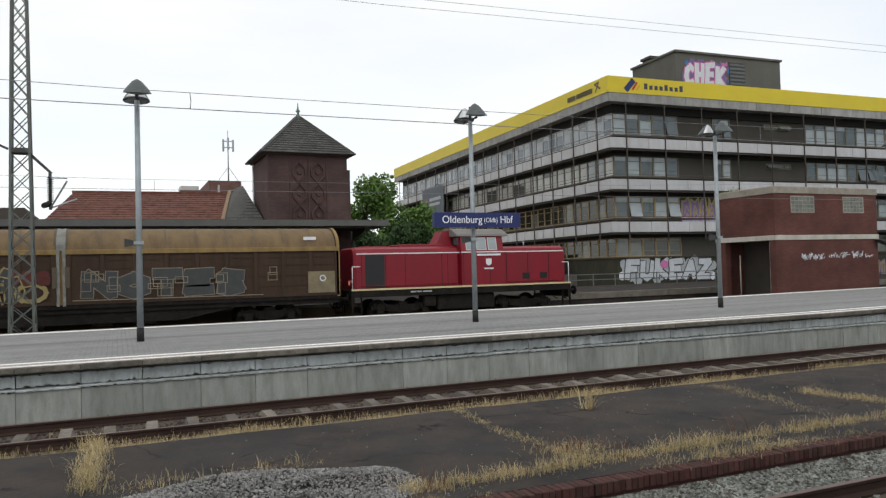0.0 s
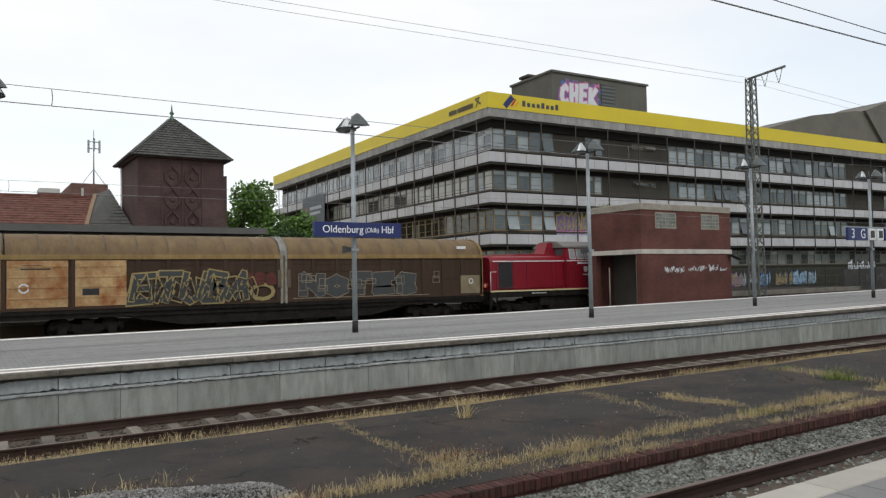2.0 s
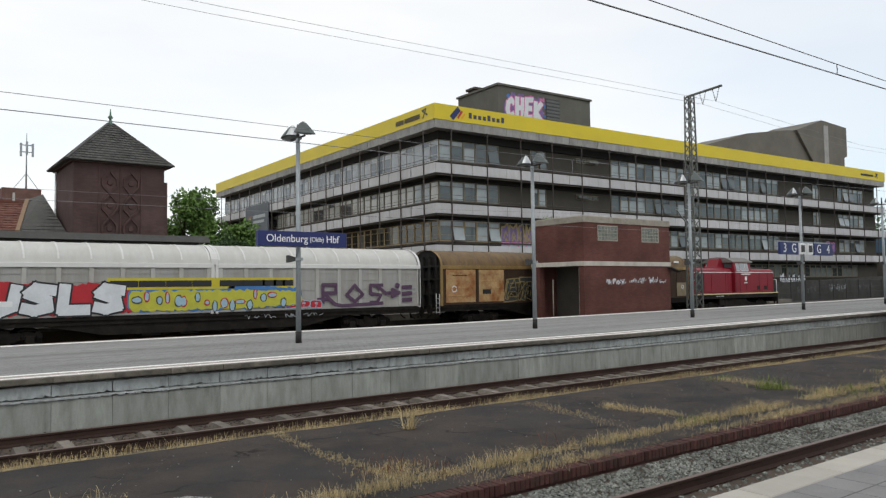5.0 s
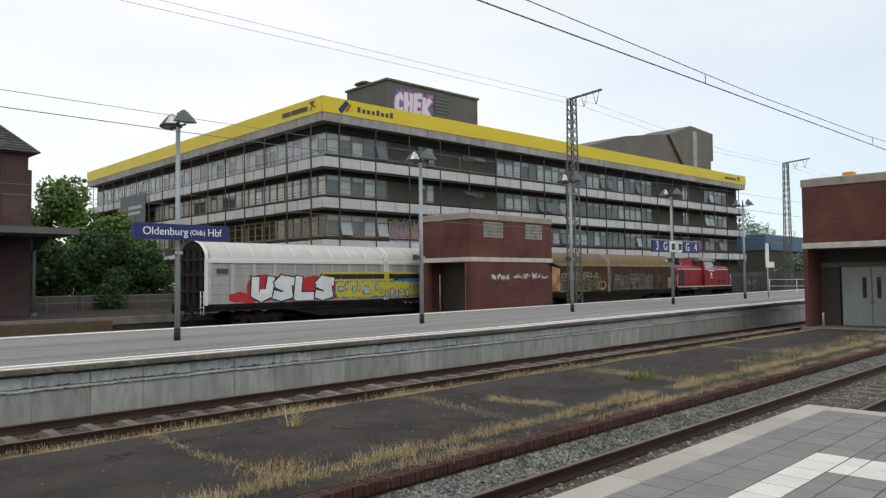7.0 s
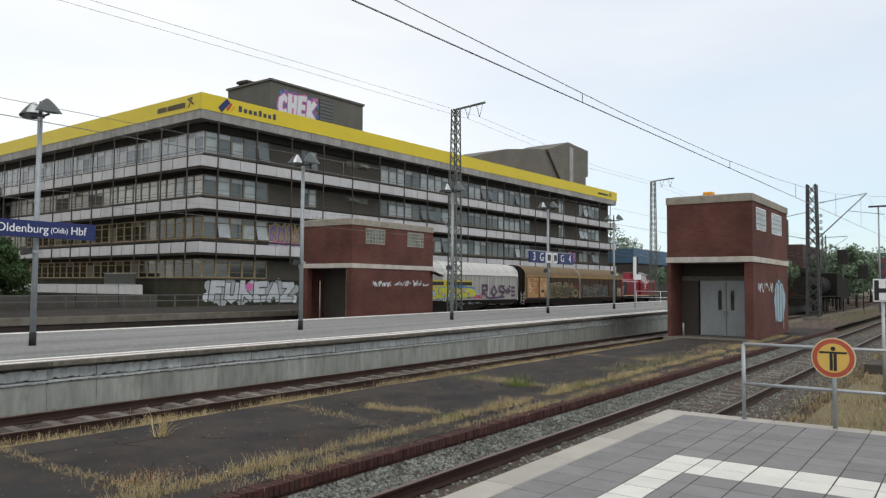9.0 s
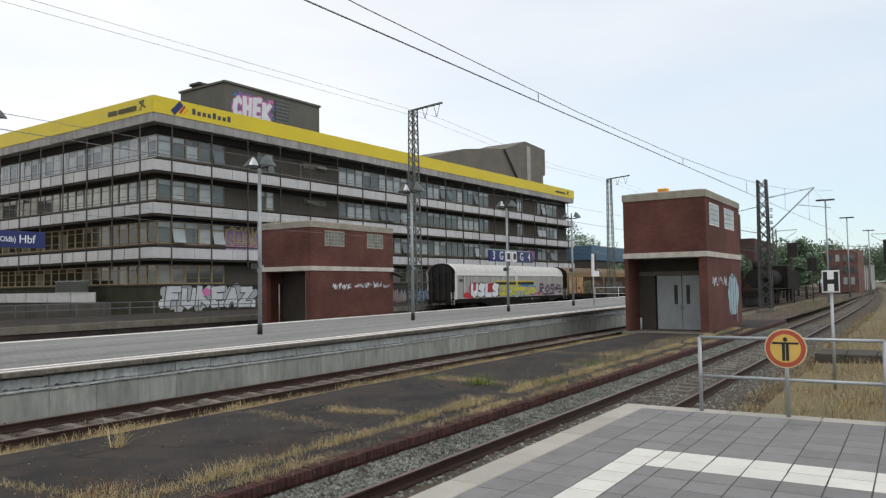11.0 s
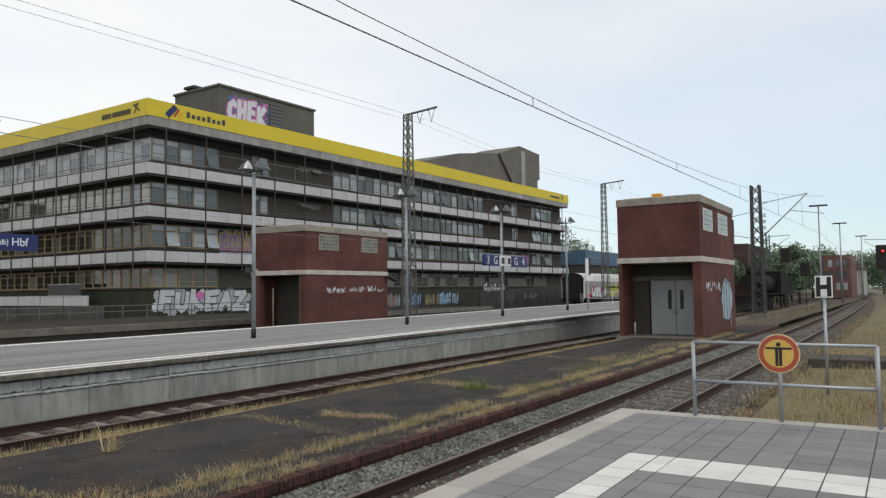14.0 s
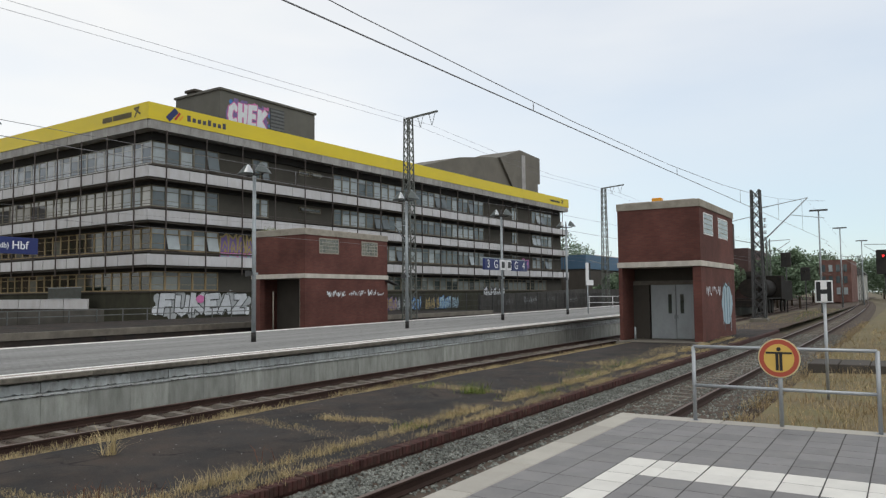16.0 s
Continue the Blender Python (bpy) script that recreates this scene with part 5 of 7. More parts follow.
def locomotive():
    root = thing("diesel_locomotive", "dark red diesel locomotive with centre cab and white waist line", "locomotive")
    fr = Build()
    fr.cbox(-5.75, 5.75, -1.42, 1.42, 1.12, 1.46, 0.02)
    fr.box(-5.75, -5.6, -1.4, 1.4, 0.75, 1.2).box(5.6, 5.75, -1.4, 1.4, 0.75, 1.2)
    part("frame", fr, under_black, root)
    part("frame_line", Build().box(-5.74, 5.74, -1.45, -1.42, 1.42, 1.5).box(-5.74, 5.74, 1.42, 1.45, 1.42, 1.5), cream, root, "cream edge line")
    t = Build()
    t.cbox(-1.5, 1.5, -1.25, 1.25, 0.42, 1.12, 0.06)
    t.cbox(-2.2, -1.6, -1.3, -0.9, 0.6, 1.1, 0.03)
    part("fuel_tank", t, under_black, root)

    def hood(x0, x1, top):
        hw = 1.2
        p = [(-hw, 1.46), (-hw, top - 0.3), (-hw + 0.08, top - 0.1), (-hw + 0.3, top), (hw - 0.3, top), (hw - 0.08, top - 0.1), (hw, top - 0.3), (hw, 1.46)]
        e = 0.12
        b = Build()
        b.loft([[(x0, y * 0.94, 1.46 + (z - 1.46) * 0.96) for y, z in p], [(x0 + e, y, z) for y, z in p], [(x1 - e, y, z) for y, z in p], [(x1, y * 0.94, 1.46 + (z - 1.46) * 0.96) for y, z in p]])
        return b

    h1 = part("hood", hood(-5.55, -0.3, 3.38), loco_red, root)
    h2 = part("hood", hood(1.95, 5.6, 3.34), loco_red, root)
    for h, xs_ in ((h1, (-5.2, -4.05, -3.1, -1.25, -0.95)), (h2, (2.2, 3.4, 4.6))):
        for x in xs_:
            part("door_seam", Build().box(x, x + 0.025, -1.212, -1.2, 1.55, 3.05), black_paint, h)
        xa, xb = (-5.42, -0.3) if h is h1 else (1.95, 5.48)
        part("waist_line", Build().box(xa, xb, -1.222, -1.2, 3.05, 3.1).box(xa, xb, 1.2, 1.222, 3.05, 3.1), white_paint, h, "white waist line")
        part("handrail", Build().tube((xa + 0.2, -1.27, 1.62), (xb - 0.2, -1.27, 1.62), 0.018, 0.018, 6), loco_red, h)
    # thin black sheet on the closed hood, painted shade of an open compartment
    op = Build().box(-5.02, -4.1, -1.215, -1.19, 1.55, 3.02)
    part("open_compartment", op, paint_black, h1, "open dark compartment")
    part("roof_hatch", Build().cbox(-3.2, -1.0, -0.75, 0.75, 3.36, 3.5, 0.03).cbox(-5.0, -3.6, -0.7, 0.7, 3.36, 3.43, 0.02), loco_red, h1)
    part("louvre", Build().box(3.1, 3.5, -1.216, -1.19, 1.72, 2.02).box(4.1, 4.5, -1.216, -1.19, 1.72, 2.02), black_paint, h2)
    part("horn", Build().tube((4.0, 0.2, 3.34), (4.0, 0.2, 3.62), 0.03, 0.05, 8), steel_grey, h2)
    # exhaust box leaning on the cab
    b = Build()
    b.loft([[(-1.25, -0.5, 3.38), (-0.35, -0.5, 3.38), (-0.35, 0.5, 3.38), (-1.25, 0.5, 3.38)], [(-0.85, -0.42, 4.14), (-0.33, -0.42, 4.18), (-0.33, 0.42, 4.18), (-0.85, 0.42, 4.14)]])
    part("exhaust_box", b, loco_red, root)
    # cab
    p = [(-1.42, 1.46), (-1.42, 3.08), (-1.25, 3.9), (1.25, 3.9), (1.42, 3.08), (1.42, 1.46)]
    b = Build()
    b.loft([[(x, y, z) for y, z in p] for x in (-0.3, 1.95)])
    cab = part("cab", b, loco_red, root)
    r = [(-1.36, 3.84), (-1.3, 3.94), (-0.7, 4.2), (0, 4.26), (0.7, 4.2), (1.3, 3.94), (1.36, 3.84)]
    b = Build()
    b.loft([[(x, y, z) for y, z in r] for x in (-0.5, -0.42, 2.15, 2.25)])
    part("roof", b, loco_roof, cab)
    for s in (-1, 1):
        for x0, x1 in ((-0.05, 0.42), (0.5, 1.05), (1.12, 1.62)):
            f, g = Build(), Build()
            qa = [(x0, 3.16), (x1, 3.16), (x1, 3.78), (x0, 3.78)]
            def out(z, d):
                return s * (1.42 - (z - 3.08) * 0.2073 + d)
            f.face([(x, out(z, 0.006), z) for x, z in (qa if s < 0 else qa[::-1])])
            part("window_frame", f, frame_pale, cab)
            qb = [(x0 + 0.045, 3.205), (x1 - 0.045, 3.205), (x1 - 0.045, 3.735), (x0 + 0.045, 3.735)]
            g.face([(x, out(z, 0.012), z) for x, z in (qb if s < 0 else qb[::-1])])
            part("pane", g, glass_dark, cab)
    for x, s in ((-0.31, -1), (1.96, 1)):
        for y0, y1 in ((-1.1, -0.35), (0.35, 1.1)):
            part("pane", Build().box(x - 0.01, x + 0.01, y0, y1, 3.42, 3.8), glass_dark, cab)
    for x in (-0.22, 0.32, 1.2):
        part("door_seam", Build().box(x, x + 0.02, -1.432, -1.42, 1.5, 3.05), black_paint, cab)
    part("waist_line", Build().box(-0.3, 1.95, -1.44, -1.42, 3.05, 3.1), white_paint, cab)
    # small white company mark: a bar and a shield
    b = Build()
    stroke(b, [(0.55, 2.94), (1.75, 2.94)], 0.09, -1.436)
    b.face([(x, -1.436, z) for x, z in reversed([(0.98, 2.75), (1.28, 2.75), (1.28, 2.5), (1.13, 2.4), (0.98, 2.5)][::1])])
    stroke(b, [(0.9, 2.28), (1.36, 2.28)], 0.07, -1.436)
    part("company_mark", b, white_paint, cab)
    b = Build()
    for x in (-2.9, -2.6, -2.3, -2.1):
        stroke(b, [(x, 1.3), (x + 0.2, 1.3)], 0.07, -1.432)
    part("lettering", b, paint_palegrey, root)
    for s in (-1, 1):
        lamp = Build()
        for y in (-0.85, 0.85):
            lamp.tube((s * 5.5, y, 1.78), (s * 5.68, y, 1.78), 0.13, 0.14, 14)
        part("headlight", lamp, loco_red, root)
        lens = Build()
        for y in (-0.85, 0.85):
            lens.tube((s * 5.68, y, 1.78), (s * 5.69, y, 1.78), 0.11, 0.11, 14)
        part("lens", lens, glow("tail_lamp" if s < 0 else "head_lamp", (1.0, 0.35, 0.2) if s < 0 else (1.0, 0.95, 0.85), 0.25 if s < 0 else 0.5), root)
        rails = Build()
        for y in (-1.36, 1.36):
            rails.tube((s * 5.68, y, 1.46), (s * 5.68, y, 2.5), 0.02, 0.02, 6)
            rails.tube((s * 5.68, y, 2.5), (s * 5.3, y, 2.5), 0.02, 0.02, 6)
        part("grab_rail", rails, white_paint, root)
        steps = Build()
        for y in (-1.42, 1.3):
            steps.box(s * 5.5 - 0.22, s * 5.5 + 0.22, y, y + 0.12, 0.35, 0.39).box(s * 5.5 - 0.22, s * 5.5 + 0.22, y, y + 0.12, 0.72, 0.76)
            steps.box(s * 5.5 - 0.24, s * 5.5 - 0.2, y, y + 0.12, 0.33, 1.15).box(s * 5.5 + 0.2, s * 5.5 + 0.24, y, y + 0.12, 0.33, 1.15)
        part("steps", steps, under_black, root)
        buffers(root, s * 5.75, s)
        bogie(root, s * 3.2, 2.2, 0.475)
    return root


loco = locomotive()
TRAIN += [(brown, 0.0), (white, -23.4), (loco, 17.25)]


# ---- lift houses ----
def lift_house(x0, x1, y0, y1, zb, zt, band_z, door_w, label, open_from, open_to, thin=0.36):
    root = thing("lift_house", label, "brick hut")
    w = 0.36
    for q in ((x0, x1, y0, y0 + w, zb, band_z), (x0 + thin, x1, y1 - thin, y1, zb, band_z), (x1 - w, x1, y0 + w, y1 - thin, zb, band_z),
              (x0, x0 + thin, open_to, y1, zb, band_z), (x0, x1, y0, y1, band_z + 0.24, zt - 0.36)):
        part("wall", Build().box(*q), brick_red, root)
    part("band", Build().cbox(x0 - 0.05, x1 + 0.05, y0 - 0.05, y1 + 0.05, band_z, band_z + 0.24, 0.015), band_concrete, root, "pale concrete band")
    part("cap", Build().cbox(x0 - 0.04, x1 + 0.04, y0 - 0.04, y1 + 0.04, zt - 0.36, zt - 0.03, 0.02).cbox(x0 + 0.2, x1 - 0.2, y0 + 0.2, y1 - 0.2, zt - 0.05, zt + 0.02, 0.02), cap_concrete, root, "weathered concrete cap")
    part("floor_slab", Build().box(x0 - 0.6, x1, y0, y1, zb - 0.3, zb + 0.02), concrete_dark, root)
    return root


def block_window(root, x0, x1, z0, z1, y, nx, nz, frame_m):
    w = part("window", Build().box(x0, x1, y - 0.012, y + 0.03, z0, z0 + 0.05).box(x0, x1, y - 0.012, y + 0.03, z1 - 0.05, z1).box(x0, x0 + 0.05, y - 0.012, y + 0.03, z0 + 0.05, z1 - 0.05).box(x1 - 0.05, x1, y - 0.012, y + 0.03, z0 + 0.05, z1 - 0.05), frame_m, root)
    dx, dz = (x1 - x0 - 0.1) / nx, (z1 - z0 - 0.1) / nz
    me = Build().cbox(0.012, dx - 0.012, -0.03, 0.0, 0.012, dz - 0.012, 0.008).mesh("glass_block", glass_block)
    for i in range(nx):
        for k in range(nz):
            part("glass_block", me, glass_block, w, m=pose(x0 + 0.05 + i * dx, y + 0.02, z0 + 0.05 + k * dz))
    part("mortar", Build().box(x0 + 0.05, x1 - 0.05, y - 0.004, y + 0.02, z0 + 0.05, z1 - 0.05), cap_concrete, w)


h1 = lift_house(29.64, 37.0, 27.0, 30.9, 0.14, 5.98, 3.3, 2.6, "red brick lift house with concrete bands and open dark doorway", 27.42, 30.3)
part("recess", Build().box(31.2, 31.3, 27.36, 30.54, 0.16, 3.3), slab_dark, h1)
part("door", Build().cbox(30.6, 30.68, 27.45, 28.1, 0.16, 2.6, 0.01), door_grey, h1, "half open grey door")
part("door_jamb", Build().box(29.72, 29.86, 27.36, 27.46, 0.16, 3.3), cap_concrete, h1)
part("downpipe", Build().tube((29.95, 29.6, 0.16), (29.95, 29.6, 2.6), 0.035, 0.035, 8), cap_concrete, h1)
block_window(h1, 30.75, 32.4, 4.65, 5.5, 27.0, 6, 4, cap_concrete)
block_window(h1, 34.45, 36.0, 4.65, 5.5, 27.0, 6, 4, cap_concrete)
scribble("spray_tag", h1, 31.4, 33.0, 2.45, 0.36, 26.985, paint_white, 41, lw=0.045)
scribble("spray_tag", h1, 31.5, 33.1, 2.42, 0.3, 26.98, paint_white, 42, lw=0.03)
scribble("spray_tag", h1, 33.3, 36.4, 2.5, 0.36, 26.985, paint_white, 44, lw=0.045)
scribble("spray_tag", h1, 33.4, 36.6, 2.5, 0.3, 26.98, paint_white, 47, lw=0.03)
part("lamp_hood", Build().loft([[(36.7, 26.6, 3.2), (37.6, 26.6, 2.95), (37.6, 27.0, 2.95), (36.7, 27.0, 3.2)], [(36.7, 26.6, 3.25), (37.6, 26.6, 3.0), (37.6, 27.0, 3.0), (36.7, 27.0, 3.25)]]), steel_dark, h1)

h2 = lift_house(34.0, 41.4, 7.72, 11.46, 0.12, 6.52, 3.5, 2.6, "red brick lift house with grey double doors on the asphalt", 8.08, 11.3, 0.16)
part("recess", Build().box(35.9, 36.0, 8.08, 11.3, 0.14, 3.5), slab_dark, h2)
part("lintel", Build().box(35.65, 35.9, 8.08, 11.3, 2.7, 2.9), concrete_dark, h2)
part("recess_wall", Build().box(35.6, 35.9, 10.53, 11.3, 0.14, 2.7), slab_dark, h2)
for y0, y1 in ((8.1, 9.28), (9.3, 10.47)):
    d = part("door", Build().cbox(35.7, 35.8, y0, y1, 0.16, 2.7, 0.01), door_grey, h2, "grey painted steel door leaf")
    yc = 9.29 + (-0.28 if y0 < 9 else 0.28)
    part("door_slot", Build().box(35.685, 35.7, yc - 0.08, yc + 0.08, 1.35, 2.25), glass_plain, d)
    part("door_handle", Build().bar((35.68, 9.29 + (-0.07 if y0 < 9 else 0.07), 1.1), (35.68, 9.29 + (-0.07 if y0 < 9 else 0.07), 1.28), 0.025), steel_dark, d)
part("bollard", Build().tube((34.5, 10.9, 0.12), (34.5, 10.9, 0.75), 0.05, 0.05, 8), steel_grey, h2)
part("roof_beacon", Build().cbox(34.6, 35.0, 9.55, 10.0, 6.52, 6.74, 0.03), orange_paint, h2, "small orange box on the roof")
block_window(h2, 34.7, 36.6, 4.95, 5.95, 7.72, 3, 4, white_paint)
block_window(h2, 37.8, 40.0, 4.95, 5.95, 7.72, 3, 4, white_paint)
# plain dark box high on the far end, of no known use
part("drain_hopper", Build().box(41.4, 41.7, 7.7, 8.0, 4.6, 5.9), steel_dark, h2)
scribble("spray_tag", h2, 34.9, 37.9, 2.4, 0.42, 7.705, paint_white, 51, lw=0.07)
bt = Build()
rg = random.Random(6)
bt.face([(px, 7.70, pz) for px, pz in reversed(blob(39.3, 1.75, 1.25, 1.05, rg, 18, 0.1))])
for k in range(7):
    x = 38.3 + k * 0.3
    stroke(bt, [(x, 2.5), (x + 0.05, 0.6 + rg.uniform(-0.25, 0.3))], 0.12, 7.698, 1 + k % 2)
stroke(bt, [(38.1, 2.3), (38.6, 2.75), (39.2, 2.55), (39.8, 2.8), (40.4, 2.2)], 0.1, 7.694, 2)
part("spray_figure", bt, [paint_sky, paint_palegrey, paint_slate], h2)


# ---- platform lamps and signs ----
def platform_lamp():
    root = thing("platform_lamp", "grey steel platform lamp post with two hooded lights", "lamp post", "lamps along the island platform")
    part("pole", Build().tube((0, 0, 0.32), (0, 0, 5.7), 0.075, 0.06, 14).tube((0, 0, 2.3), (0, 0, 2.36), 0.082, 0.082, 14), steel_grey, root)
    part("pole_foot", Build().tube((0, 0, 0), (0, 0, 0.32), 0.085, 0.085, 14), black_paint, root, "black foot of the pole")
    part("arm", Build().tube((0, -0.42, 5.72), (0, 0.42, 5.72), 0.03, 0.03, 8).tube((0, 0, 5.65), (0, 0, 6.1), 0.05, 0.03, 10), steel_dark, root)
    for s in (-1, 1):
        c = Vector((0, s * 0.42, 5.78))
        b, g = Build(), Build()
        n = 18
        rings = []
        for r, z in ((0.31, 0.0), (0.305, 0.025), (0.22, 0.15), (0.11, 0.29), (0.03, 0.345), (0.012, 0.35)):
            lean = -s * 0.10 * z / 0.36                 # the crest leans towards the pole
            rings.append([c + Vector((r * math.cos(6.28318 * k / n), lean + 0.78 * r * math.sin(6.28318 * k / n), z - s * 0.12 * r * math.sin(6.28318 * k / n))) for k in range(n)])
        b.loft(rings, True, False)
        for k in range(len(b.m)):                       # the side towards the pole is coloured pale, as if reflecting sky
            if n <= k < 4 * n and -s * math.sin(6.28318 * (k % n + 0.5) / n) > 0.62:
                b.m[k] = 1
        part("lamp_hood", b, [lamp_shell, lamp_sky_sheen], root)
        rings = [[c + Vector((r * math.cos(6.28318 * k / n), 0.78 * r * math.sin(6.28318 * k / n), z - s * 0.12 * r * math.sin(6.28318 * k / n))) for k in range(n)] for r, z in ((0.12, -0.03), (0.26, -0.004))]
        g.loft(rings, True, True)
        part("lens", g, lamp_lens, root)
    return root


lamp = platform_lamp()
LAMP_X = [0.5, 9.27, 18.3, 27.5, 36.75, 46.0]
lamp.matrix_basis = pose(LAMP_X[0], 19.0, rise(LAMP_X[0]))
for x in LAMP_X[1:]:
    copy_thing(lamp, pose(x, 19.0, rise(x)))

sg = thing("station_sign", "dark blue station name board with white lettering on a lamp post", "station sign")
part("board", Build().cbox(7.98, 10.66, 18.74, 18.9, 3.46, 3.87, 0.008), sign_blue, sg)
part("bracket", Build().box(9.18, 9.36, 18.88, 19.0, 3.5, 3.8), steel_grey, sg)
stand = Matrix(((1, 0, 0, 0), (0, 0, -1, 0), (0, 1, 0, 0), (0, 0, 0, 1)))
words("Oldenburg", 0.29, sign_white, sg, pose(8.82, 18.736, 3.665) @ stand, width=1.22)
words("(Oldb)", 0.19, sign_white, sg, pose(9.71, 18.736, 3.655) @ stand, width=0.42)
words("Hbf", 0.29, sign_white, sg, pose(10.2, 18.736, 3.665) @ stand, width=0.4)
for x in LAMP_X:
    z = rise(x) + 2.32
    root = thing("loudspeaker", "small grey loudspeaker fixed to a lamp post", "loudspeaker", "loudspeakers on the lamp posts", m=pose(x, 19.0, z))
    b = Build()
    b.loft([[(-0.1, s, t) for s, t in ((-0.05, -0.05), (0.05, -0.05), (0.05, 0.05), (-0.05, 0.05))], [(-0.32, s, t) for s, t in ((-0.1, -0.1), (0.1, -0.1), (0.1, 0.1), (-0.1, 0.1))]])
    part("horn", b, steel_dark, root)
    part("clamp", Build().box(-0.12, 0.1, -0.1, 0.1, -0.04, 0.04), steel_grey, root)

zg = rise(36.75)
gs = thing("section_sign", "blue platform section boards with white characters around a clock box", "platform sign")
for x0, x1, chars in ((34.35, 36.05, ("3", "G")), (37.6, 39.5, ("G", "4"))):
    bd = part("board", Build().cbox(x0, x1, 18.78, 18.9, zg + 2.72, zg + 3.32, 0.01), sign_blue, gs)
    for k, c in enumerate(chars):
        words(c, 0.62, sign_white, gs, pose(x0 + (x1 - x0) * (0.25 + 0.5 * k), 18.775, zg + 3.02) @ stand)
for x0 in (36.2, 36.95):
    part("clock_box", Build().cbox(x0, x0 + 0.55, 18.78, 18.95, zg + 2.75, zg + 3.3, 0.02), white_paint, gs, "pale square box")
    part("clock_face", Build().box(x0 + 0.1, x0 + 0.45, 18.772, 18.78, zg + 2.86, zg + 3.2), paint_slate, gs)
part("bracket", Build().bar((34.3, 18.95, zg + 3.36), (39.5, 18.95, zg + 3.36), 0.06), steel_grey, gs)
ib = thing("information_board", "white and dark information board at the far platform end", "information board", m=pose(47.5, 18.2, rise(47.5)))
part("board", Build().cbox(-0.1, 0.25, -0.05, 0.05, 1.9, 3.4, 0.01).cbox(0.25, 1.1, -0.05, 0.05, 1.9, 2.25, 0.01), white_paint, ib)
part("panel", Build().cbox(0.27, 0.6, -0.045, 0.045, 2.3, 3.4, 0.01), black_paint, ib)
part("post", Build().tube((0.1, 0, 0), (0.1, 0, 1.9), 0.04, 0.04, 8), steel_grey, ib)


def railing(x, ya, yb, z, h, label, material, m=None):
    root = thing("railing", label, "railing", m=m)
    n = max(1, round(abs(yb - ya) / 2.0))
    for k in range(n + 1):
        y = ya + (yb - ya) * k / n
        part("post", Build().tube((x, y, z), (x, y, z + h), 0.023, 0.023, 10).tube((x, y, z), (x, y, z + 0.012), 0.06, 0.06, 10), material, root)
    for f in (1.0, 0.48):
        part("rail", Build().tube((x, ya, z + h * f), (x, yb, z + h * f), 0.02, 0.02, 10), material, root)
    return root


railing(9.42, 2.26, 0.31, 0.77, 0.9, "galvanised steel railing across the platform end", galvanised)
railing(9.42, 0.2, -3.8, 0.77, 0.9, "galvanised steel railing across the platform end", galvanised)
railing(61.5, 19.2, 23.4, rise(61.5), 1.0, "pale railing at the far platform end", white_paint)


def round_sign(x, y, z, r, zb, label):
    root = thing("prohibition_sign", label, "warning sign")
    n = 36
    def disc(rad, x0, x1):
        return Build().tube((x0, y, z), (x1, y, z), rad, rad, n)
    part("post", Build().tube((x + 0.03, y, zb), (x + 0.03, y, z + r * 0.6), 0.024, 0.024, 10), galvanised, root)
    part("rim", disc(r, x - 0.016, x), cream, root)
    part("ring", disc(r * 0.94, x - 0.02, x - 0.016), sign_red, root, "red ring")
    part("field", disc(r * 0.72, x - 0.024, x - 0.02), sign_yellow, root, "amber field")
    b = Build()
    xs_ = x - 0.028
    b.box(xs_, xs_ + 0.003, y - r * 0.62, y + r * 0.62, z + r * 0.22, z + r * 0.32)
    b.box(xs_, xs_ + 0.003, y - r * 0.16, y - r * 0.02, z - r * 0.62, z + r * 0.22)
    b.box(xs_, xs_ + 0.003, y + r * 0.02, y + r * 0.16, z - r * 0.62, z + r * 0.22)
    b.tube((xs_, y, z + r * 0.46), (xs_ + 0.003, y, z + r * 0.46), r * 0.11, r * 0.11, 14)
    part("symbol", b, paint_black, root, "black bar symbol")


round_sign(9.38, 1.29, 1.565, 0.225, 0.77, "round amber and red prohibition sign on the railing")
round_sign(61.4, 19.9, rise(61.5) + 0.95, 0.28, rise(61.5), "round amber prohibition sign at the far platform end")

hs = thing("stop_board", "white stop board with a black letter on a pale post", "railway sign")
part("post", Build().tube((19, 1.62, -0.2), (19, 1.62, 2.1), 0.035, 0.035, 10), galvanised, hs)
part("board", Build().cbox(18.95, 18.99, 1.44, 1.80, 2.07, 2.57, 0.004), white_paint, hs)
part("black_field", Build().box(18.944, 18.95, 1.465, 1.775, 2.1, 2.54), paint_black, hs)
b = Build().box(18.936, 18.944, 1.555, 1.685, 2.1, 2.265).box(18.936, 18.944, 1.555, 1.685, 2.365, 2.54)
part("white_gap", b, sign_white, hs)
cb = thing("cable_trough", "low dark weathered concrete cable trough in the grass", "cable trough")
for k in range(11):
    part("trough_block", Build().cbox(25.3, 27.2, -6.32 + k * 0.82, -5.52 + k * 0.82, -0.2, 0.14, 0.02), slab_dark, cb)


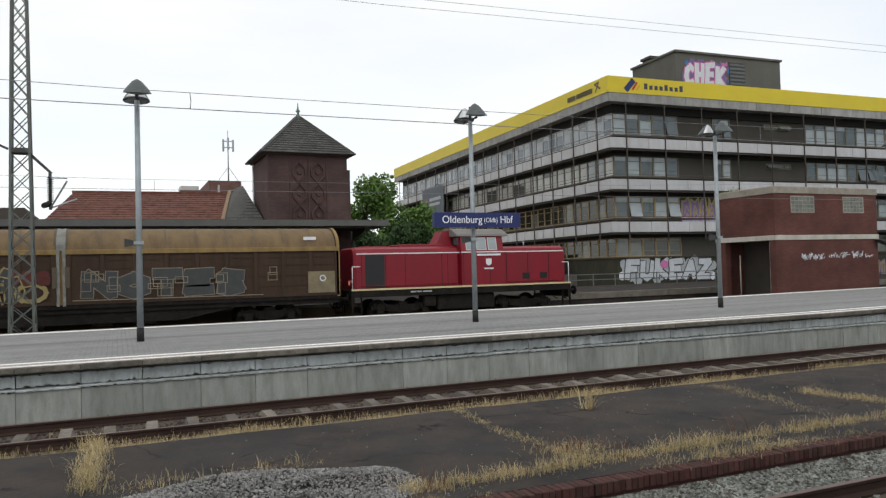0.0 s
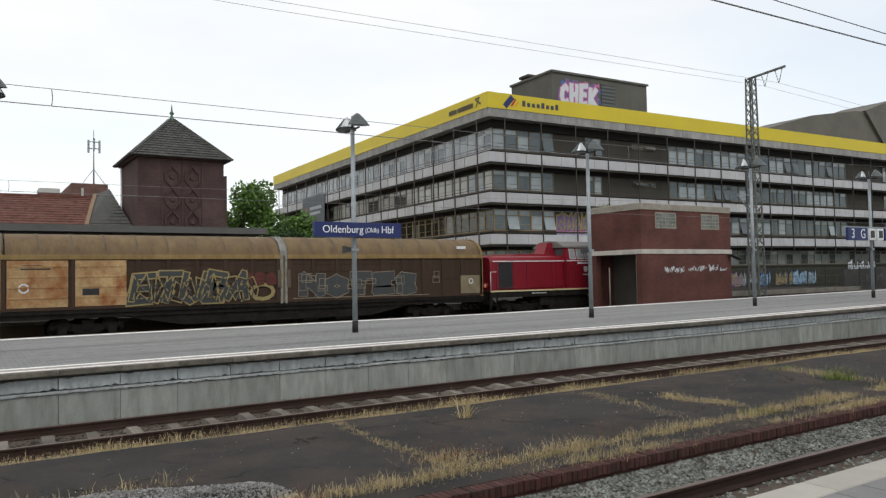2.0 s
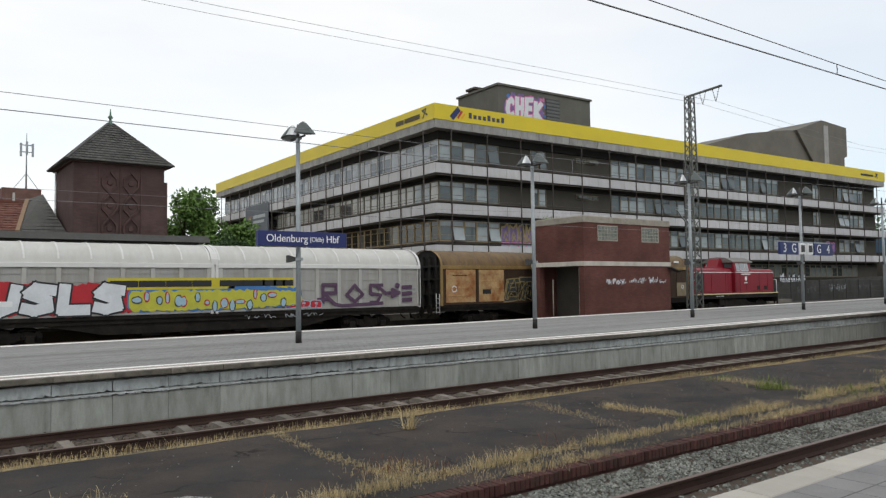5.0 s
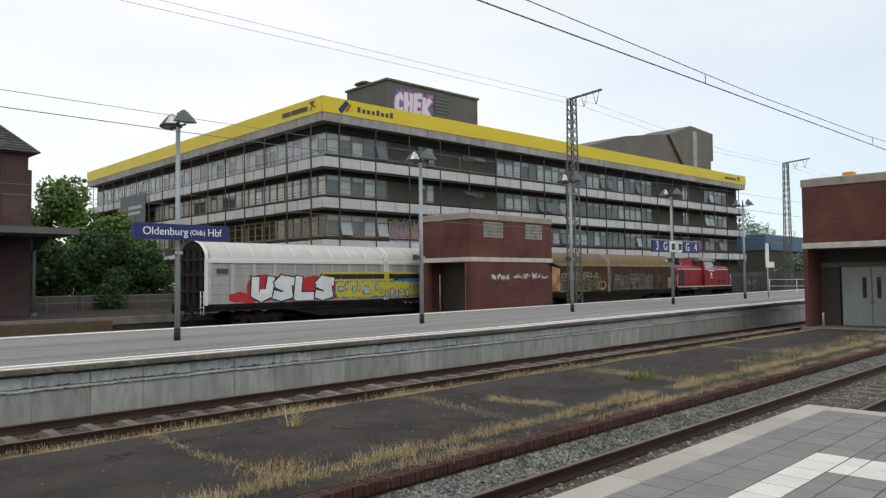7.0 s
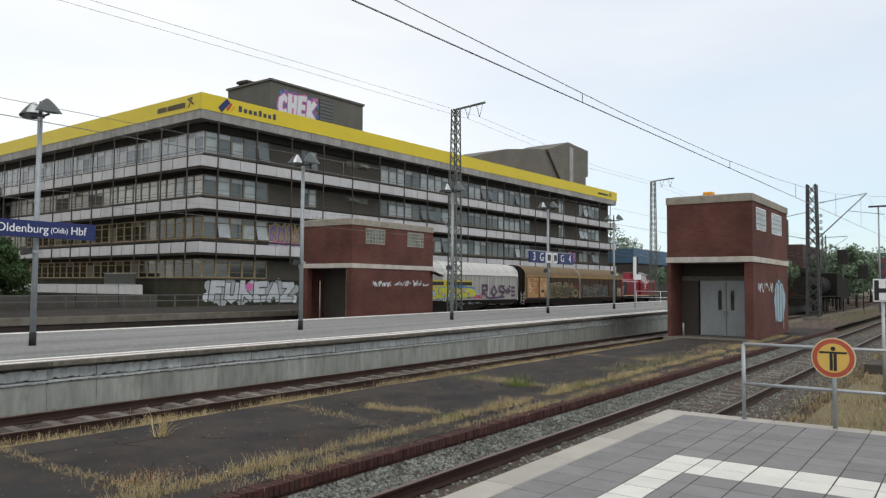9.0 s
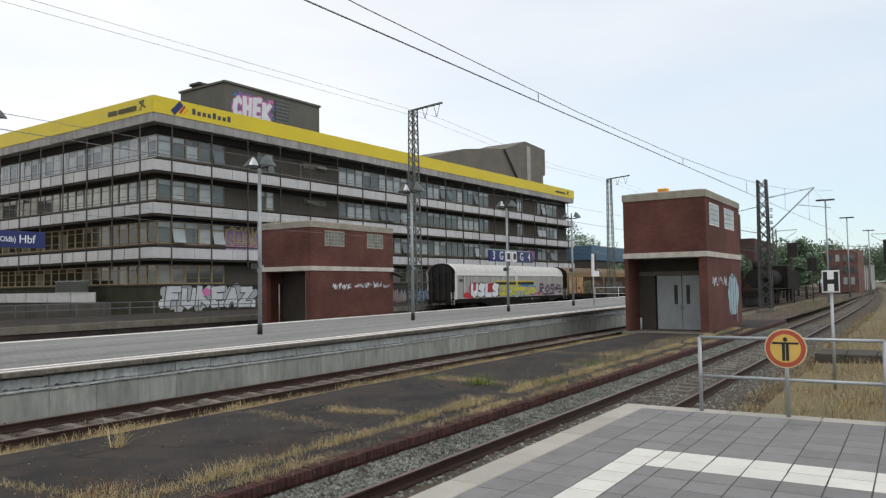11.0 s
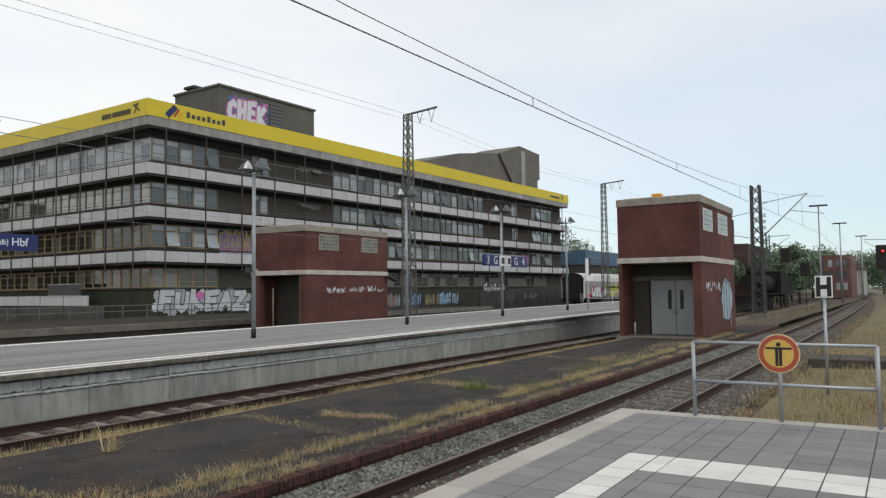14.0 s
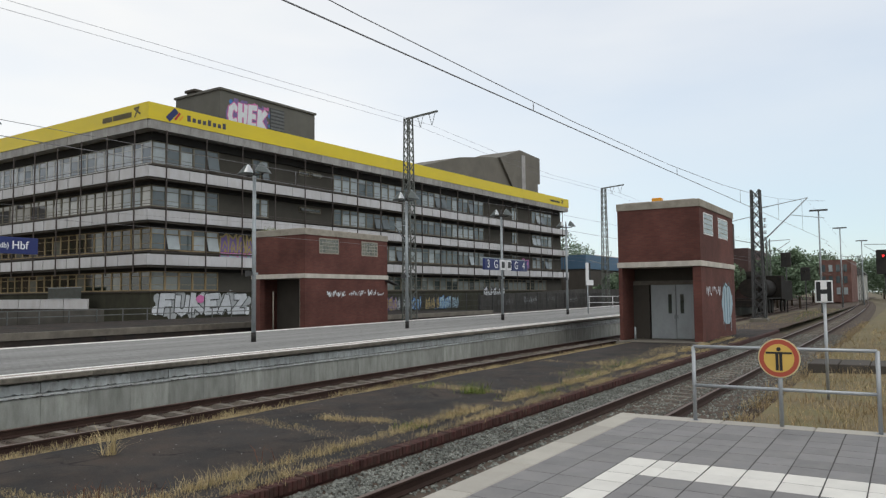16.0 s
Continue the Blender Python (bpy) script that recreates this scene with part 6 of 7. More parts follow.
# ---- masts and wires ----
def lattice_mast(x, y, z0, z1, w0, w1, label, step=0.62, leg=0.075, steel=None):
    steel = steel or steel_lattice
    root = thing("catenary_mast", label, "railway mast", "lattice masts")
    legs = []
    for sx in (-1, 1):
        for sy in (-1, 1):
            a, c = (x + sx * w0 / 2, y + sy * w0 / 2, z0), (x + sx * w1 / 2, y + sy * w1 / 2, z1)
            part("leg", Build().bar(a, c, leg), steel, root)
            legs.append((a, c))
    n = int((z1 - z0) / step)
    def at(leg, u):
        return tuple(leg[0][k] + (leg[1][k] - leg[0][k]) * u for k in range(3))
    b = Build()
    for i, j in ((0, 1), (2, 3), (0, 2), (1, 3)):
        for k in range(n):
            u0, u1 = k / n, (k + 1) / n
            b.bar(at(legs[i], u0), at(legs[j], u1), leg * 0.4)
            b.bar(at(legs[j], u0), at(legs[i], u1), leg * 0.4)
    part("bracing", b, steel, root)
    part("base", Build().cbox(x - w0 * 0.8, x + w0 * 0.8, y - w0 * 0.8, y + w0 * 0.8, z0 - 0.3, z0 + 0.12, 0.03), concrete_dark, root)
    return root


def insulator(b, a, c, r=0.055, n=5):
    a, c = Vector(a), Vector(c)
    b.tube(a, c, 0.018, 0.018, 6)
    for k in range(n):
        p = a + (c - a) * ((k + 0.5) / n)
        d = (c - a).normalized() * 0.012
        b.tube(p - d, p + d, r, r * 0.7, 8)


ml = lattice_mast(-2.93, 29.0, 0.14, 15.0, 0.74, 0.36, "tall grey lattice catenary mast with black insulators")
part("platform_plate", Build().box(-3.25, -2.6, 28.7, 29.3, 6.62, 6.78), steel_dark, ml)
part("hanger", Build().bar((-2.6, 28.9, 6.55), (-2.0, 28.9, 5.95), 0.09).tube((-2.05, 28.9, 6.0), (-2.05, 28.9, 4.7), 0.05, 0.05, 8).bar((-3.3, 28.9, 6.75), (-4.6, 28.9, 7.4), 0.07), steel_dark, ml)
for a, c, r_ in [((-2.05, 28.9, z + 0.14), (-2.05, 28.9, z - 0.14), 0.12) for z in (5.7, 5.4, 5.1)] + [((-2.05, 28.7, 4.9), (-2.2, 28.0, 4.75), 0.1)]:
    b = Build()
    insulator(b, a, c, r_, 4)
    part("insulator", b, black_paint, ml)
part("bracket_arm", Build().tube((-2.05, 28.9, 4.75), (-1.4, 26.4, 5.4), 0.03, 0.03, 8).tube((-2.05, 28.9, 5.8), (-1.4, 26.4, 5.5), 0.02, 0.02, 8).tube((-2.05, 28.9, 4.75), (-1.4, 32.8, 5.45), 0.03, 0.03, 8), steel_grey, ml)

for x, zt in ((42.3, 14.6), (81.5, 14.3)):
    mm = lattice_mast(x, 29.0, 0.14, zt, 0.72, 0.42, "tall grey lattice mast with a top arm and hanging insulators")
    part("top_arm", Build().bar((x, 29.2, zt - 0.02), (x, 26.6, zt + 0.18), 0.12), steel_lattice, mm)
    for y0, y1 in ((26.8, 27.05), (27.3, 27.05), (27.75, 28.0), (28.25, 28.0)):
        b = Build()
        insulator(b, (x, y0, zt + 0.1), (x, y1, zt - 0.75), 0.05, 5)
        part("insulator", b, steel_grey, mm)
    part("bracket_arm", Build().tube((x - 0.3, 28.8, 5.6), (x - 5.5, 26.3, 6.6), 0.035, 0.035, 8).tube((x - 0.3, 28.8, 7.0), (x - 5.5, 26.3, 6.7), 0.02, 0.02, 8).tube((x + 0.3, 29.2, 5.6), (x + 5.5, 33.0, 6.4), 0.035, 0.035, 8), steel_grey, mm)

mr = lattice_mast(64.0, 10.1, 0.1, 10.5, 0.85, 0.6, "dark lattice catenary mast with a slanting bracket arm", 0.8, 0.15, steel_dark)
part("bracket_arm", Build().tube((64, 9.8, 6.2), (63.6, 6.3, 9.55), 0.05, 0.05, 8).tube((64, 9.8, 9.0), (63.6, 6.3, 9.55), 0.03, 0.03, 8).tube((63.7, 7.6, 8.3), (63.6, 5.2, 7.9), 0.025, 0.025, 8), steel_grey, mr)
part("bracket_arm", Build().tube((64, 10.3, 8.4), (64, 12.9, 7.9), 0.03, 0.03, 8).tube((64, 10.3, 6.2), (64, 12.9, 6.8), 0.03, 0.03, 8), steel_grey, mr)
for a, c, r_ in [((64, 9.75, 9.02), (63.95, 9.2, 9.1), 0.1), ((64, 9.75, 6.25), (63.95, 9.2, 6.8), 0.1)] + [((64.0, 9.5, 8.2 - k * 0.5), (64.0, 9.5, 7.9 - k * 0.5), 0.16) for k in range(5)]:
    b = Build()
    insulator(b, a, c, r_, 3)
    part("insulator", b, black_paint, mr)


def wire(name, label, pts, r, extra=()):
    root = thing(name, label, "overhead wire", "overhead wires")
    part("cable", Build().path(pts, r, 6), cable_dark, root)
    for a, c in extra:
        part("dropper", Build().tube(a, c, 0.006, 0.006, 5), cable_dark, root)
    return root


def contact_z(x):
    return 4.965 + 0.0155 * x


def messenger_z(x):
    return 5.245 + 0.00155 * (min(x, 40.0) - 8) ** 2 + 0.099 * max(0.0, x - 40)


def catenary(label, contact, messenger, droppers, r):
    """A contact wire hung by droppers from its messenger wire."""
    root = thing("catenary", label, "overhead wire", "overhead wires")
    part("contact_wire", Build().path(contact, r, 6), cable_dark, root)
    part("messenger_wire", Build().path(messenger, r * 0.7, 6), cable_dark, root)
    for a, c in droppers:
        mid = ((a[0] + c[0]) / 2 + 0.015, a[1], (a[2] + c[2]) / 2)
        part("dropper", Build().tube(a, mid, 0.007, 0.007, 5).tube(mid, c, 0.007, 0.007, 5), cable_dark, root)


xs_near = [-30 + 6 * k for k in range(16)]
catenary("dark contact and messenger wires beside the paved platform end", [(x, 4.75, contact_z(x)) for x in xs_near] + [(64, 5.2, contact_z(64)), (110, 6.5, 6.5)],
         [(x, 4.75, messenger_z(x)) for x in xs_near] + [(64, 6.3, 9.3), (110, 6.5, 8)],
         [((x, 4.75, contact_z(x)), (x, 4.75, messenger_z(x))) for x in (2, 10.3, 18.7, 27, 36, 45)], 0.0085)
for y, z0, zm, lift in ((13.08, 5.11, 5.37, 0.0006), (26.1, 5.15, 5.47, 0.0006)):
    pc = [(-120 + 10 * k, y, z0 + 0.003 * max(0, -120 + 10 * k)) for k in range(37)]
    pm = [(x, y, zm + lift * ((x - 4 + 32) % 64 - 32) ** 2 + 0.003 * max(0, x)) for x in [-120 + 10 * k for k in range(37)]]
    drops = [(x, y, z0 + 0.003 * max(0, x)) for x in (-22, -8, 1.17, 14, 52, 68, 82)]
    catenary("contact and messenger wires over a track", pc, pm, [(p, (p[0], y, zm + lift * ((p[0] - 4 + 32) % 64 - 32) ** 2 + 0.003 * max(0, p[0]))) for p in drops], 0.0075)
for y in (27.05, 28.0):
    wire("feeder_line", "thin feeder line between the mast tops", [(-120, y, 12.9), (-60, y, 13.7), (-20, y, 12.6), (10, y, 12.95), (42.3, y, 13.85), (62, y, 13.1), (81.5, y, 13.55), (130, y, 12.6), (190, y, 13.4)], 0.008)


# ---- station tower, canopy and low station building ----
tw = thing("brick_tower", "dark brick tower with relief ornament and a tiled pyramid roof", "tower")
TX0, TX1, TY0, TY1 = 7.8, 12.35, 41.8, 46.4
part("wall", Build().box(TX0, TX1, TY0, TY1, 0.7, 9.1), brick_tower, tw)
part("corner_pier", Build().box(TX1 - 0.02, TX1 + 0.2, TY0 + 0.1, TY0 + 0.9, 0.7, 8.2), brick_tower, tw)
part("cornice", Build().cbox(TX0 - 0.18, TX1 + 0.18, TY0 - 0.18, TY1 + 0.18, 8.95, 9.12, 0.03), brick_relief, tw)
part("downpipe", Build().tube((TX0 - 0.1, TY1 - 0.3, 5.2), (TX0 - 0.1, TY1 - 0.3, 9.0), 0.05, 0.05, 8), white_paint, tw)
cx, cy, ap = (TX0 + TX1) / 2, (TY0 + TY1) / 2, 11.55
rf = part("roof", Build().loft([[(TX0 - 0.4, TY0 - 0.4, 9.02), (TX1 + 0.4, TY0 - 0.4, 9.02), (TX1 + 0.4, TY1 + 0.4, 9.02), (TX0 - 0.4, TY1 + 0.4, 9.02)], [(cx - 0.12, cy - 0.12, ap), (cx + 0.12, cy - 0.12, ap), (cx + 0.12, cy + 0.12, ap), (cx - 0.12, cy + 0.12, ap)]]), roof_tile_dark, tw)


def tile_rows(parent, a, c, d, e, rows, cols, material, name="roof_tiles"):
    """Courses of tiles on the slope with eaves a-c and ridge d-e."""
    b = Build()
    a, c, d, e = (Vector(p) for p in (a, c, d, e))
    nrm = (c - a).cross(d - a).normalized()
    rg = random.Random(rows)
    for i in range(rows):
        u0, u1 = i / rows, (i + 1.12) / rows
        l0, r0, l1, r1 = a + (d - a) * u0, c + (e - c) * u0, a + (d - a) * min(1, u1), c + (e - c) * min(1, u1)
        n = max(1, round(cols * (r0 - l0).length / (c - a).length))
        for k in range(n):
            v0, v1 = k / n, (k + 0.84) / n
            h = 0.05 + rg.uniform(0, 0.018)
            p = [l0 + (r0 - l0) * v0 + nrm * h, l0 + (r0 - l0) * v1 + nrm * h, l1 + (r1 - l1) * v1 + nrm * 0.012, l1 + (r1 - l1) * v0 + nrm * 0.012]
            b.face(p)
            b.face([p[0] - nrm * 0.05, p[1] - nrm * 0.05, p[1], p[0]])
    ob = part(name, b, material, parent)
    tagged(ob, kind="stuff")
    return ob


q = [(TX0 - 0.4, TY0 - 0.4, 9.02), (TX1 + 0.4, TY0 - 0.4, 9.02), (TX1 + 0.4, TY1 + 0.4, 9.02), (TX0 - 0.4, TY1 + 0.4, 9.02)]
t4 = [(cx - 0.12, cy - 0.12, ap), (cx + 0.12, cy - 0.12, ap), (cx + 0.12, cy + 0.12, ap), (cx - 0.12, cy + 0.12, ap)]
for k in (0, 1, 3):
    tile_rows(rf, q[k], q[(k + 1) % 4], t4[k], t4[(k + 1) % 4], 16, 20, roof_tile_dark)
for k in range(4):
    part("hip_tiles", Build().bar((q[k][0], q[k][1], q[k][2] + 0.03), (t4[k][0], t4[k][1], t4[k][2] + 0.03), 0.16, 0.1), roof_tile_dark, rf)
fin = Build()
fin.loft([[(cx + r * math.cos(0.7854 * k), cy + r * math.sin(0.7854 * k), z) for k in range(8)] for r, z in ((0.32, 11.4), (0.1, 11.7), (0.06, 11.85), (0.15, 11.95), (0.06, 12.05), (0.015, 12.45))], smooth=True)
part("finial", fin, copper_green, tw, "green copper finial")
for xc in (9.55, 10.62):
    for k in range(3):
        zc = 5.55 + k * 1.22
        b = Build()
        for s in (-1, 1):
            b.bar((xc, TY0 - 0.04, zc - 0.6), (xc + s * 0.36, TY0 - 0.04, zc - 0.18), 0.13, 0.1)
            b.bar((xc + s * 0.36, TY0 - 0.04, zc - 0.2), (xc + s * 0.36, TY0 - 0.04, zc + 0.2), 0.13, 0.1)
            b.bar((xc + s * 0.36, TY0 - 0.04, zc + 0.18), (xc, TY0 - 0.04, zc + 0.6), 0.13, 0.1)
        b.tube((xc, TY0 - 0.07, zc), (xc, TY0, zc), 0.13, 0.15, 10)
        part("relief", b, brick_relief, tw)
part("relief_frame", Build().box(8.98, 9.06, TY0 - 0.05, TY0, 5.0, 8.85).box(11.1, 11.18, TY0 - 0.05, TY0, 5.0, 8.85).box(10.05, 10.12, TY0 - 0.05, TY0, 5.0, 8.85), brick_relief, tw)
wb = Build().box(9.4, 10.85, TY0 - 0.04, TY0, 1.35, 3.25)
w1 = part("window", wb, glass_plain, tw)
b = Build()
for k in range(9):
    x = 9.4 + 1.4 * k / 8
    b.box(x, x + 0.05, TY0 - 0.07, TY0 - 0.04, 1.35, 3.25)
for z in (1.33, 2.25, 3.2):
    b.box(9.38, 10.87, TY0 - 0.075, TY0 - 0.04, z, z + 0.06)
part("window_frame", b, frame_pale, w1)

can = thing("platform_canopy", "dark flat platform canopy on steel columns along the station", "canopy")
part("roof", Build().box(-60, 13.2, 38.2, 41.75, 4.78, 4.93), canopy_paint, can)
part("fascia", Build().box(-60, 13.5, 37.98, 38.2, 4.7, 5.02).box(13.2, 13.5, 38.2, 41.75, 4.7, 5.02), canopy_edge, can)
part("ceiling", Build().box(-60, 13.15, 38.3, 41.7, 4.6, 4.7), canopy_paint, can)
for k in range(9):
    x = 12.3 - 7 * k
    part("column", Build().tube((x, 40.6, 0.72), (x, 40.6, 4.6), 0.09, 0.08, 10).cbox(x - 0.14, x + 0.14, 40.46, 40.74, 0.72, 0.9, 0.02), canopy_edge, can)
    part("bracket", Build().loft([[(x - 0.06, 38.3, 4.52), (x + 0.06, 38.3, 4.52), (x + 0.06, 38.3, 4.62), (x - 0.06, 38.3, 4.62)], [(x - 0.06, 40.6, 4.0), (x + 0.06, 40.6, 4.0), (x + 0.06, 40.6, 4.62), (x - 0.06, 40.6, 4.62)]]), canopy_paint, can)
for k in range(5):
    part("tube_light", Build().cbox(9.1 - 8 * k, 10.3 - 8 * k, 39.9, 40.05, 4.42, 4.5, 0.01), glow("tube_light", (0.9, 0.92, 0.85), 0.5) if k == 0 else white_paint, can)

sb = thing("station_building", "low station building with a red hipped tile roof", "building")
part("wall", Build().box(-60, 7.7, 43.0, 53, 0.7, 5.3), brick_tower, sb)
tl = [(-3.4, 42.8, 5.2), (5.9, 42.8, 5.2), (6.6, 48.2, 7.32), (-2.2, 48.2, 7.28)]
r1 = part("roof", Build().face(tl).face([tl[3], tl[2], (6.6, 53.2, 5.2), (-3.4, 53.2, 5.2)]).face([tl[0], tl[3], (-3.4, 53.2, 5.2)]), roof_tile_red, sb)
tile_rows(r1, tl[0], tl[1], tl[3], tl[2], 13, 42, roof_tile_red)
part("ridge_tiles", Build().bar((-2.3, 48.2, 7.34), (6.7, 48.2, 7.38), 0.22, 0.12), roof_tile_red, r1)
r2 = part("roof", Build().face([(5.4, 42.8, 5.25), (7.75, 42.8, 5.25), (7.4, 48.2, 7.9), (6.5, 48.2, 7.5)]).face([(7.75, 42.8, 5.25), (7.75, 53, 5.25), (7.4, 48.2, 7.9)]), roof_tile_dark, sb)
tile_rows(r2, (5.4, 42.8, 5.25), (7.75, 42.8, 5.25), (6.5, 48.2, 7.5), (7.4, 48.2, 7.9), 12, 11, roof_tile_dark)
part("hip_tiles", Build().bar((5.45, 42.8, 5.35), (6.6, 48.2, 7.55), 0.2, 0.12), mat("hip_buff", (0.24, 0.16, 0.10), 0.85, 0.2, 2, 20, 0.2), r2)
part("wing", Build().box(-30, -4.5, 46, 54, 0.7, 6.2), slab_dark, sb)

fb = thing("apartment_building", "distant red brick building with stepped flat roofs", "building")
part("wall", Build().box(7.5, 10.5, 118, 140, 0, 14.4).box(9, 13.3, 119, 140, 0, 15.2).box(13.3, 18.2, 120, 140, 0, 16.9), brick_far_haze, fb)
part("roof_plant", Build().box(9.3, 12, 122, 126, 15.2, 16.2), frame_pale, fb)
part("slit_window", Build().box(14.6, 14.9, 119.9, 120.02, 14.2, 16.2), frame_pale, fb)
an = thing("antenna_mast", "grey rooftop antenna mast with panel aerials", "antenna")
part("pole", Build().tube((16.4, 121, 16.9), (16.4, 121, 25.0), 0.12, 0.05, 8), steel_grey, an)
b = Build()
for s in (-1, 1):
    b.bar((16.4 + s * 1.6, 121, 16.9), (16.4, 121, 19.2), 0.08)
part("brace", b, steel_grey, an)
for dx, dz in ((-0.75, 21.6), (0.0, 21.9), (0.75, 21.6)):
    part("aerial", Build().cbox(16.4 + dx - 0.14, 16.4 + dx + 0.14, 120.6, 120.8, dz, dz + 1.9, 0.03), steel_grey, an)
part("aerial_ring", Build().box(15.5, 17.3, 120.8, 120.95, 22.2, 22.32).box(15.5, 17.3, 120.8, 120.95, 23.2, 23.32), steel_grey, an)


# ---- before the office building ----
fn = thing("fence", "low grey steel railing before the office building", "fence")
for k in range(26):
    part("post", Build().box(13 + 2 * k, 13.06 + 2 * k, 47.2, 47.26, 0.72, 1.62), fence_grey, fn)
for z in (1.55, 1.15):
    part("rail", Build().box(13, 63.1, 47.2, 47.25, z, z + 0.06), fence_grey, fn)
sooty = mat("wall_sooty", (0.078, 0.073, 0.063), 0.92, 0.3, 1.2, 30, 0.3, dirt=(0.13, 0.12, 0.10), dirt_amount=0.5)
lw = thing("garden_wall", "low weathered concrete wall with faint spray paint", "wall")
for k in range(6):
    part("wall_panel", Build().cbox(14 + 3 * k, 16.97 + 3 * k, 47.8, 48.0, 0.7, 1.55, 0.02), sooty, lw)
f2 = thing("fence", "dark mesh fence with posts beside the goods track", "fence")
for k in range(22):
    part("post", Build().box(48 + 3 * k, 48.08 + 3 * k, 40.0, 40.08, 0.2, 2.5), steel_dark, f2)
b = Build()
for z in (0.5, 1.1, 1.7, 2.4):
    b.box(48, 112, 40.02, 40.05, z, z + 0.035)
for k in range(320):
    b.box(48 + 0.2 * k, 48.015 + 0.2 * k, 40.03, 40.045, 0.4, 2.4)
tagged(part("mesh", b, steel_dark, f2), kind="stuff")
hb = thing("blue_hall", "distant low hall with a blue steel front", "building")
part("wall", Build().box(140, 200, 54, 70, 0, 7.2), slab_dark, hb)
part("fascia", Build().box(139.8, 200.2, 53.7, 70.2, 7.2, 10.0), blue_steel, hb, "blue steel fascia")
dw = thing("retaining_wall", "dark sooty retaining wall with faint pale spray paint", "wall")
wall_soot = mat("wall_soot", (0.052, 0.05, 0.046), 0.92, 0.3, 0.6, 20, 0.25, stretch=(1, 1, 0.4), dirt=(0.10, 0.098, 0.09), dirt_amount=0.6)
for k in range(14):
    x = 74 + 4 * k
    part("wall_panel", Build().loft([[(xx, 41.0, 0.0), (xx, 41.4, 0.0), (xx, 41.4, zt), (xx, 41.0, zt)] for xx, zt in ((x + 0.02, 2.2 + 0.1 * min(k, 8)), (x + 3.98, 2.2 + 0.1 * min(k + 1, 8)))]), wall_soot, dw)
for k in range(5):
    scribble("spray_tag", dw, 78 + 7 * k, 82 + 7 * k, 1.5 + 0.1 * (k % 3), 0.9, 40.985, paint_palegrey if k % 2 else fence_grey, 70 + k, lw=0.05)
pb = thing("office_block", "distant pale low building behind trees", "building")
part("wall", Build().box(205, 240, 80, 95, 0, 14), frame_pale, pb)


# ---- far east: lamp masts, signals, a black locomotive, buildings ----
for x, y, h in ((90, 7.9, 11.0), (120, 7.9, 11.2), (150, 6.6, 11.0)):
    root = thing("yard_lamp", "tall thin yard lamp mast with a flat crosspiece", "lamp post", "yard lamps", m=pose(x, y, 0))
    part("pole", Build().tube((0, 0, -0.3), (0, 0, h), 0.11, 0.07, 8), steel_grey, root)
    part("crosspiece", Build().cbox(-0.2, 0.2, -0.9, 0.9, h, h + 0.16, 0.02), steel_dark, root)
for x, y, h in ((110, 16.0, 9.5), (120, 2.0, 9), (160, 7.5, 9), (200, 9, 9), (240, 14, 9)):
    mf = lattice_mast(x, y, 0, h, 0.6, 0.4, "distant lattice catenary mast with an arm", 1.2)
    part("bracket_arm", Build().bar((x, y, h - 0.3), (x, y + (3 if y < 10 else -2.8), h - 0.2), 0.09).bar((x, y, h - 2.3), (x, y + (3 if y < 10 else -2.8), h - 0.4), 0.06), steel_grey, mf)
for x, y, z, red in ((60.0, 1.25, 4.4, True), (97, 12.2, 6.2, False), (104, 10.9, 4.6, False)):
    root = thing("railway_signal", "black railway signal head on a post" + (" showing red" if red else ""), "railway signal", m=pose(x, y, 0))
    part("post", Build().tube((0, 0, -0.2), (0, 0, z - 0.9), 0.07, 0.07, 8), steel_dark, root)
    part("head", Build().cbox(-0.15, 0.2, -0.55, 0.55, z - 0.95, z + 0.75, 0.05), black_paint, root)
    part("hood", Build().tube((-0.35, 0.1, z + 0.32), (-0.15, 0.1, z + 0.32), 0.14, 0.14, 10), black_paint, root)
    if red:
        part("lens", Build().tube((-0.37, 0.1, z + 0.32), (-0.355, 0.1, z + 0.32), 0.08, 0.08, 12), red_glow, root, "red light")
sl = thing("steam_locomotive", "black parked steam locomotive far down the track", "locomotive")
part("boiler", Build().tube((80, 13.08, 2.7), (90, 13.08, 2.7), 0.95, 0.95, 18).tube((78.6, 13.08, 2.7), (80, 13.08, 2.7), 0.9, 0.95, 18), under_black, sl)
part("chimney", Build().tube((79.4, 13.08, 3.5), (79.4, 13.08, 4.35), 0.3, 0.36, 12), under_black, sl)
part("dome", Build().tube((83.5, 13.08, 3.5), (83.5, 13.08, 4.1), 0.45, 0.35, 12), under_black, sl)
part("cab", Build().cbox(90, 92.8, 11.6, 14.5, 1.5, 4.1, 0.06), under_black, sl)
part("tender", Build().cbox(93.2, 100, 11.7, 14.4, 1.3, 3.6, 0.06), under_black, sl)
part("running_board", Build().box(78.4, 90, 11.7, 14.4, 1.55, 1.65).box(77.9, 78.5, 11.7, 14.4, 0.8, 1.5), under_black, sl)
for x in (80.2, 82.4, 84.3, 86.2, 88.1, 95, 98):
    part("wheel", Build().tube((x, 12.28, 0.75), (x, 12.42, 0.75), 0.75, 0.75, 18), under_black, sl)
part("smoke_deflector", Build().box(78.8, 80.6, 11.65, 11.7, 2.0, 3.4), under_black, sl)
sl.matrix_basis = pose(0, 0.28, 0)
be = thing("apartment_building", "distant brick block at the bend of the tracks", "building")
part("wall", Build().box(170, 190, 9.5, 15.2, 0, 8.6), brick_far_haze, be)
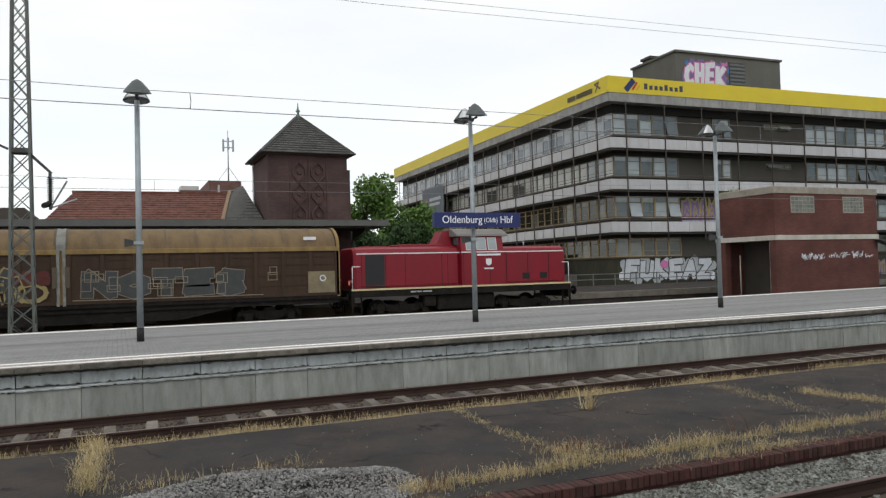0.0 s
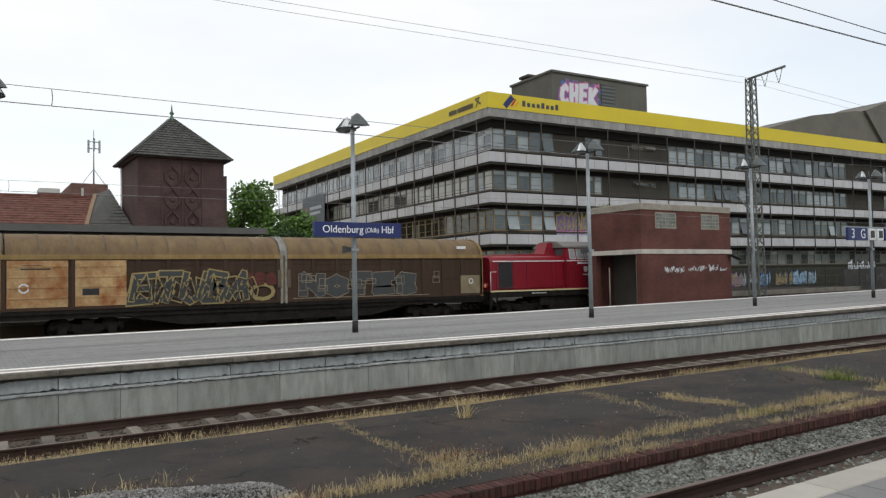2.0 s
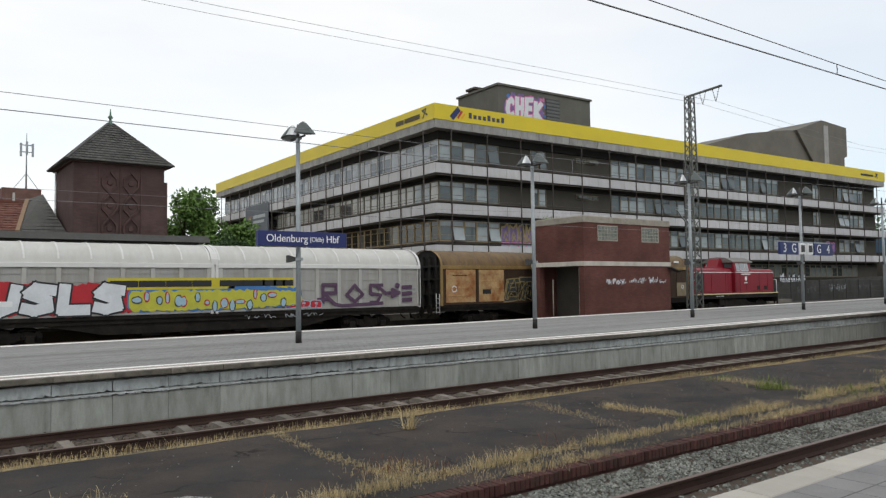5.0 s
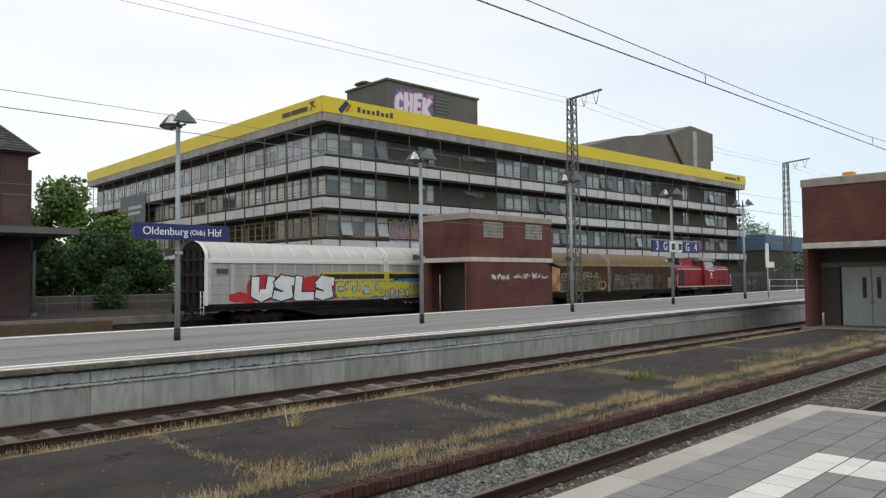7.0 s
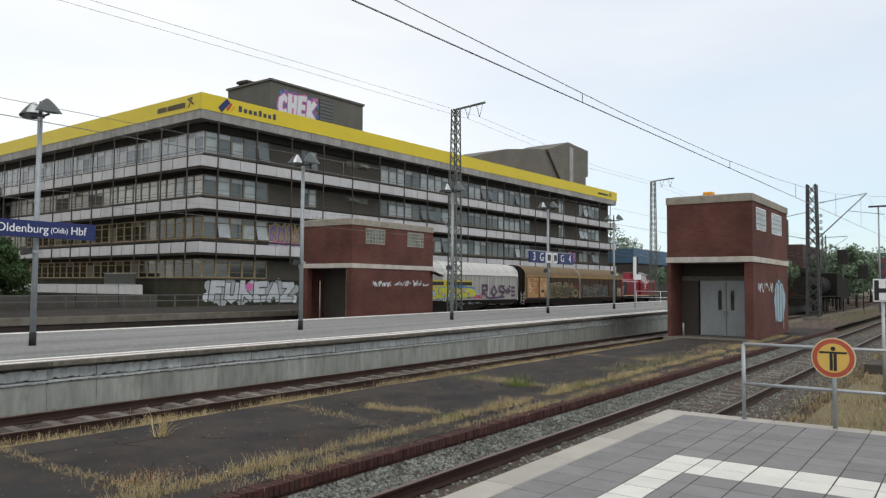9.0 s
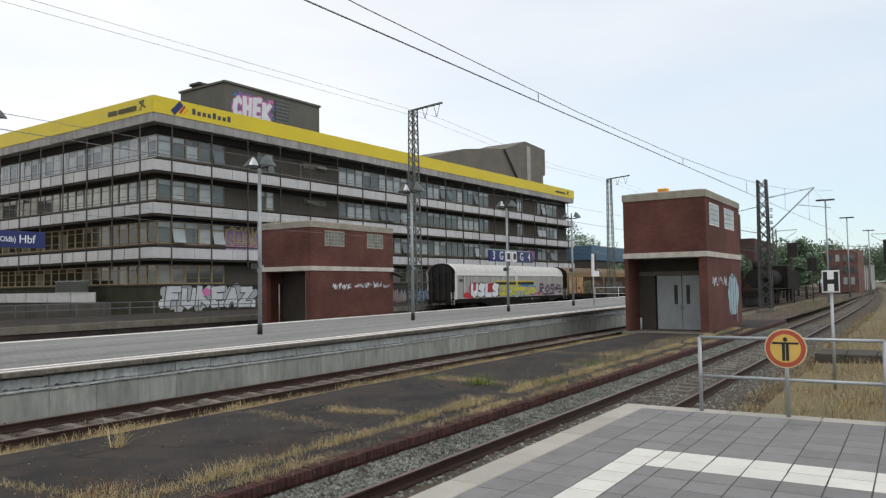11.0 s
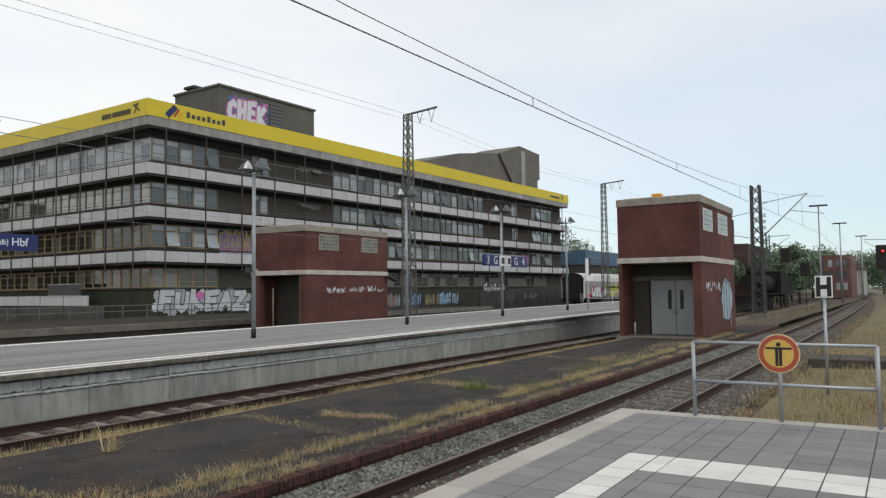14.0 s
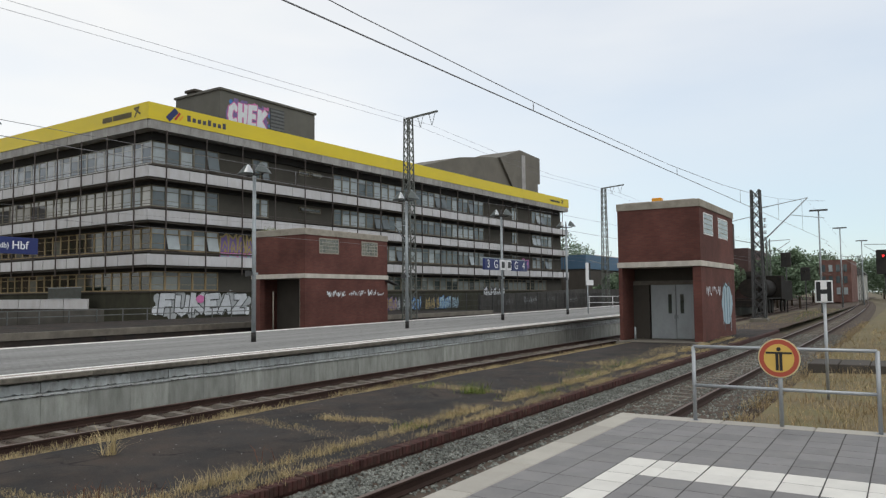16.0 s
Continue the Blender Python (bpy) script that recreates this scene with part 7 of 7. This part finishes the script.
for k in range(4):
    for j in range(3):
        part("window", Build().box(169.9, 170, 10.2 + 1.3 * k, 10.9 + 1.3 * k, 1.6 + 2.3 * j, 3.0 + 2.3 * j), glass_dark, be)
bw = thing("house", "distant white gabled house beyond the tracks", "house")
part("wall", Build().box(220, 232, 9.2, 12.2, 0, 6.4), frame_pale, bw)
part("roof", Build().loft([[(219.5, 8.9, 6.4), (219.5, 12.5, 6.4), (219.5, 10.7, 8.3)], [(232, 8.9, 6.4), (232, 12.5, 6.4), (232, 10.7, 8.3)]]), roof_tile_dark, bw)
bb = thing("apartment_building", "distant dark brick block behind the masts", "building")
part("wall", Build().box(130, 150, 22, 32, 0, 9.5), brick_tower, bb)


# ---- trees and bushes ----
def tree(x, y, z, h, spread, leaf, seed, leaves=2600, size=0.28, trunk=True, label="leafy green deciduous tree", name="tree"):
    rng = random.Random(seed)
    root = thing(name, label, "tree" if name == "tree" else "bush", m=pose(x, y, z))
    if trunk:
        b = Build()
        b.tube((0, 0, -0.2), (0.05, 0.03, h * 0.35), 0.022 * h, 0.016 * h, 10)
        b.tube((0.05, 0.03, h * 0.35), (0, 0, h * 0.75), 0.016 * h, 0.005 * h, 8)
        part("trunk", b, bark, root)
        lb = Build()
        for k in range(8):
            a = k * 2.4 + rng.uniform(-0.4, 0.4)
            z0 = h * rng.uniform(0.28, 0.6)
            lb.tube((0, 0, z0), (spread * 0.7 * math.cos(a), spread * 0.7 * math.sin(a), z0 + h * rng.uniform(0.1, 0.28)), 0.007 * h, 0.002 * h, 6)
        part("limbs", lb, bark, root)
    lobes = []
    for k in range(16):
        a, r = rng.uniform(0, 6.283), spread * math.sqrt(rng.uniform(0, 0.75))
        zz = h * rng.uniform(0.3 if trunk else 0.12, 0.9)
        k2 = 1 - 0.55 * max(0, (zz / h - 0.5) * 2)
        lobes.append((r * k2 * math.cos(a), r * k2 * math.sin(a), zz, spread * rng.uniform(0.26, 0.46)))
    b = Build()
    for k in range(leaves):
        cx_, cy_, cz_, cr = rng.choice(lobes)
        d = Vector((rng.gauss(0, 1), rng.gauss(0, 1), rng.gauss(0, 0.85))).normalized() * cr * rng.uniform(0.6, 1.08)
        p = Vector((cx_, cy_, cz_)) + d
        if p.z < 0.02:
            continue
        u = Vector((rng.gauss(0, 1), rng.gauss(0, 1), rng.gauss(0, 1))).normalized()
        w = u.cross(Vector((rng.gauss(0, 1), rng.gauss(0, 1), rng.gauss(0, 1)))).normalized()
        s = size * rng.uniform(0.6, 1.3)
        b.face([p - u * s, p - w * s * 0.55, p + u * s, p + w * s * 0.55])
    crown = part("crown", b, leaf, root)
    tagged(crown, kind="stuff")
    return root


tree(17.4, 54.0, 0.7, 8.7, 3.4, leaf_green, 1, 11000, 0.16)
tree(20.9, 53.0, 0.7, 6.5, 2.5, leaf_green, 2, 8000, 0.16)
tree(23.2, 54.0, 0.7, 4.7, 2.0, leaf_dark, 3, 6000, 0.16)
tree(15.3, 49.2, 0.7, 4.2, 1.9, leaf_dark, 4, 5000, 0.14, False, "dense dark green bush", "bush")
tree(18.8, 49.5, 0.7, 5.0, 2.4, leaf_dark, 5, 6500, 0.14, False, "dense dark green bush", "bush")
tree(21.8, 49.8, 0.7, 4.3, 1.9, leaf_dark, 6, 6000, 0.14, False, "dense dark green bush", "bush")
for k, (x, y) in enumerate(((12.9, 50.2), (17.0, 50.6), (20.5, 50.8), (15.2, 51.0))):
    tree(x, y, 0.7, 3.2, 1.9, leaf_dark, 50 + k, 4500, 0.14, False, "dense dark green bush", "bush")
for k, (x, y, h, s) in enumerate(((150, 76, 13, 8), (165, 72, 15, 9), (182, 74, 14, 9), (150, 48, 6, 5), (128, 44, 5, 4), (118, 13.2, 8.4, 2.6), (124, 17.0, 7.8, 3), (135, 21, 7.5, 4), (145, 17.5, 8.5, 4), (155, 20, 9.5, 6), (170, 24, 10, 7), (185, 18, 10, 6), (125, 25, 7, 4), (230, 1, 10, 6), (255, 6, 11, 8), (250, 22, 13, 9), (280, 12, 12, 9), (270, -8, 12, 9))):
    tree(x, y, 0, h, s, leaf_far_haze, 20 + k, 6000, 0.3, True, "distant green tree beyond the railway yard")


# ---- grass, weeds and stones ----
def blades(name, spots, material, label, seed, wide=1.0):
    """Tufts of thin blades: spots are (x, y, z, height, spread, count)."""
    rng = random.Random(seed)
    b = Build()
    for x, y, z, h, sp, n in spots:
        for _ in range(n):
            px, py = x + rng.gauss(0, sp), y + rng.gauss(0, sp)
            a, lean, hh = rng.uniform(0, 6.283), rng.uniform(0.3, 1.2), h * rng.uniform(0.3, 1.0)
            if rng.random() < 0.45:
                hh, lean = hh * 0.3, rng.uniform(1.5, 4.0)
            w = wide * (0.003 + 0.007 * hh)
            dx, dy = math.cos(a), math.sin(a)
            m1 = (px + dx * hh * lean * 0.3, py + dy * hh * lean * 0.3, z + hh * 0.6)
            tip = (px + dx * hh * lean, py + dy * hh * lean, z + hh)
            b.face([(px - dy * w, py + dx * w, z - 0.02), (px + dy * w, py - dx * w, z - 0.02), (m1[0] + dy * w * 0.7, m1[1] - dx * w * 0.7, m1[2]), (m1[0] - dy * w * 0.7, m1[1] + dx * w * 0.7, m1[2])])
            b.face([(m1[0] - dy * w * 0.7, m1[1] + dx * w * 0.7, m1[2]), (m1[0] + dy * w * 0.7, m1[1] - dx * w * 0.7, m1[2]), tip])
    return single(name, b, material, label, "grass", kind="stuff")


rng = random.Random(9)
spots = []


def clumpy(x, y):
    """Uneven growth along a joint, from 0 to about 1."""
    return max(0.0, 0.55 + 0.9 * noise.noise((x * 0.7, y * 0.7, 2.0)) + 0.4 * noise.noise((x * 2.3, y * 2.3, 7.0)))


def along(n, place, h0, h1, spread, count, z=0.11):
    """Tufts at place(u), u from 0 to 1, thick and thin by turns."""
    for _ in range(n):
        x, y = place(rng.random())
        g = clumpy(x, y)
        if g < 0.12:
            continue
        spots.append((x, y, z, h0 + (h1 - h0) * min(1.0, g) * rng.random(), spread, int(count * (0.35 + 0.65 * min(1.0, g)))))


along(1500, lambda u: (-6 + 50 * u ** 1.15, 10.84 + rng.gauss(0, 0.08)), 0.05, 0.20, 0.08, 30, 0.04)      # the broken far edge
along(1700, lambda u: (-6 + 50 * u ** 1.15, rng.uniform(10.9, 11.9)), 0.05, 0.19, 0.14, 24, -0.06)
along(420, lambda u: (-6 + 50 * u, rng.uniform(12.0, 14.3)), 0.03, 0.12, 0.12, 9, -0.16)
along(1000, lambda u: (2.6 + 36 * u ** 1.25, 7.05 + 0.012 * 36 * u ** 1.25 * (1 if u < 0.5 else 0.7) + rng.gauss(0, 0.06)), 0.07, 0.26, 0.07, 34)
along(700, lambda u: (2.6 + 36 * u ** 1.25, 6.63 + rng.gauss(0, 0.05)), 0.04, 0.19, 0.07, 26)
along(260, lambda u: (2.6 + 36 * u ** 1.25, rng.uniform(6.65, 7.0)), 0.02, 0.08, 0.1, 16)
along(130, lambda u: (4.77 + 0.05 * math.sin(9 * u) + rng.gauss(0, 0.04), 7.0 + 3.8 * u), 0.03, 0.13, 0.05, 20)
along(60, lambda u: (5.0 + rng.gauss(0, 0.25), 7.15 + 0.7 * u), 0.04, 0.18, 0.12, 26)
along(110, lambda u: (9.2 + 0.6 * u + rng.gauss(0, 0.08), 7.5 + 3.0 * u), 0.03, 0.12, 0.1, 11)
along(110, lambda u: (10.62 + 0.13 * math.sin(6 * u) + rng.gauss(0, 0.08), 7.6 + 1.5 * u), 0.05, 0.16, 0.09, 18)
along(90, lambda u: (15.0 + 0.4 * u + rng.gauss(0, 0.08), 7.3 + 3.2 * u), 0.05, 0.18, 0.14, 24)
along(140, lambda u: (19 + 12 * u, 7.5 + 0.9 * rng.random()), 0.06, 0.24, 0.2, 24)
along(60, lambda u: (22.5 + 0.5 * u + rng.gauss(0, 0.1), 7.4 + 3.0 * u), 0.05, 0.16, 0.16, 20)
for k in range(70):                                    # the tall joint before the gravel
    spots.append((-0.3 + rng.gauss(0, 0.05), 8.6 + 2.5 * rng.random(), 0.11, rng.uniform(0.06, 0.24), 0.07, 26))
for k in range(34):                                    # wisps at the edge of the gravel
    spots.append((rng.uniform(-0.2, 2.2), 8.55 + rng.gauss(0, 0.1), 0.11, rng.uniform(0.05, 0.2), 0.07, 12))
blades("dry_grass", spots, straw, "dry yellow grass tufts in the joints of the old platform", 1, 0.85)
spots = []
for k in range(2300):                                  # grassland beyond the platform end
    x = 10.0 + 50 * rng.random() ** 1.7
    y = 2.3 - (3.0 + 0.32 * x) * rng.random() ** 0.9
    if abs(y - track_path(x) - 4.75) < 2.2:
        continue
    spots.append((x, y, -0.13, rng.uniform(0.12, 0.34) + 0.002 * x, 0.14 + 0.006 * x, 22))
for k in range(260):
    x = 44 + 60 * rng.random()
    spots.append((x, 7.4 + 2.6 * rng.random(), -0.05, rng.uniform(0.15, 0.4), 0.3, 8))
for k in range(420):                                   # ragged edge of the meadow
    x = 9.7 + 60 * rng.random() ** 1.5
    spots.append((x, 2.75 + rng.gauss(0, 0.22), -0.2, rng.uniform(0.1, 0.3), 0.2, 18))
blades("dry_grass", spots, meadow_straw, "tall dry yellow grass beyond the platform end", 2, 1.6)
spots = [(rng.uniform(9.9, 11.6), rng.uniform(1.5, 2.6), -0.12, rng.uniform(0.08, 0.2), 0.12, 14) for k in range(36)]
spots += [(14.8 + rng.gauss(0, 0.12), 8.35 + rng.gauss(0, 0.1), 0.11, rng.uniform(0.12, 0.34), 0.09, 18) for k in range(16)]
spots += [(10.4 + rng.gauss(0, 0.15), 7.2 + rng.gauss(0, 0.08), 0.11, rng.uniform(0.06, 0.16), 0.09, 14) for k in range(10)]
spots += [(15.6 + rng.gauss(0, 0.7), 7.2 + rng.gauss(0, 0.2), 0.11, rng.uniform(0.1, 0.24), 0.15, 14) for k in range(18)]
spots += [(21 + rng.gauss(0, 1.6), 7.6 + rng.gauss(0, 0.25), 0.11, rng.uniform(0.1, 0.25), 0.2, 14) for k in range(24)]
spots += [(rng.uniform(60, 110), rng.uniform(7, 9.5), 0.0, 0.3, 0.6, 16) for k in range(60)]
spots += [(15.4 + rng.gauss(0, 0.35), 9.95 + rng.gauss(0, 0.1), 0.1, 0.13, 0.12, 14) for k in range(9)]
blades("green_weeds", spots, straw_green, "fresh green weeds in the old platform", 3, 1.5)
blades("roof_weeds", [(30.3 + rng.gauss(0, 0.5), 30.2 + rng.gauss(0, 0.3), 5.98, rng.uniform(0.15, 0.45), 0.12, 16) for k in range(14)], straw_green, "yellow-green weeds growing on the hut roof", 5, 1.5)
spots = [(x + rng.gauss(0, 0.1), 10.9 + rng.gauss(0, 0.1), -0.03, 0.34, 0.06, 14) for x in (0.1, 0.7, 7.2, 8.4, 13.0, 15.1, 16.8, 18.2, 23, 26)]
spots += [(x, y, 0.11, 0.35, 0.07, 18) for x, y in ((4.9, 7.5), (5.3, 7.1), (2.9, 7.0), (7.4, 7.3))]
spots += [(5.1 + rng.gauss(0, 0.25), 7.9 + rng.gauss(0, 0.18), 0.11, 0.12, 0.1, 12) for k in range(14)]
blades("red_weeds", spots, weed_red, "withered reddish weeds beside the rails", 4)


def stones(name, places, material, label, seed, kind="stuff"):
    rng = random.Random(seed)
    b = Build()
    o = [(1, 0, 0), (-1, 0, 0), (0, 1, 0), (0, -1, 0), (0, 0, 1), (0, 0, -1)]
    fs = [(0, 2, 4), (2, 1, 4), (1, 3, 4), (3, 0, 4), (2, 0, 5), (1, 2, 5), (3, 1, 5), (0, 3, 5)]
    for x, y, z, s in places:
        e = Euler((rng.uniform(0, 6), rng.uniform(0, 6), rng.uniform(0, 6))).to_matrix()
        i = len(b.v)
        for v in o:
            p = e @ (Vector(v) * s * rng.uniform(0.6, 1.25))
            b.v.append((x + p.x, y + p.y, z + p.z * 0.8))
        for f_ in fs:
            b.f.append(tuple(i + k for k in f_))
            b.s.append(False)
            b.m.append(0)
    return single(name, b, material, label, "ballast", kind=kind)


pl_ = []
for k in range(15000):
    x = 2.0 + 46 * rng.random() ** 1.9
    y = 4.75 + rng.uniform(-1.75, 1.62) + track_path(x)
    pl_.append((x, y, -0.165 - 0.05 * max(0, abs(y - 4.75) - 1.3), rng.uniform(0.018, 0.042)))
for k in range(24000):                                 # shoulder up to the brick edge
    x = 2.0 + 40 * rng.random() ** 1.9
    u = rng.random()
    pl_.append((x, 5.6 + 0.76 * u, -0.175 + 0.125 * u, rng.uniform(0.016, 0.036)))
stones("ballast", pl_, stone_grey, "grey crushed stone ballast between the rails", 1)
pl_ = [(-6 + 44 * rng.random() ** 1.3, 13.08 + rng.uniform(-1.5, 1.7), -0.17, rng.uniform(0.02, 0.05)) for k in range(12000)]
stones("ballast", pl_, mat("stone_brown", (0.052, 0.042, 0.035), 0.9, 0.4, 3, 30, 0.3, pick="island"), "brownish crushed stone ballast of the little-used track", 2)
pl_ = []
for k in range(9000):
    a, r = rng.uniform(0, 6.283), math.sqrt(rng.random())
    x, y = 1.15 + 1.75 * r * math.cos(a), 7.5 + 1.05 * r * math.sin(a) + 0.1 * math.sin(5 * a)
    pl_.append((x, y, 0.12 + 0.10 * (1 - r * r) * rng.random(), rng.uniform(0.008, 0.022)))
stones("gravel_heap", pl_, gravel_stone, "small spread heap of pale grey gravel on the asphalt", 3)
pl_ = [(rng.uniform(1, 20), rng.uniform(6.7, 10.3), 0.12, rng.uniform(0.005, 0.015)) for k in range(300)]
stones("litter_stones", pl_, gravel_stone, "single pale stones lying on the asphalt", 4)


# ---- single pieces: sleepers, wall panels, coping stones, edge bricks, tiles ----
stalk = []
for k in range(5):
    stalk.append((6.62 + rng.gauss(0, 0.03), 9.68 + rng.gauss(0, 0.03), 0.11, 0.52, 0.03, 14))
blades("dry_stalks", stalk, straw, "single tall dry seed stalks standing on the asphalt", 6, 0.9)

sleeper = Build()
sleeper.loft([[(-0.14, y, -0.26), (0.14, y, -0.26), (0.085, y, z), (-0.085, y, z)] for y, z in ((-1.3, -0.19), (-0.62, -0.175), (-0.55, -0.14), (-0.12, -0.095), (0.30, -0.08), (0.42, -0.13), (0.6, -0.18), (1.3, -0.19))])
sleeper_me = sleeper.mesh("sleeper", sleeper_concrete)
for k in range(110):
    part("sleeper", sleeper_me, sleeper_concrete, mid_track, m=pose(-6.43 + 0.63 * k, MID_Y + rng.uniform(-0.05, 0.05), rng.uniform(-0.02, 0.012), 0, 0, rng.uniform(-3, 3)))
for k in range(150):
    x = 2.2 + 0.62 * k
    part("sleeper", sleeper_me, sleeper_concrete, near_track, m=pose(x, NEAR_Y + track_path(x), -0.06 + rng.uniform(-0.01, 0.006)))


def worn(x0, x1, y0, y1, z0, z1, seed, chip_low=0.0, chip_top=0.0, chip_face=0.0):
    """A concrete slab whose front edges are chipped and uneven."""
    g = random.Random(seed)
    rings, n = [], 22
    for i in range(n + 1):
        x = x0 + (x1 - x0) * i / n
        f, lo, hi = y0 + g.uniform(0, chip_face), z0 + g.random() ** 5 * chip_low, z1 - g.random() ** 5 * chip_top
        rings.append([(x, y1, z0), (x, f + 0.004, lo), (x, f, lo + 0.012), (x, f, hi - 0.012), (x, f + 0.012, hi), (x, y1, z1)])
    return Build().loft([r[::-1] for r in rings])


lowers = [worn(0.004, 1.026, 0.0, 0.14, -0.5, 0.36, 10 + i, 0.0, 0.02, 0.004).mesh("wall_panel", concrete_wall) for i in range(3)]
uppers = [worn(0.008, 1.022, 0.0, 0.14, 0.0, 0.215, 20 + i, 0.05, 0.03, 0.008).mesh("upper_panel", concrete_light) for i in range(5)]
copes = [worn(0.004, 1.026, 0.0, 0.34, 0.0, 0.10, 30 + i, 0.012, 0.008, 0.008).mesh("coping_stone", coping_dark) for i in range(4)]
ledges = [worn(0.002, 1.028, -0.055, 0.14, 0.0, 0.05, 40 + i, 0.03, 0.02, 0.028).mesh("ledge_stone", concrete_light) for i in range(4)]
for k in range(100):
    x = -8.85 + 1.03 * k
    dz = rise(x) - 0.80
    part("wall_panel", rng.choice(lowers), concrete_wall, plat, m=pose(x, 15.0 + rng.uniform(-0.006, 0.006), dz))
    part("ledge_stone", rng.choice(ledges), concrete_light, plat, m=pose(x, 15.0, 0.36 + dz + rng.uniform(-0.008, 0.008)))
    part("upper_panel", rng.choice(uppers), concrete_light, plat, m=pose(x, 15.0 + rng.uniform(0.0, 0.025), 0.425 + dz, rng.uniform(-1.5, 1.5)))
    part("coping_stone", rng.choice(copes), coping_dark, plat, m=pose(x, 14.82 + rng.uniform(-0.008, 0.008), 0.697 + dz))

brick_end = Build().cbox(0.003, 0.073, 0.0, 0.21, 0.0, 0.118, 0.007).mesh("edge_brick", clinker)
for k in range(245):
    part("edge_brick", brick_end, clinker, pl, m=pose(1.4 + 0.0767 * k, 6.36 + rng.uniform(-0.008, 0.008), rng.uniform(-0.006, 0.004), 0, 0, rng.uniform(-1.5, 1.5)))

TX = 0.3215
YS = [2.95, 2.63, 2.31, 2.03, 1.87] + [1.87 - 0.309 * k for k in range(1, 10)]
tiles = {}
for k in range(len(YS) - 1):
    deep = round(YS[k] - YS[k + 1], 3)
    for j in range(23):
        white_here = (k == 2 and j >= 7) or (k > 2 and j in (7, 8))     # the guide line and the band across
        mm = tile_white if white_here else tile_grey
        if (deep, mm.name) not in tiles:
            tiles[deep, mm.name] = Build().cbox(0.005, TX - 0.005, 0.0045, deep - 0.0045, 0, 0.06, 0.003).mesh("tile", mm)
        part("tile", tiles[deep, mm.name], mm, deck, m=pose(9.275 - TX * (j + 1) + rng.uniform(-0.002, 0.002), YS[k + 1] + rng.uniform(-0.0015, 0.0015), 0.72 + rng.uniform(-0.001, 0.001), 0, 0, rng.uniform(-0.2, 0.2)))
slab = Build().cbox(0.003, 1.097, 0.0, 0.28, 0, 0.10, 0.01).mesh("edge_slab", edge_stone)
for k in range(24):
    part("edge_slab", slab, edge_stone, deck, m=pose(9.56 - 1.1 * (k + 1), 2.953, 0.682))
curb = Build().cbox(-0.07, 0.2, 0.003, 0.997, 0, 0.10, 0.01).mesh("end_slab", edge_stone)
for k in range(12):
    part("end_slab", curb, edge_stone, deck, m=pose(9.35, 2.95 - (k + 1), 0.682))


# ---- the train's run ----
RUN = [(0, -1.94), (0.5, 1.50), (1, 4.98), (1.5, 8.52), (2, 12.13), (2.5, 15.79), (3, 19.5), (3.5, 23.3), (4, 27.15), (5.2, 36.65), (6.5, 47.25), (7, 51.45), (7.5, 55.7), (8, 60.0), (8.5, 64.4), (9, 68.8), (9.5, 73.3),
       (12, 96.4), (12.5, 101.3), (13, 106.5), (13.5, 111.8), (14, 117.2), (15, 128.2), (16, 139.4)]


def run_at(t):
    """Place of the brown wagon's middle, gliding through the rows."""
    k = max(0, min(len(RUN) - 2, next((i for i in range(len(RUN) - 1) if RUN[i + 1][0] >= t), len(RUN) - 2)))
    def slope(i):
        a, c = RUN[max(0, i - 1)], RUN[min(len(RUN) - 1, i + 1)]
        return (c[1] - a[1]) / (c[0] - a[0])
    (t0, x0), (t1, x1) = RUN[k], RUN[k + 1]
    d = t1 - t0
    u = (t - t0) / d
    return (2 * u ** 3 - 3 * u * u + 1) * x0 + (u ** 3 - 2 * u * u + u) * d * slope(k) + (3 * u * u - 2 * u ** 3) * x1 + (u ** 3 - u * u) * d * slope(k + 1)


def motions():
    for ob, dx in TRAIN:
        walk(ob, [(k * 0.25, pose(run_at(k * 0.25) + dx, TRAIN_Y, 0)) for k in range(65)])
    x_start = run_at(0)
    for ws, x, r in WHEELSETS:
        walk(ws, [(k / 15, pose(x, 0, r, 0, math.degrees((run_at(k / 15) - x_start) / r), 0)) for k in range(241)])


motions()
